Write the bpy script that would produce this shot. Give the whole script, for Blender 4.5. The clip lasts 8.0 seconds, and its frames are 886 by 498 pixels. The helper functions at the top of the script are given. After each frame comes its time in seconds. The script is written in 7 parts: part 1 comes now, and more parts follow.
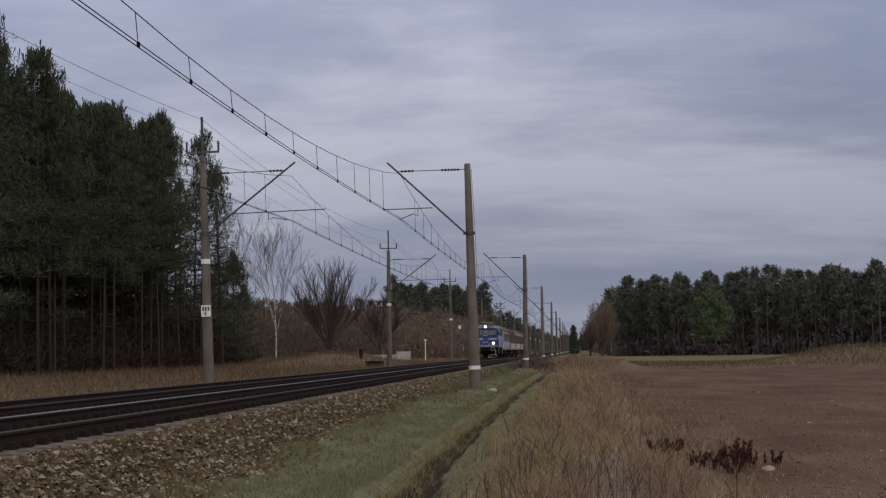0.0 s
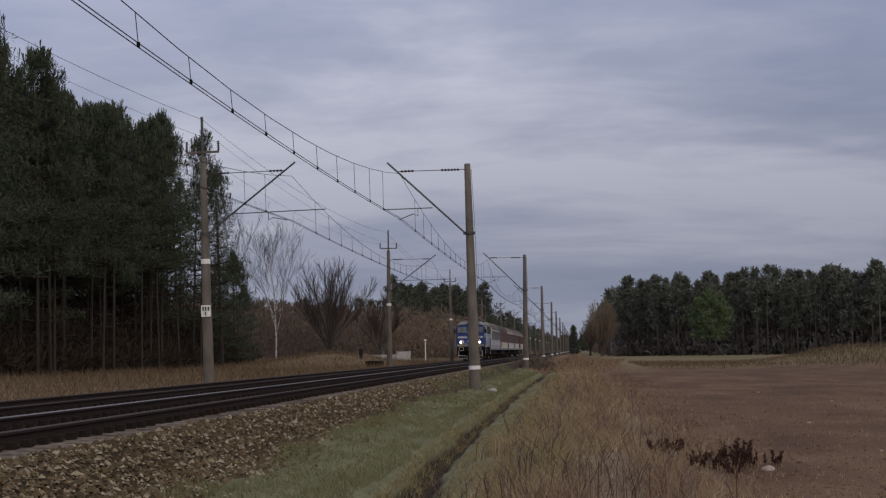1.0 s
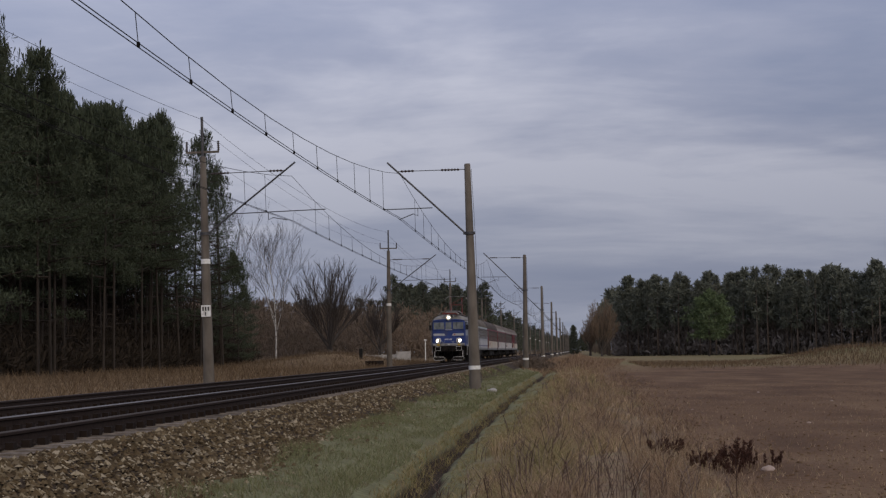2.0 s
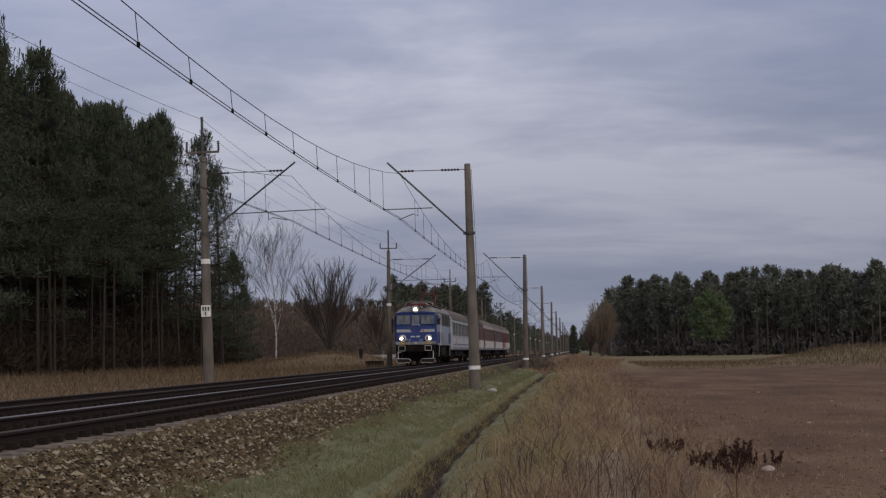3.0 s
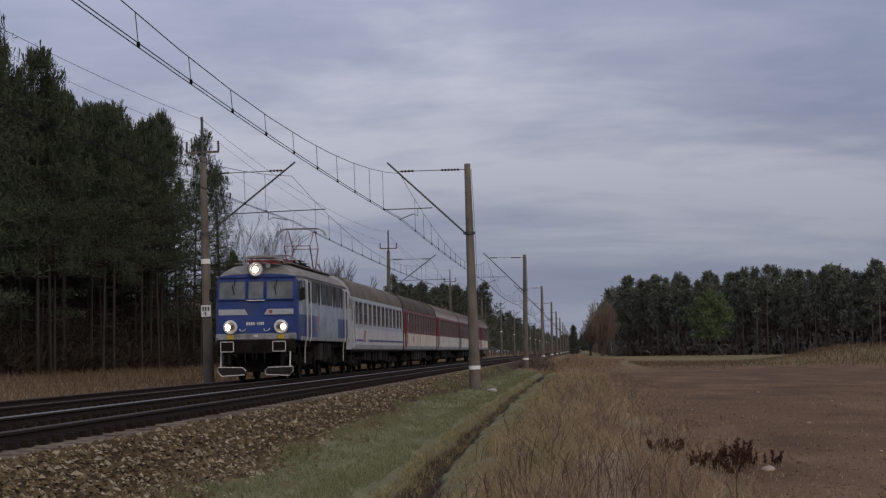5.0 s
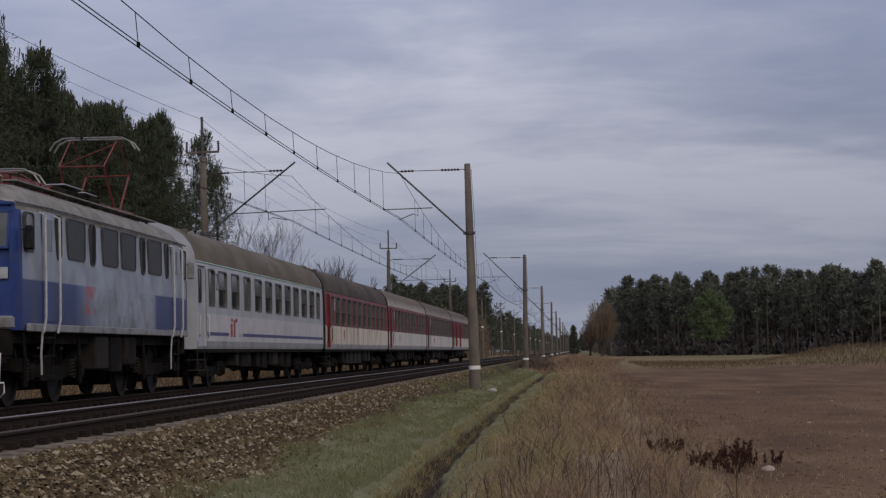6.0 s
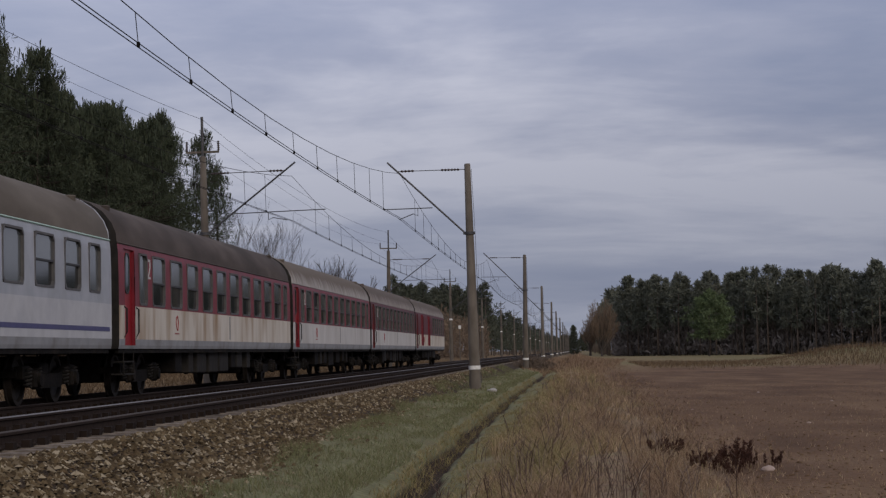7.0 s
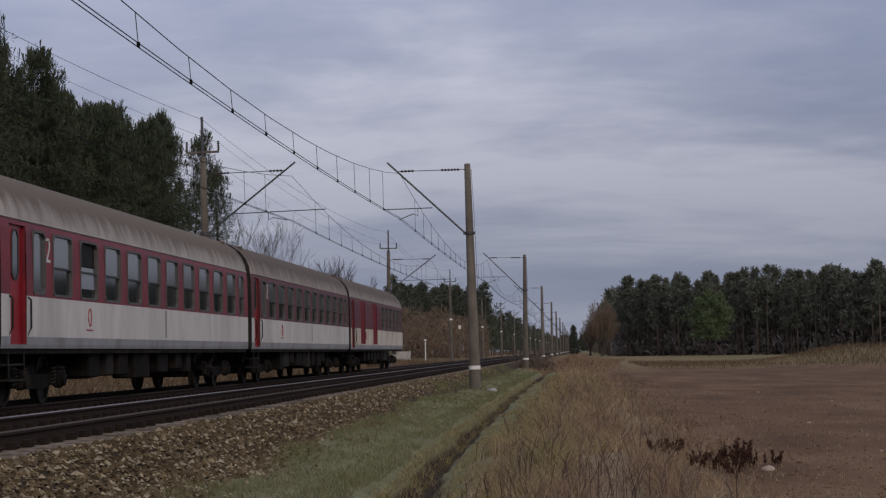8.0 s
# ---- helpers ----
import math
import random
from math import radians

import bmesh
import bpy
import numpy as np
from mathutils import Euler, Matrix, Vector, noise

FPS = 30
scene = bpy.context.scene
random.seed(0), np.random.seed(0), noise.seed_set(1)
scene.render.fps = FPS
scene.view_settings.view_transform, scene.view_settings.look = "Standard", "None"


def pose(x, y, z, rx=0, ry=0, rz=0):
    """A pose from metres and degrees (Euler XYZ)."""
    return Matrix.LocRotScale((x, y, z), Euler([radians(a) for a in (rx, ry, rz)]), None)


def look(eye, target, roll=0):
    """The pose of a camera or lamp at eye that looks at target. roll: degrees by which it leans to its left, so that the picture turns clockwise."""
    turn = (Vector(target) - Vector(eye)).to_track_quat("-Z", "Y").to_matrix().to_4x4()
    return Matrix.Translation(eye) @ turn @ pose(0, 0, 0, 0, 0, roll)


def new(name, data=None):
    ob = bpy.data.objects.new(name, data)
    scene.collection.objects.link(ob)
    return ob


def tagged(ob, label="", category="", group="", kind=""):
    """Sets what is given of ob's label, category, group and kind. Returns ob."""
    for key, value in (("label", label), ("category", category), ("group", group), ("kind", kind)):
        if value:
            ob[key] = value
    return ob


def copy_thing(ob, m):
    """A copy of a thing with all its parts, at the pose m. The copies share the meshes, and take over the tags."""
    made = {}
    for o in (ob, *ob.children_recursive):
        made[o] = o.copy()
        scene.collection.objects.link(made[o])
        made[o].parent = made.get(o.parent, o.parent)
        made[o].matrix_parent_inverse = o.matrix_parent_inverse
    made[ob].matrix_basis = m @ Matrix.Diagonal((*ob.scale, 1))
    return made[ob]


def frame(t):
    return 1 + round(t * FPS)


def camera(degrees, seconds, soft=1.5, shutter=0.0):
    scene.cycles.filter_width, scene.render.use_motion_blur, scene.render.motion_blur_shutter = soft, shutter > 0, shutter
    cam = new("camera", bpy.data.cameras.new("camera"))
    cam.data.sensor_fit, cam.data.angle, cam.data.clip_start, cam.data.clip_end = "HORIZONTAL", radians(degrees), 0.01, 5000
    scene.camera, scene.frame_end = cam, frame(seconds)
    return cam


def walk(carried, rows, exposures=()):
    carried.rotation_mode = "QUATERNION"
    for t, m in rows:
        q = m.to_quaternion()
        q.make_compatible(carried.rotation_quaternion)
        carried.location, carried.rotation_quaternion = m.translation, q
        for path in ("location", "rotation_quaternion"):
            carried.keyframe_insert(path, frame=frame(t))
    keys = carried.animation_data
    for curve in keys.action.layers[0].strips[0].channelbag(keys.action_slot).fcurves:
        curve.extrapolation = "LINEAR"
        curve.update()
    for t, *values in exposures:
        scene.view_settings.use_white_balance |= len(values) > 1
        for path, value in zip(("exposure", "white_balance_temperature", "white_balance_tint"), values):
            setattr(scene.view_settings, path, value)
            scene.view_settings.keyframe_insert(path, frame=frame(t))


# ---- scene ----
# ---- camera ----
cam = camera(25.63, 8.0, soft=1.3)
EYE = (0.0, 0.0, 0.751)
YAW, PITCH, ROLL = 3.927, 3.030, -0.944
AIM = (EYE[0] - 100 * math.sin(radians(YAW)), 100 * math.cos(radians(YAW)), EYE[2] + 100 * math.tan(radians(PITCH)))
walk(cam, [(0.0, look(EYE, AIM, ROLL)), (8.0, look(EYE, AIM, ROLL))])

# ---- world, sun, exposure ----
SUN_EL, SUN_AZ = radians(28), radians(150)
world = bpy.data.worlds.new("overcast_sky")
scene.world = world
world.use_nodes = True


def build_world():
    nt = world.node_tree
    nt.nodes.clear()
    N, L = nt.nodes.new, nt.links.new
    out, bg = N("ShaderNodeOutputWorld"), N("ShaderNodeBackground")
    sky = N("ShaderNodeTexSky")
    sky.sky_type, sky.sun_disc, sky.sun_elevation, sky.sun_rotation = "NISHITA", False, SUN_EL, SUN_AZ
    sky.air_density, sky.dust_density = 1.0, 2.0
    dim = N("ShaderNodeVectorMath")
    dim.operation = "SCALE"
    dim.inputs["Scale"].default_value = 0.07
    L(sky.outputs[0], dim.inputs[0])
    tc = N("ShaderNodeTexCoord")
    sep = N("ShaderNodeSeparateXYZ")
    L(tc.outputs["Generated"], sep.inputs[0])
    # flat cloud layer: direction divided by its height
    hgt = N("ShaderNodeMath")
    hgt.operation = "ADD"
    hgt.inputs[1].default_value = 0.10
    L(sep.outputs[2], hgt.inputs[0])
    lim = N("ShaderNodeMath")
    lim.operation = "MAXIMUM"
    lim.inputs[1].default_value = 0.05
    L(hgt.outputs[0], lim.inputs[0])
    div = N("ShaderNodeVectorMath")
    div.operation = "DIVIDE"
    comb = N("ShaderNodeCombineXYZ")
    for i in range(3):
        L(lim.outputs[0], comb.inputs[i])
    L(tc.outputs["Generated"], div.inputs[0])
    L(comb.outputs[0], div.inputs[1])

    def cloud(scale, detail, rough, stretch, shift):
        mp = N("ShaderNodeMapping")
        mp.inputs["Scale"].default_value = stretch
        mp.inputs["Location"].default_value = shift
        mp.inputs["Rotation"].default_value = (0, 0, radians(-7))
        nz = N("ShaderNodeTexNoise")
        nz.inputs["Scale"].default_value, nz.inputs["Detail"].default_value, nz.inputs["Roughness"].default_value = scale, detail, rough
        nz.inputs["Distortion"].default_value = 0.35
        L(div.outputs[0], mp.inputs[0])
        L(mp.outputs[0], nz.inputs[0])
        return nz.outputs[0]

    big = cloud(1.0, 6, 0.52, (0.50, 0.50, 1), (2.1, 0.4, 0))
    small = cloud(2.6, 7, 0.60, (0.55, 0.62, 1), (0.3, 5.2, 0))
    mix = N("ShaderNodeMath")
    mix.operation = "MULTIPLY_ADD"
    mix.inputs[1].default_value = 0.36
    L(small, mix.inputs[0])
    L(big, mix.inputs[2])
    ramp = N("ShaderNodeValToRGB")
    e = ramp.color_ramp.elements
    e[0].position, e[0].color = 0.51, (0.232, 0.258, 0.372, 1)
    e[1].position, e[1].color = 0.75, (0.455, 0.462, 0.555, 1)
    m1 = e.new(0.62)
    m1.color = (0.300, 0.318, 0.425, 1)
    L(mix.outputs[0], ramp.inputs[0])
    # clear light of the sky behind the cloud layer
    both = N("ShaderNodeMixRGB")
    both.inputs[0].default_value = 0.90
    L(dim.outputs[0], both.inputs[1])
    L(ramp.outputs[0], both.inputs[2])
    # thicker air near the horizon
    low = N("ShaderNodeMapRange")
    low.inputs["From Min"].default_value, low.inputs["From Max"].default_value = 0.0, 0.10
    low.inputs["To Min"].default_value, low.inputs["To Max"].default_value = 0.7, 0.0
    L(sep.outputs[2], low.inputs[0])
    hz = N("ShaderNodeMixRGB")
    hz.inputs[2].default_value = (0.290, 0.330, 0.440, 1)
    L(low.outputs[0], hz.inputs[0])
    L(both.outputs[0], hz.inputs[1])
    # thinner, brighter cloud higher up and towards the left
    up = N("ShaderNodeMapRange")
    up.inputs["From Min"].default_value, up.inputs["From Max"].default_value = 0.03, 0.20
    up.inputs["To Min"].default_value, up.inputs["To Max"].default_value = 0.84, 1.32
    L(sep.outputs[2], up.inputs[0])
    side = N("ShaderNodeMapRange")
    side.inputs["From Min"].default_value, side.inputs["From Max"].default_value = -0.28, 0.14
    side.inputs["To Min"].default_value, side.inputs["To Max"].default_value = 1.06, 0.94
    L(sep.outputs[0], side.inputs[0])
    tot = N("ShaderNodeMath")
    tot.operation = "MULTIPLY"
    L(up.outputs[0], tot.inputs[0])
    L(side.outputs[0], tot.inputs[1])
    lit = N("ShaderNodeVectorMath")
    lit.operation = "SCALE"
    L(hz.outputs[0], lit.inputs[0])
    L(tot.outputs[0], lit.inputs["Scale"])
    L(lit.outputs[0], bg.inputs[0])
    bg.inputs[1].default_value = 1.0
    L(bg.outputs[0], out.inputs[0])


build_world()
sun = new("sun", bpy.data.lights.new("sun", "SUN"))
sun.data.energy, sun.data.angle, sun.data.color = 1.1, radians(30), (1.0, 0.86, 0.70)
sun.matrix_world = look((math.sin(SUN_AZ) * 50, math.cos(SUN_AZ) * 50, 50 * math.tan(SUN_EL)), (0, 0, 0))
scene.view_settings.exposure = 0.0


# ---- materials ----
def mat(name, c1, c2=None, scale=6.0, rough=0.8, metal=0.0, bump=0.0, bscale=40.0, grime=None, gscale=1.2, gmin=0.5, gmax=0.75, stretch=(1, 1, 1), rnd=0.0, spec=0.4):
    """Two-scale procedural surface: fine grain c1..c2, larger stains of grime, relief, and a shift of tone from piece to piece."""
    m = bpy.data.materials.new(name)
    m.use_nodes = True
    nt = m.node_tree
    N, L = nt.nodes.new, nt.links.new
    b = nt.nodes["Principled BSDF"]
    b.inputs["Roughness"].default_value, b.inputs["Metallic"].default_value = rough, metal
    b.inputs["Specular IOR Level"].default_value = spec
    tc, mp = N("ShaderNodeTexCoord"), N("ShaderNodeMapping")
    mp.inputs["Scale"].default_value = stretch
    L(tc.outputs["Object"], mp.inputs[0])

    def nz(s, d=5):
        n = N("ShaderNodeTexNoise")
        n.inputs["Scale"].default_value, n.inputs["Detail"].default_value = s, d
        L(mp.outputs[0], n.inputs[0])
        return n.outputs[0]

    rp = N("ShaderNodeValToRGB")
    rp.color_ramp.elements[0].position, rp.color_ramp.elements[1].position = 0.32, 0.68
    rp.color_ramp.elements[0].color, rp.color_ramp.elements[1].color = (*c1, 1), (*(c2 or c1), 1)
    L(nz(scale), rp.inputs[0])
    col = rp.outputs[0]
    if grime:
        g = N("ShaderNodeMapRange")
        g.inputs["From Min"].default_value, g.inputs["From Max"].default_value = gmin, gmax
        L(nz(gscale, 7), g.inputs[0])
        mx = N("ShaderNodeMixRGB")
        mx.inputs[2].default_value = (*grime, 1)
        L(g.outputs[0], mx.inputs[0])
        L(col, mx.inputs[1])
        col = mx.outputs[0]
    if rnd:
        oi, geo = N("ShaderNodeObjectInfo"), N("ShaderNodeNewGeometry")
        ad = N("ShaderNodeMath")
        L(oi.outputs["Random"], ad.inputs[0])
        L(geo.outputs["Random Per Island"], ad.inputs[1])
        fr = N("ShaderNodeMath")
        fr.operation = "FRACT"
        L(ad.outputs[0], fr.inputs[0])
        mr = N("ShaderNodeMapRange")
        mr.inputs["To Min"].default_value, mr.inputs["To Max"].default_value = 1 - rnd, 1 + rnd
        L(fr.outputs[0], mr.inputs[0])
        sc = N("ShaderNodeVectorMath")
        sc.operation = "SCALE"
        L(col, sc.inputs[0])
        L(mr.outputs[0], sc.inputs["Scale"])
        col = sc.outputs[0]
    L(col, b.inputs["Base Color"])
    if bump:
        bp = N("ShaderNodeBump")
        bp.inputs["Strength"].default_value, bp.inputs["Distance"].default_value = bump, 0.02
        L(nz(bscale, 6), bp.inputs["Height"])
        L(bp.outputs[0], b.inputs["Normal"])
    return m


def glow(name, colour, strength):
    m = bpy.data.materials.new(name)
    m.use_nodes = True
    b = m.node_tree.nodes["Principled BSDF"]
    b.inputs["Base Color"].default_value = (*colour, 1)
    b.inputs["Emission Color"].default_value, b.inputs["Emission Strength"].default_value = (*colour, 1), strength
    return m


# ---- mesh helpers ----
class Shape:
    """Collects vertices and faces of one mesh."""

    def __init__(self):
        self.v, self.f, self.m = [], [], []

    def add(self, verts, faces, mi=0):
        o = len(self.v)
        self.v.extend(tuple(p) for p in verts)
        self.f.extend(tuple(o + i for i in f) for f in faces)
        self.m.extend([mi] * len(faces))
        return self

    def box(self, x0, x1, y0, y1, z0, z1, c=0.0, mi=0):
        """A box; c chamfers its upright and level edges."""
        if c <= 0:
            vs = [(x, y, z) for x in (x0, x1) for y in (y0, y1) for z in (z0, z1)]
            return self.add(vs, [(0, 1, 3, 2), (4, 6, 7, 5), (0, 4, 5, 1), (2, 3, 7, 6), (0, 2, 6, 4), (1, 5, 7, 3)], mi)
        rings = []
        for z, k in ((z0, c), (z0 + c, 0), (z1 - c, 0), (z1, c)):
            a, b2, d, e = x0 + k, x1 - k, y0 + k, y1 - k
            q = c * 0.8
            rings.append([(a + q, d, z), (b2 - q, d, z), (b2, d + q, z), (b2, e - q, z), (b2 - q, e, z), (a + q, e, z), (a, e - q, z), (a, d + q, z)])
        return self.loft(rings, mi=mi)

    def loft(self, rings, closed=True, caps=True, mi=0):
        n = len(rings[0])
        vs = [p for r in rings for p in r]
        fs = []
        for i in range(len(rings) - 1):
            for j in range(n if closed else n - 1):
                k = (j + 1) % n
                fs.append((i * n + j, i * n + k, (i + 1) * n + k, (i + 1) * n + j))
        if caps:
            fs.append(tuple(range(n))[::-1])
            fs.append(tuple((len(rings) - 1) * n + i for i in range(n)))
        return self.add(vs, fs, mi)

    def tube(self, pts, radii, n=8, mi=0):
        """A round bar along points."""
        if isinstance(radii, (int, float)):
            radii = [radii] * len(pts)
        rings = []
        pts = [Vector(p) for p in pts]
        for i, p in enumerate(pts):
            d = (pts[min(i + 1, len(pts) - 1)] - pts[max(i - 1, 0)]).normalized()
            ref = Vector((0, 0, 1)) if abs(d.z) < 0.9 else Vector((1, 0, 0))
            a = d.cross(ref).normalized()
            b2 = d.cross(a)
            rings.append([tuple(p + (a * math.cos(2 * math.pi * j / n) + b2 * math.sin(2 * math.pi * j / n)) * radii[i]) for j in range(n)])
        return self.loft(rings, mi=mi)

    def lathe(self, prof, axis, centre, n=16, mi=0):
        """Turns (radius, along) pairs round an axis 'x', 'y' or 'z'."""
        rings = []
        for r, a in prof:
            ring = []
            for j in range(n):
                c2, s2 = math.cos(2 * math.pi * j / n) * r, math.sin(2 * math.pi * j / n) * r
                q = {"x": (a, c2, s2), "y": (c2, a, s2), "z": (c2, s2, a)}[axis]
                ring.append(tuple(centre[i] + q[i] for i in range(3)))
            rings.append(ring)
        return self.loft(rings, mi=mi)

    def mesh(self, name, mats, smooth=False):
        me = bpy.data.meshes.new(name)
        me.from_pydata(self.v, [], self.f)
        for m in mats if isinstance(mats, (list, tuple)) else [mats]:
            me.materials.append(m)
        me.polygons.foreach_set("material_index", self.m)
        bm = bmesh.new()
        bm.from_mesh(me)
        bmesh.ops.recalc_face_normals(bm, faces=bm.faces)
        bm.to_mesh(me)
        bm.free()
        if smooth:
            me.shade_smooth()
            me.set_sharp_from_angle(angle=radians(35))
        me.update()
        return me


def part(name, shape, material, parent, label="", smooth=True):
    """Links a shape as one mesh object under a thing or a part."""
    ob = new(name, shape if isinstance(shape, bpy.types.Mesh) else shape.mesh(name, material, smooth))
    ob.parent = parent
    return tagged(ob, label) if label else ob


def thing(name, label, category, group="", kind="", m=None, data=None):
    ob = new(name, data)
    if m is not None:
        ob.matrix_world = m
    return tagged(ob, label, category, group, kind)


def bulk(name, verts, faces, mats, mat_ids=None, smooth=False):
    """A mesh from arrays of many small pieces; all faces have the same number of corners."""
    me = bpy.data.meshes.new(name)
    verts, faces = np.asarray(verts, np.float32), np.asarray(faces, np.int32)
    n, k = faces.shape
    me.vertices.add(len(verts))
    me.vertices.foreach_set("co", verts.ravel())
    me.loops.add(n * k)
    me.loops.foreach_set("vertex_index", faces.ravel())
    me.polygons.add(n)
    me.polygons.foreach_set("loop_start", np.arange(n, dtype=np.int32) * k)
    for m in mats if isinstance(mats, (list, tuple)) else [mats]:
        me.materials.append(m)
    if mat_ids is not None:
        me.polygons.foreach_set("material_index", np.asarray(mat_ids, np.int32))
    me.update(calc_edges=True)
    me.validate()
    if smooth:
        me.shade_smooth()
    return me
# ---- layout ----
FAR_X, NEAR_X = -10.81, -6.73          # centre lines of the two tracks; rails' tops are z = 0
MAST_R, MAST_L = -3.85, -13.84
FAR_Z = -0.085                         # the far track lies a little lower
MAST_Y, SPAN = 72.4, 70.0
rng = np.random.default_rng(7)


def lerp_table(x, table):
    return float(np.interp(x, [a for a, _ in table], [b for _, b in table]))


PROFILE = [(-900, 1.0), (-120, 0.3), (-60, 0.1), (-36, -0.1), (-26, -0.35), (-17, -0.5), (-14.2, -0.55), (-13.2, -0.62), (-12.6, -0.6), (-5.0, -0.6), (-4.4, -0.62),
           (-3.4, -0.66), (-2.9, -0.84), (-2.52, -0.95), (-2.40, -1.24), (-2.18, -1.27), (-2.04, -1.02), (-1.6, -0.93), (-0.6, -0.88), (0.6, -0.92), (1.4, -1.0), (60, -1.0), (900, 0.5)]


def ditch_shift(y):
    """The ditch wanders a little."""
    return float(np.interp(y, [18, 25, 34, 47, 76, 120], [0.16, 0.10, -0.03, -0.12, -0.26, -0.2])) + 0.05 * math.sin(y * 0.55) + 0.03 * math.sin(y * 1.7)


def stone_edge(y):
    """Where the ballast's stones give way to grass."""
    return float(np.interp(y, [20, 30, 40, 55, 80, 110], [-3.75, -4.1, -4.3, -4.6, -4.85, -5.0]))


def ground_z(x, y):
    z = lerp_table(x - (ditch_shift(y) if -3.6 < x < -1.0 else 0.0), PROFILE)
    if -4.8 < x < 1.2 or x < -13.5:
        z += 0.11 * noise.noise((x * 0.75, y * 0.22, 1.3)) + 0.03 * noise.noise((x * 2.1, y * 0.9, 4.0))
    elif x > 1.2:
        z += 0.04 * noise.noise((x * 0.5, y * 0.3, 2.0)) + 0.025 * noise.noise((x * 2.4, y * 1.4, 7.0))
    if x > 6:  # low bank at the field's far side
        z += 1.7 * (1 / (1 + math.exp(-(x - 25) / 2.2))) * math.exp(-((x - 25) / 40) ** 2) * math.exp(-((y - 218) / 18) ** 2)
    # weedy rise where the ditch ends
    z += 0.42 * math.exp(-((x - 0.5) / 4.2) ** 2) * float(np.interp(y, [125, 165, 420, 600], [0.0, 1.0, 1.0, 0.0]))
    # spoil hump beside the far track
    z += 1.15 * math.exp(-((x + 24) / 5) ** 2) * math.exp(-((y - 190) / 26) ** 2)
    return z


def spaced(start, stop, first, grow):
    out, step = [start], first
    while out[-1] < stop:
        out.append(min(stop, out[-1] + step))
        step *= grow
    return out


def build_ground():
    xs = sorted(set([round(v, 3) for v in
                     [-2500, -1500, -900, -500, -300, -200, -140, -100, -80] + list(np.arange(-66, -15, 2.0)) + [-14.2, -13.7, -13.2, -12.6, -9, -5.0, -4.7]
                     + list(np.arange(-4.4, -2.9, 0.25)) + list(np.arange(-3.0, -1.6, 0.05)) + [-1.6, -1.5] + list(np.arange(-1.4, 8, 0.25)) + [9, 10, 12, 14, 17, 20, 24, 28, 32, 36, 40, 44, 48, 52, 58, 64, 72, 84, 100, 140, 200, 300, 500, 900, 1500, 2500]]))
    ys = [-400, -150, -60, -20, 0, 10] + list(np.arange(16, 60, 0.5)) + spaced(60, 4800, 0.8, 1.018)
    vs = [(x, y, ground_z(x, y)) for y in ys for x in xs]
    n = len(xs)
    fs = [(j * n + i, j * n + i + 1, (j + 1) * n + i + 1, (j + 1) * n + i) for j in range(len(ys) - 1) for i in range(n - 1)]
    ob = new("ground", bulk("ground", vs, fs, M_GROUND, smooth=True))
    tagged(ob, "flat rural ground with grass verge, ditch, weeds and bare ploughed field", "ground", kind="structure")


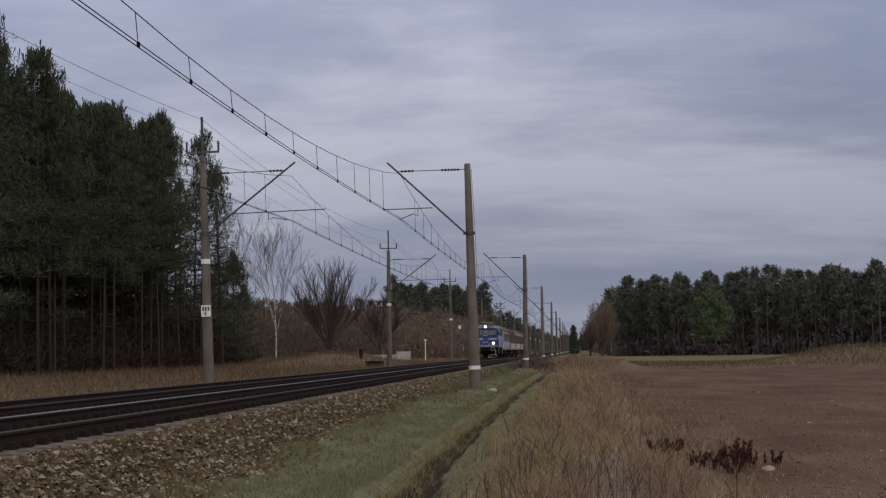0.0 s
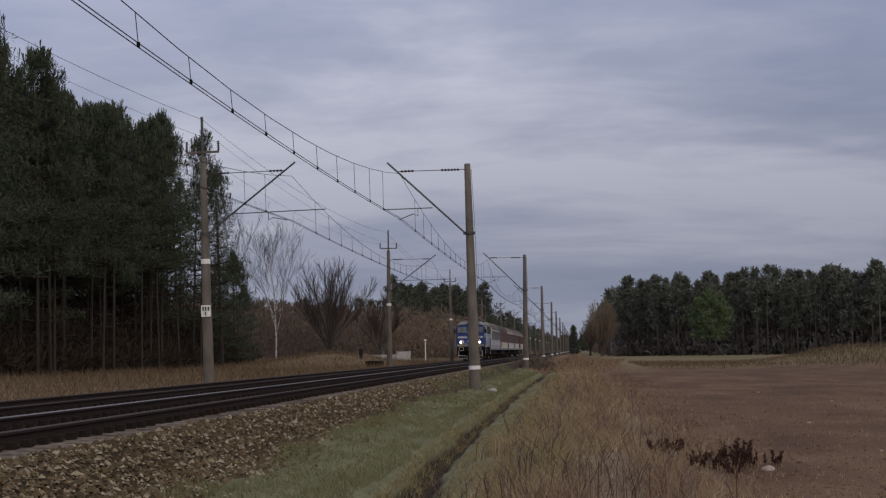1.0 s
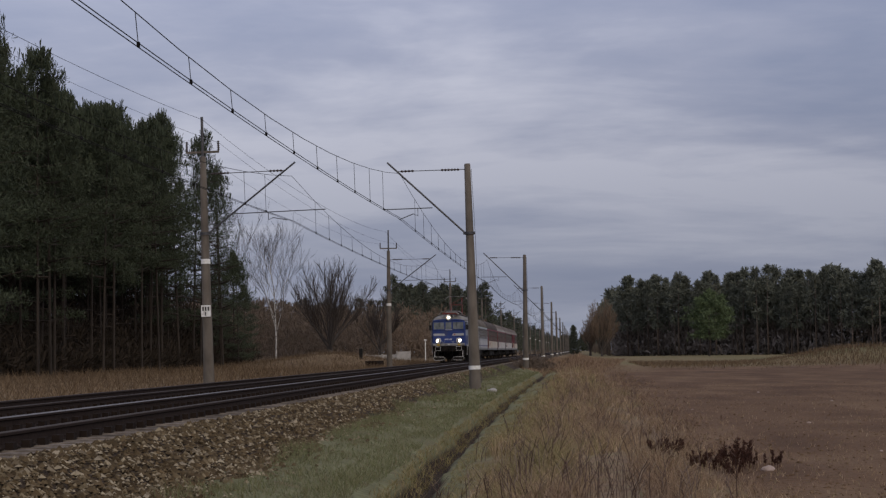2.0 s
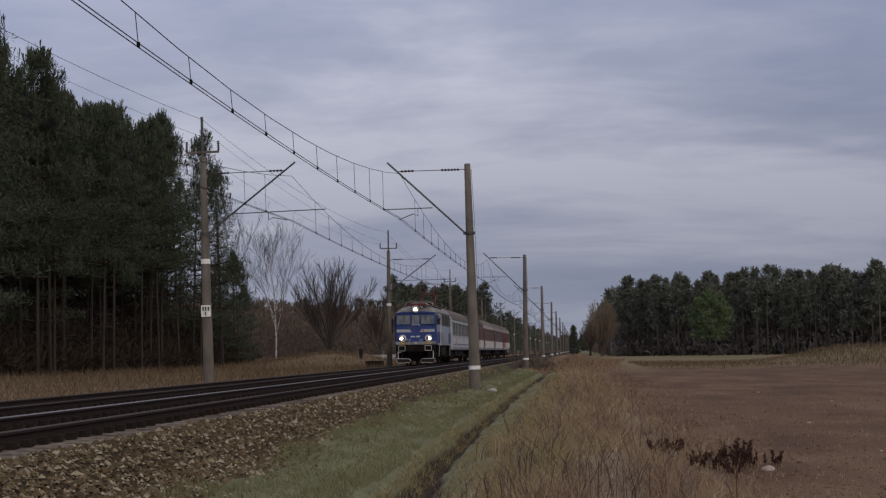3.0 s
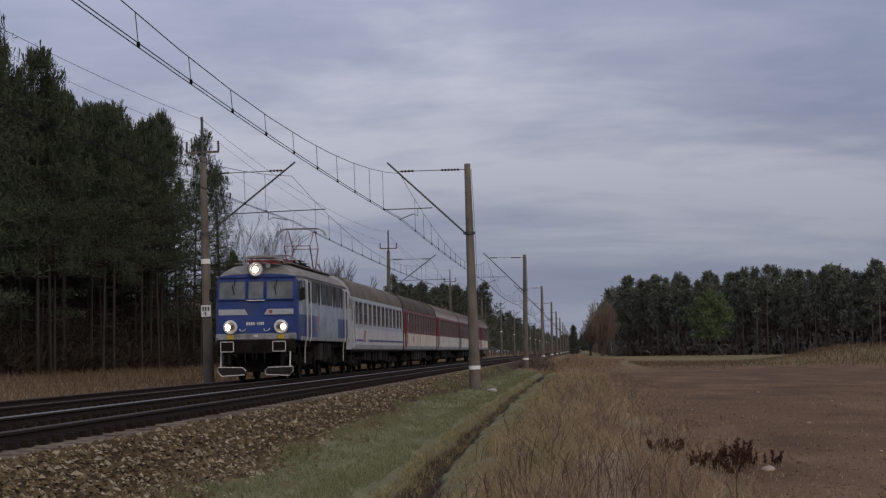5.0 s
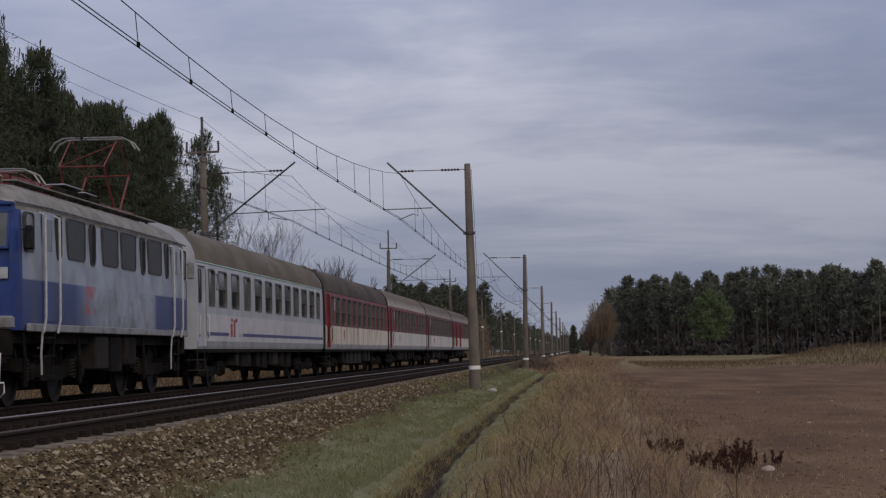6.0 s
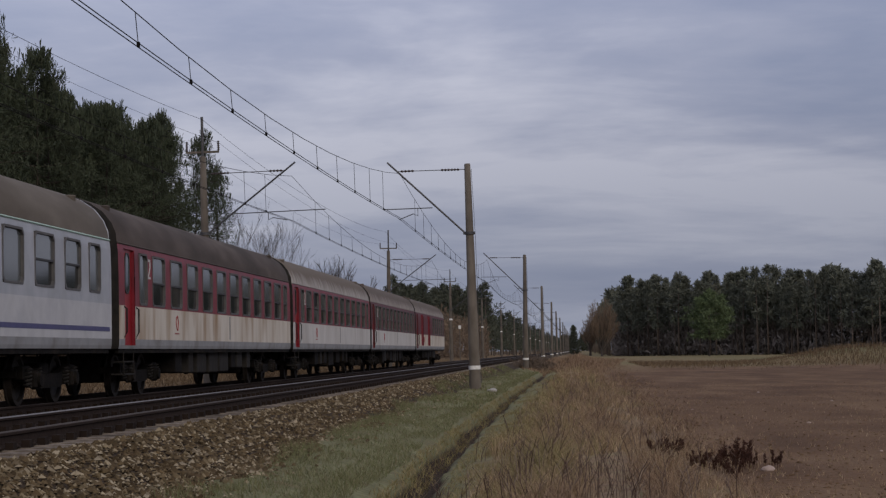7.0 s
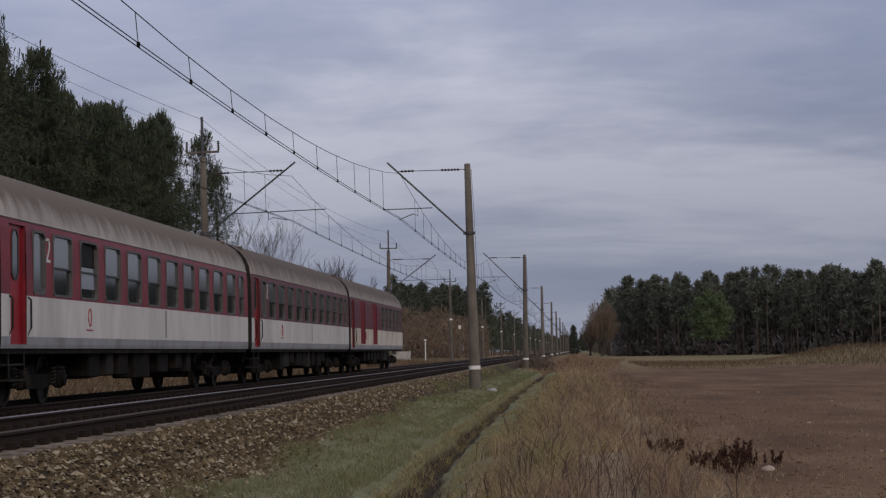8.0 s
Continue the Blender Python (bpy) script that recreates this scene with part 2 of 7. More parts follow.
def ground_material():
    m = bpy.data.materials.new("ground_cover")
    m.use_nodes = True
    nt = m.node_tree
    N, L = nt.nodes.new, nt.links.new
    b = nt.nodes["Principled BSDF"]
    b.inputs["Roughness"].default_value = 0.95
    b.inputs["Specular IOR Level"].default_value = 0.15
    tc = N("ShaderNodeTexCoord")
    sep = N("ShaderNodeSeparateXYZ")
    L(tc.outputs["Object"], sep.inputs[0])

    def nz(s, d=6, sc=(1, 1, 1)):
        mp = N("ShaderNodeMapping")
        mp.inputs["Scale"].default_value = sc
        L(tc.outputs["Object"], mp.inputs[0])
        n = N("ShaderNodeTexNoise")
        n.inputs["Scale"].default_value, n.inputs["Detail"].default_value = s, d
        L(mp.outputs[0], n.inputs[0])
        return n.outputs[0]

    def ramp(fac, *stops):
        r = N("ShaderNodeValToRGB")
        el = r.color_ramp.elements
        el[0].position, el[0].color = stops[0][0], (*stops[0][1], 1)
        el[1].position, el[1].color = stops[-1][0], (*stops[-1][1], 1)
        for p2, c in stops[1:-1]:
            el.new(p2).color = (*c, 1)
        L(fac, r.inputs[0])
        return r.outputs[0]

    def edge(at, width, wob):
        """0 left of x = at, 1 right of it, with an uneven border."""
        a = N("ShaderNodeMath")
        a.operation = "MULTIPLY_ADD"
        a.inputs[1].default_value = wob
        L(nz(1.3, 5, (1, 0.35, 1)), a.inputs[0])
        L(sep.outputs[0], a.inputs[2])
        r = N("ShaderNodeMapRange")
        r.inputs["From Min"].default_value, r.inputs["From Max"].default_value = at - width + wob / 2, at + width + wob / 2
        L(a.outputs[0], r.inputs[0])
        return r.outputs[0]

    def mixc(f, a, c):
        x = N("ShaderNodeMixRGB")
        L(f, x.inputs[0])
        L(a, x.inputs[1])
        L(c, x.inputs[2])
        return x.outputs[0]

    woods = ramp(nz(0.9), (0.3, (0.075, 0.055, 0.035)), (0.7, (0.15, 0.105, 0.06)))
    straw = ramp(nz(0.7), (0.25, (0.12, 0.078, 0.042)), (0.5, (0.18, 0.122, 0.066)), (0.75, (0.14, 0.105, 0.055)))
    bed = ramp(nz(9.0), (0.3, (0.06, 0.045, 0.035)), (0.7, (0.15, 0.12, 0.095)))
    green = ramp(nz(1.6, 8), (0.28, (0.15, 0.118, 0.068)), (0.45, (0.14, 0.138, 0.074)), (0.7, (0.185, 0.185, 0.10)))
    shaded_soil = ramp(nz(5.0), (0.3, (0.028, 0.019, 0.013)), (0.7, (0.062, 0.043, 0.029)))
    weeds = ramp(nz(2.6, 8), (0.3, (0.14, 0.098, 0.064)), (0.52, (0.21, 0.15, 0.095)), (0.7, (0.175, 0.155, 0.08)))
    field = ramp(nz(0.45, 12, (1, 0.30, 1)), (0.30, (0.083, 0.046, 0.025)), (0.5, (0.122, 0.071, 0.039)), (0.70, (0.168, 0.106, 0.060)))
    far = ramp(nz(0.05, 8), (0.35, (0.12, 0.115, 0.05)), (0.6, (0.19, 0.14, 0.075)))
    col = mixc(edge(-27, 2.5, 5.0), woods, straw)
    col = mixc(edge(-13.2, 0.4, 0.6), col, bed)
    col = mixc(edge(-4.55, 0.35, 1.0), col, green)
    col = mixc(edge(-1.35, 0.35, 0.7), col, weeds)
    # bare soil in the ditch, the ditch's shadow put into its dark colour
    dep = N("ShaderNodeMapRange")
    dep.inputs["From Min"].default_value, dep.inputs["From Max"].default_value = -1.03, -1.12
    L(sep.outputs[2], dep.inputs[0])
    col = mixc(dep.outputs[0], col, shaded_soil)
    col = mixc(edge(1.75, 0.45, 1.1), col, field)
    # brown weeds past the ditch's end
    wd = N("ShaderNodeMapRange")
    wd.inputs["From Min"].default_value, wd.inputs["From Max"].default_value = 135, 160
    L(sep.outputs[1], wd.inputs[0])
    wr = N("ShaderNodeMapRange")
    wr.inputs["From Min"].default_value, wr.inputs["From Max"].default_value = 7.0, 4.0
    L(sep.outputs[0], wr.inputs[0])
    wm = N("ShaderNodeMath")
    wm.operation = "MULTIPLY"
    L(wd.outputs[0], wm.inputs[0])
    L(wr.outputs[0], wm.inputs[1])
    wl = N("ShaderNodeMath")
    wl.operation = "MULTIPLY"
    L(wm.outputs[0], wl.inputs[0])
    L(edge(-4.2, 0.3, 0.6), wl.inputs[1])
    col = mixc(wl.outputs[0], col, straw)
    # grassland past the field's end
    yy = N("ShaderNodeMapRange")
    yy.inputs["From Min"].default_value, yy.inputs["From Max"].default_value = 190, 225
    ya = N("ShaderNodeMath")
    ya.operation = "MULTIPLY_ADD"
    ya.inputs[1].default_value = 40
    L(nz(0.06, 4), ya.inputs[0])
    L(sep.outputs[1], ya.inputs[2])
    L(ya.outputs[0], yy.inputs[0])
    rt = N("ShaderNodeMath")
    rt.operation = "MULTIPLY"
    L(yy.outputs[0], rt.inputs[0])
    L(edge(1.5, 1.0, 1.0), rt.inputs[1])
    col = mixc(rt.outputs[0], col, far)
    # fine light and dark specks
    sp = N("ShaderNodeMixRGB")
    sp.blend_type = "MULTIPLY"
    sp.inputs[0].default_value = 0.55
    L(col, sp.inputs[1])
    L(ramp(nz(11, 8), (0.3, (0.55, 0.55, 0.55)), (0.7, (1.35, 1.35, 1.35))), sp.inputs[2])
    L(sp.outputs[0], b.inputs["Base Color"])
    bp = N("ShaderNodeBump")
    bp.inputs["Strength"].default_value, bp.inputs["Distance"].default_value = 0.9, 0.06
    L(nz(7, 8), bp.inputs["Height"])
    L(bp.outputs[0], b.inputs["Normal"])
    return m


def leaf_mat(name, stops, rough=0.85, trans=0.0):
    """Colours picked by each blade or clump at random."""
    m = bpy.data.materials.new(name)
    m.use_nodes = True
    nt = m.node_tree
    N, L = nt.nodes.new, nt.links.new
    b = nt.nodes["Principled BSDF"]
    b.inputs["Roughness"].default_value, b.inputs["Specular IOR Level"].default_value = rough, 0.06
    geo, oi = N("ShaderNodeNewGeometry"), N("ShaderNodeObjectInfo")
    ad, fr = N("ShaderNodeMath"), N("ShaderNodeMath")
    L(geo.outputs["Random Per Island"], ad.inputs[0])
    L(oi.outputs["Random"], ad.inputs[1])
    fr.operation = "FRACT"
    L(ad.outputs[0], fr.inputs[0])
    r = N("ShaderNodeValToRGB")
    el = r.color_ramp.elements
    el[0].position, el[0].color = 0.0, (*stops[0], 1)
    el[1].position, el[1].color = 1.0, (*stops[-1], 1)
    for i, c in enumerate(stops[1:-1]):
        el.new((i + 1) / (len(stops) - 1)).color = (*c, 1)
    L(fr.outputs[0], r.inputs[0])
    L(r.outputs[0], b.inputs["Base Color"])
    return m


M_GROUND = ground_material()
M_STONE = leaf_mat("ballast_stone", [(0.0389, 0.0266, 0.0146), (0.0778, 0.0551, 0.03), (0.117, 0.0844, 0.0462), (0.0927, 0.0661, 0.0356), (0.0486, 0.0339, 0.0186), (0.102, 0.0752, 0.0421), (0.175, 0.134, 0.0794), (0.35, 0.293, 0.203), (0.07, 0.0477, 0.0267), (0.136, 0.0954, 0.0518)], rough=0.95)
M_BED = mat("ballast_bed", (0.024, 0.017, 0.012), (0.060, 0.044, 0.031), scale=16, spec=0.1, rough=0.95, bump=1.0, bscale=22, grime=(0.07, 0.05, 0.035), gscale=0.6)
M_RAIL = mat("rail_rust", (0.017, 0.0105, 0.008), (0.030, 0.019, 0.014), scale=14, rough=0.9, bump=0.2, spec=0.15)
M_RAILGLINT = mat("rail_head_sky_glint", (0.16, 0.145, 0.135), (0.24, 0.22, 0.205), scale=3, rough=0.55, metal=0.9, stretch=(1, 0.02, 1))
M_RAILDULL = mat("rail_head_dull", (0.030, 0.022, 0.018), (0.055, 0.042, 0.034), scale=3, rough=0.7, metal=0.0, spec=0.2, stretch=(1, 0.02, 1))
M_SLEEPER = mat("sleeper_concrete", (0.11, 0.092, 0.078), (0.21, 0.18, 0.155), scale=7, rough=0.95, rnd=0.35, bump=0.3, grime=(0.04, 0.03, 0.022), gscale=2.5, spec=0.1)
M_CLIP = mat("rail_fastening_steel", (0.013, 0.009, 0.0075), (0.026, 0.018, 0.014), rough=0.9, spec=0.1)
M_CONC = mat("mast_concrete", (0.085, 0.072, 0.058), (0.15, 0.130, 0.108), scale=3, rough=0.9, bump=0.3, grime=(0.06, 0.052, 0.045), gscale=1.1, stretch=(1, 1, 0.35), rnd=0.12)
M_STEEL = mat("galvanised_steel_dark", (0.045, 0.045, 0.05), (0.08, 0.08, 0.085), scale=8, rough=0.55, metal=0.3)
M_WIRE = mat("copper_wire_weathered", (0.012, 0.011, 0.012), (0.02, 0.019, 0.019), rough=0.95, spec=0.05)
M_INSUL = mat("insulator_porcelain", (0.028, 0.020, 0.018), (0.042, 0.028, 0.025), rough=0.35)
M_WHITE = mat("white_plate_paint", (0.62, 0.62, 0.60), (0.72, 0.72, 0.70), scale=10, rough=0.6, grime=(0.4, 0.38, 0.34), gscale=6)
M_INK = mat("plate_black", (0.03, 0.03, 0.03), rough=0.6)

build_ground()


# ---- tracks ----
def rail_profile(x):
    return [(x - 0.075, -0.172), (x + 0.075, -0.172), (x + 0.075, -0.16), (x + 0.012, -0.135), (x + 0.009, -0.055), (x + 0.036, -0.04), (x + 0.036, -0.012), (x + 0.026, 0.0),
            (x - 0.026, 0.0), (x - 0.036, -0.012), (x - 0.036, -0.04), (x - 0.009, -0.055), (x - 0.012, -0.135), (x - 0.075, -0.16)]


def build_track(cx, side_label, cz=0.0):
    track = thing("railway_track", side_label, "railway track", "parallel railway tracks", "structure", pose(cx, 0, cz))
    for sx in (-0.7535, 0.7535):
        s = Shape()
        prof = rail_profile(sx)
        s.loft([[(x, y, z) for x, z in prof] for y in [-60, 0, 20, 60, 120, 250, 500, 1200, 3500]])
        s.m = [0] * len(s.f)
        for i, f in enumerate(s.f):
            if len(f) == 4 and all(s.v[k][2] > -0.013 for k in f):
                s.m[i] = 1
        # bright head on one rail only: the sky's glint put into its material
        part("rail", s, [M_RAIL, M_RAILGLINT if sx < 0 and cx > -8 else M_RAILDULL], track, "rusty steel rail with a worn head", smooth=False)
    sl = Shape()
    sl.loft([[(-1.30, -0.13, -0.40), (-1.30, 0.13, -0.40), (-1.30, 0.10, -0.19), (-1.30, -0.10, -0.19)], [(-0.45, -0.13, -0.40), (-0.45, 0.13, -0.40), (-0.45, 0.10, -0.186), (-0.45, -0.10, -0.186)],
             [(0.45, -0.13, -0.40), (0.45, 0.13, -0.40), (0.45, 0.10, -0.186), (0.45, -0.10, -0.186)], [(1.30, -0.13, -0.40), (1.30, 0.13, -0.40), (1.30, 0.10, -0.19), (1.30, -0.10, -0.19)]])
    me = sl.mesh("sleeper", M_SLEEPER)
    clips, rest = Shape(), Shape()
    for k in range(700):
        y = 12 + 0.6 * k
        if k < 290:
            ob = new("sleeper", me)
            ob.parent = track
            ob.location = (rng.uniform(-0.015, 0.015), y + rng.uniform(-0.02, 0.02), rng.uniform(-0.006, 0.006))
        else:
            rest.box(-1.30, 1.30, y - 0.11, y + 0.11, -0.4, -0.188)
        if k < 330:
            for sx in (-0.7535, 0.7535):
                for d in (-0.12, 0.12):
                    clips.box(sx + d - 0.045, sx + d + 0.045, y - 0.07, y + 0.07, -0.19, -0.105)
    tagged(part("sleeper_row", rest, M_SLEEPER, track, "distant concrete sleepers"), kind="stuff")
    tagged(part("rail_fastening", clips, M_CLIP, track, "rail clips and base plates"), kind="stuff")


def build_ballast():
    """The bed under both tracks, then loose stones on the near shoulder."""
    s = Shape()
    prof = [(FAR_X - 2.9, -0.74), (FAR_X - 1.75, -0.32), (FAR_X - 1.3, -0.288), (FAR_X + 1.3, -0.288), (-8.77, -0.30), (NEAR_X - 1.3, -0.222), (NEAR_X + 1.3, -0.222), (NEAR_X + 1.55, -0.245), (NEAR_X + 2.62, -0.74), (NEAR_X + 2.0, -0.9), (FAR_X - 2.0, -0.9)]
    s.loft([[(x, y, z) for x, z in prof] for y in [-60, 10, 30, 60, 120, 250, 500, 1000, 3500]])
    ob = new("ballast_bed", s.mesh("ballast_bed", M_BED))
    tagged(ob, "broad bed of brown crushed stone under the two tracks", "ballast", kind="structure")
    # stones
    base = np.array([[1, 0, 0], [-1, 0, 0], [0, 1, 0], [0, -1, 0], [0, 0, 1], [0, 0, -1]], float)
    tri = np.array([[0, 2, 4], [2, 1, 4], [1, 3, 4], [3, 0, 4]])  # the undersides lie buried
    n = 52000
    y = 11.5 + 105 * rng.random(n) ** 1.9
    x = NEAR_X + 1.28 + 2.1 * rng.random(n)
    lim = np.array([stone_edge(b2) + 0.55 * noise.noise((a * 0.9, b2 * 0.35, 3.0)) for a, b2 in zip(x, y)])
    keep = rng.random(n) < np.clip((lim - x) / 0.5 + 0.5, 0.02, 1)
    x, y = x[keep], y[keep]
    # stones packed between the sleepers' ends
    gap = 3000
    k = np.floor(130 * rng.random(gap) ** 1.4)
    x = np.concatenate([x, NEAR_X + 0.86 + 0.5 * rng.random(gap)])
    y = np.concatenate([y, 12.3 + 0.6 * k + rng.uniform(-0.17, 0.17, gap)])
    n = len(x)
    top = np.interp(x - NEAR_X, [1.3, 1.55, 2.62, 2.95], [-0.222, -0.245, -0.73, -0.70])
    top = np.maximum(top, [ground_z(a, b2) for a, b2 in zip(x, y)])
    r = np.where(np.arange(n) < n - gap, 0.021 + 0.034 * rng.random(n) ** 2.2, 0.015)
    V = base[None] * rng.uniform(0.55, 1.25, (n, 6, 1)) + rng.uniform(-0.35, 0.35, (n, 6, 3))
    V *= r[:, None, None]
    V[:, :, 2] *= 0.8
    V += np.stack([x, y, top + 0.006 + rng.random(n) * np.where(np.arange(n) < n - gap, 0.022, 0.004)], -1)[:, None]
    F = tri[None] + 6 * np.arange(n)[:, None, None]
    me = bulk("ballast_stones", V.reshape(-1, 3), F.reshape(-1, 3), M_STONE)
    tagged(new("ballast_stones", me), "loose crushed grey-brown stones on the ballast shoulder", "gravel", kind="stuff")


build_track(NEAR_X, "straight railway track on concrete sleepers beside the grass verge")
build_track(FAR_X, "straight railway track on concrete sleepers carrying the train", FAR_Z)
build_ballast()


# ---- overhead line ----
def mast_pole(thing_ob, height, r0, r1):
    s = Shape()
    s.lathe([(r0 * 1.02, -1.2), (r0, 0.0), ((r0 * 2 + r1) / 3, height / 3), ((r0 + 2 * r1) / 3, height * 2 / 3), (r1, height - 0.04), (r1 * 0.8, height)], "z", (0, 0, 0), 14)
    return part("pole", s, M_CONC, thing_ob, "tapered weathered grey concrete pole")


def insulator(s, a, b, r, n):
    """Ribbed rod between two points."""
    a, b = Vector(a), Vector(b)
    pts, rad = [], []
    for i in range(n):
        for k, q in ((0.0, 0.45), (0.35, 1.0), (0.6, 1.0), (0.95, 0.45)):
            pts.append(a.lerp(b, (i + k) / n))
            rad.append(r * q)
    s.tube(pts, rad, 8)


def make_mast(kind, plated=False):
    """A mast with its cantilever; local x points to the track from the right-hand row. Left masts are taller, with a feeder arm."""
    right = kind == "right"
    lab = ("tapered concrete catenary mast with steel cantilever beside the track" if right else "tall concrete catenary mast with feeder arm and cantilever")
    mast = thing("catenary_mast", lab, "catenary mast", "masts along the railway")
    d = -1 if right else 1
    mast_pole(mast, 8.4 if right else 8.9, 0.215, 0.115)
    zo = 0.63
    tip = (d * 3.0, 0, 7.93 + zo)
    if right:
        foot, joint = (d * 0.16, 0, 5.17 + zo), (d * 2.62, 0, 7.58 + zo)
        rega, regb, con = (d * 1.36, 0, 6.17 + zo), (d * 3.2, 0, 6.17 + zo), (d * 2.63, 0, 5.77 + zo)
    else:
        foot, joint = (d * 0.12, 0, 5.35 + zo), (d * 3.12, 0, 7.62 + zo)
        tip = (d * 3.5, 0, 7.92 + zo)
        rega, regb, con = (d * 1.17, 0, 6.06 + zo), (d * 4.6, 0, 6.10 + zo), (d * 3.15, 0, 5.75 + zo)
    s = Shape()
    s.tube([foot, tip], 0.034, 8)
    s.box(min(0, d * 0.24), max(0, d * 0.24), -0.06, 0.06, foot[2] - 0.05, foot[2] + 0.05)
    s.lathe([(0.2, foot[2] - 0.05), (0.2, foot[2] + 0.05)], "z", (0, 0, 0), 12)
    part("cantilever_tube", s, M_STEEL, mast, "slanted steel tube")
    s = Shape()
    s.tube([(0, 0, joint[2] - 0.02), joint], 0.016, 6)
    part("tie_rod", s, M_STEEL, mast)
    s = Shape()
    insulator(s, (d * 0.30, 0, joint[2] - 0.02), (d * 1.0, 0, joint[2] - 0.01), 0.045, 6)
    part("insulator", s, M_INSUL, mast, "ribbed dark insulator")
    s = Shape()
    insulator(s, Vector(joint) + Vector((d * -0.62, 0, 0)), Vector(joint) + Vector((d * -0.1, 0, 0)), 0.045, 4)
    part("insulator", s, M_INSUL, mast, "ribbed dark insulator")
    s = Shape()
    s.tube([rega, regb], 0.02, 6)
    part("registration_arm", s, M_STEEL, mast)
    s = Shape()
    k = 0.72
    s.tube([(con[0] - d * k, 0, rega[2]), (con[0] - d * k, 0, rega[2] - 0.28), (con[0] - d * k * 0.75, 0, rega[2] - 0.20), con], 0.018, 6)
    part("steady_arm", s, M_STEEL, mast)
    if not right:
        s = Shape()
        s.tube([(0, 0, 8.5), (0.0, 0, 10.4)], [0.06, 0.05], 8)
        part("top_extension", s, M_STEEL, mast, "dark steel pole extension")
        s = Shape()
        s.box(-0.62, 0.62, -0.04, 0.04, 8.88 + 0.14, 8.96 + 0.14)
        part("feeder_arm", s, M_CONC, mast)
        for sx in (-0.6, 0.6):
            s = Shape()
            insulator(s, (sx, 0, 9.1), (sx, 0, 9.48), 0.05, 5)
            part("insulator", s, M_INSUL, mast, "upright post insulator")
        for z, h in ((4.93, 0.18),):
            s = Shape()
            s.lathe([(0.178, z - h / 2), (0.172, z + h / 2)], "z", (0, 0, 0), 14)
            part("painted_band", s, M_WHITE, mast, "white painted band")
    if plated:
        s = Shape()
        s.box(-0.18, 0.18, -0.225, -0.20, 2.85, 3.28, 0.004)
        plate = part("number_plate", s, M_WHITE, mast, "white enamel plate with black bars")
        s = Shape()
        for i in range(3):
            s.box(-0.135 + i * 0.10, -0.075 + i * 0.10, -0.229, -0.2255, 3.07, 3.22)
        s.box(-0.04, 0.0, -0.229, -0.2255, 2.89, 3.03)
        part("number_bar", s, M_INK, plate)
    if right:
        s = Shape()
        s.lathe([(0.222, 0.72), (0.220, 0.86)], "z", (0, 0, 0), 14)
        part("painted_band", s, M_WHITE, mast, "white painted band")
        s = Shape()
        s.tube([(0.14, 0.03, 8.2), (0.20, 0.06, 5.8), (0.235, 0.06, 0.2)], 0.008, 5)
        part("earth_wire", s, M_STEEL, mast)
    return mast


def build_line():
    mr, ml, plain = make_mast("right"), make_mast("left", True), make_mast("left")
    for k in range(0, 16):
        y = MAST_Y + SPAN * k
        lean = 1.1 if k == 0 else float(rng.uniform(-0.4, 0.7))
        m = pose(MAST_R, y, -0.63, 0, -lean, 0)
        m2 = pose(MAST_L, y, -0.63, 0, -(1.0 if k == 0 else float(rng.uniform(-0.3, 0.6))), 0)
        if k == 0:
            mr.matrix_world, ml.matrix_world = m, m2
        elif k == 1:
            copy_thing(mr, m)
            plain.matrix_world = m2
        else:
            copy_thing(mr, m)
            copy_thing(plain, m2)

    def wire(name, label, pts, r):
        s = Shape()
        s.tube(pts, r, 5)
        return tagged(new(name, s.mesh(name, M_WIRE)), label, "overhead wire", "overhead line wires")

    def span_pts(x, za, zb, first=-1, last=15, n=14):
        """Along all spans: za at the masts, zb at mid-span."""
        pts = []
        for k in range(first, last):
            m = n if k < 3 else 5
            for i in range(m):
                u = i / m
                pts.append((x + 0.12 * math.sin(math.pi * (k + u)), MAST_Y + SPAN * (k + u), zb + (za - zb) * (2 * u - 1) ** 2))
        pts.append((x, MAST_Y + SPAN * last, za))
        return pts

    for x, what in ((-6.55, "near"), (-10.62, "far")):
        mess = thing("overhead_line", "sagging carrier cable and twin contact wires over the %s track" % what, "overhead line", "overhead lines")
        s = Shape()
        s.tube(span_pts(x, 7.45, 5.93), 0.009, 5)
        part("carrier_cable", s, M_WIRE, mess)
        for dx in (-0.045, 0.045):
            s = Shape()
            s.tube([(a + dx, b2, c) for a, b2, c in span_pts(x, 5.76, 5.53)], 0.009, 5)
            part("contact_wire", s, M_WIRE, mess)
        for k in range(-1, 4):
            for i in range(17):
                u = (i + 0.5) / 17
                y = MAST_Y + SPAN * (k + u)
                if y < 8 or u < 0.075 or u > 0.925:
                    continue
                xx = x + 0.12 * math.sin(math.pi * (k + u))
                q = (2 * u - 1) ** 2
                zc, zm = 5.53 + 0.23 * q, 5.93 + 1.52 * q
                s = Shape()
                s.tube([(xx, y + 0.2, zc), (xx, y, zm)], 0.0075, 5)
                s.box(xx - 0.02, xx + 0.02, y + 0.16, y + 0.24, zc - 0.03, zc + 0.05)
                part("dropper", s, M_WIRE, mess)
    wire("earth_cable", "thin sagging cable along the mast tops", span_pts(MAST_L - 0.16, 9.66, 8.88), 0.007)
    wire("feeder_cable", "thin sagging feeder cable on post insulators", span_pts(MAST_L - 0.76, 8.78, 8.05), 0.005)
    wire("feeder_cable", "thin sagging feeder cable on post insulators", span_pts(MAST_L + 0.45, 8.78, 8.05), 0.005)


build_line()
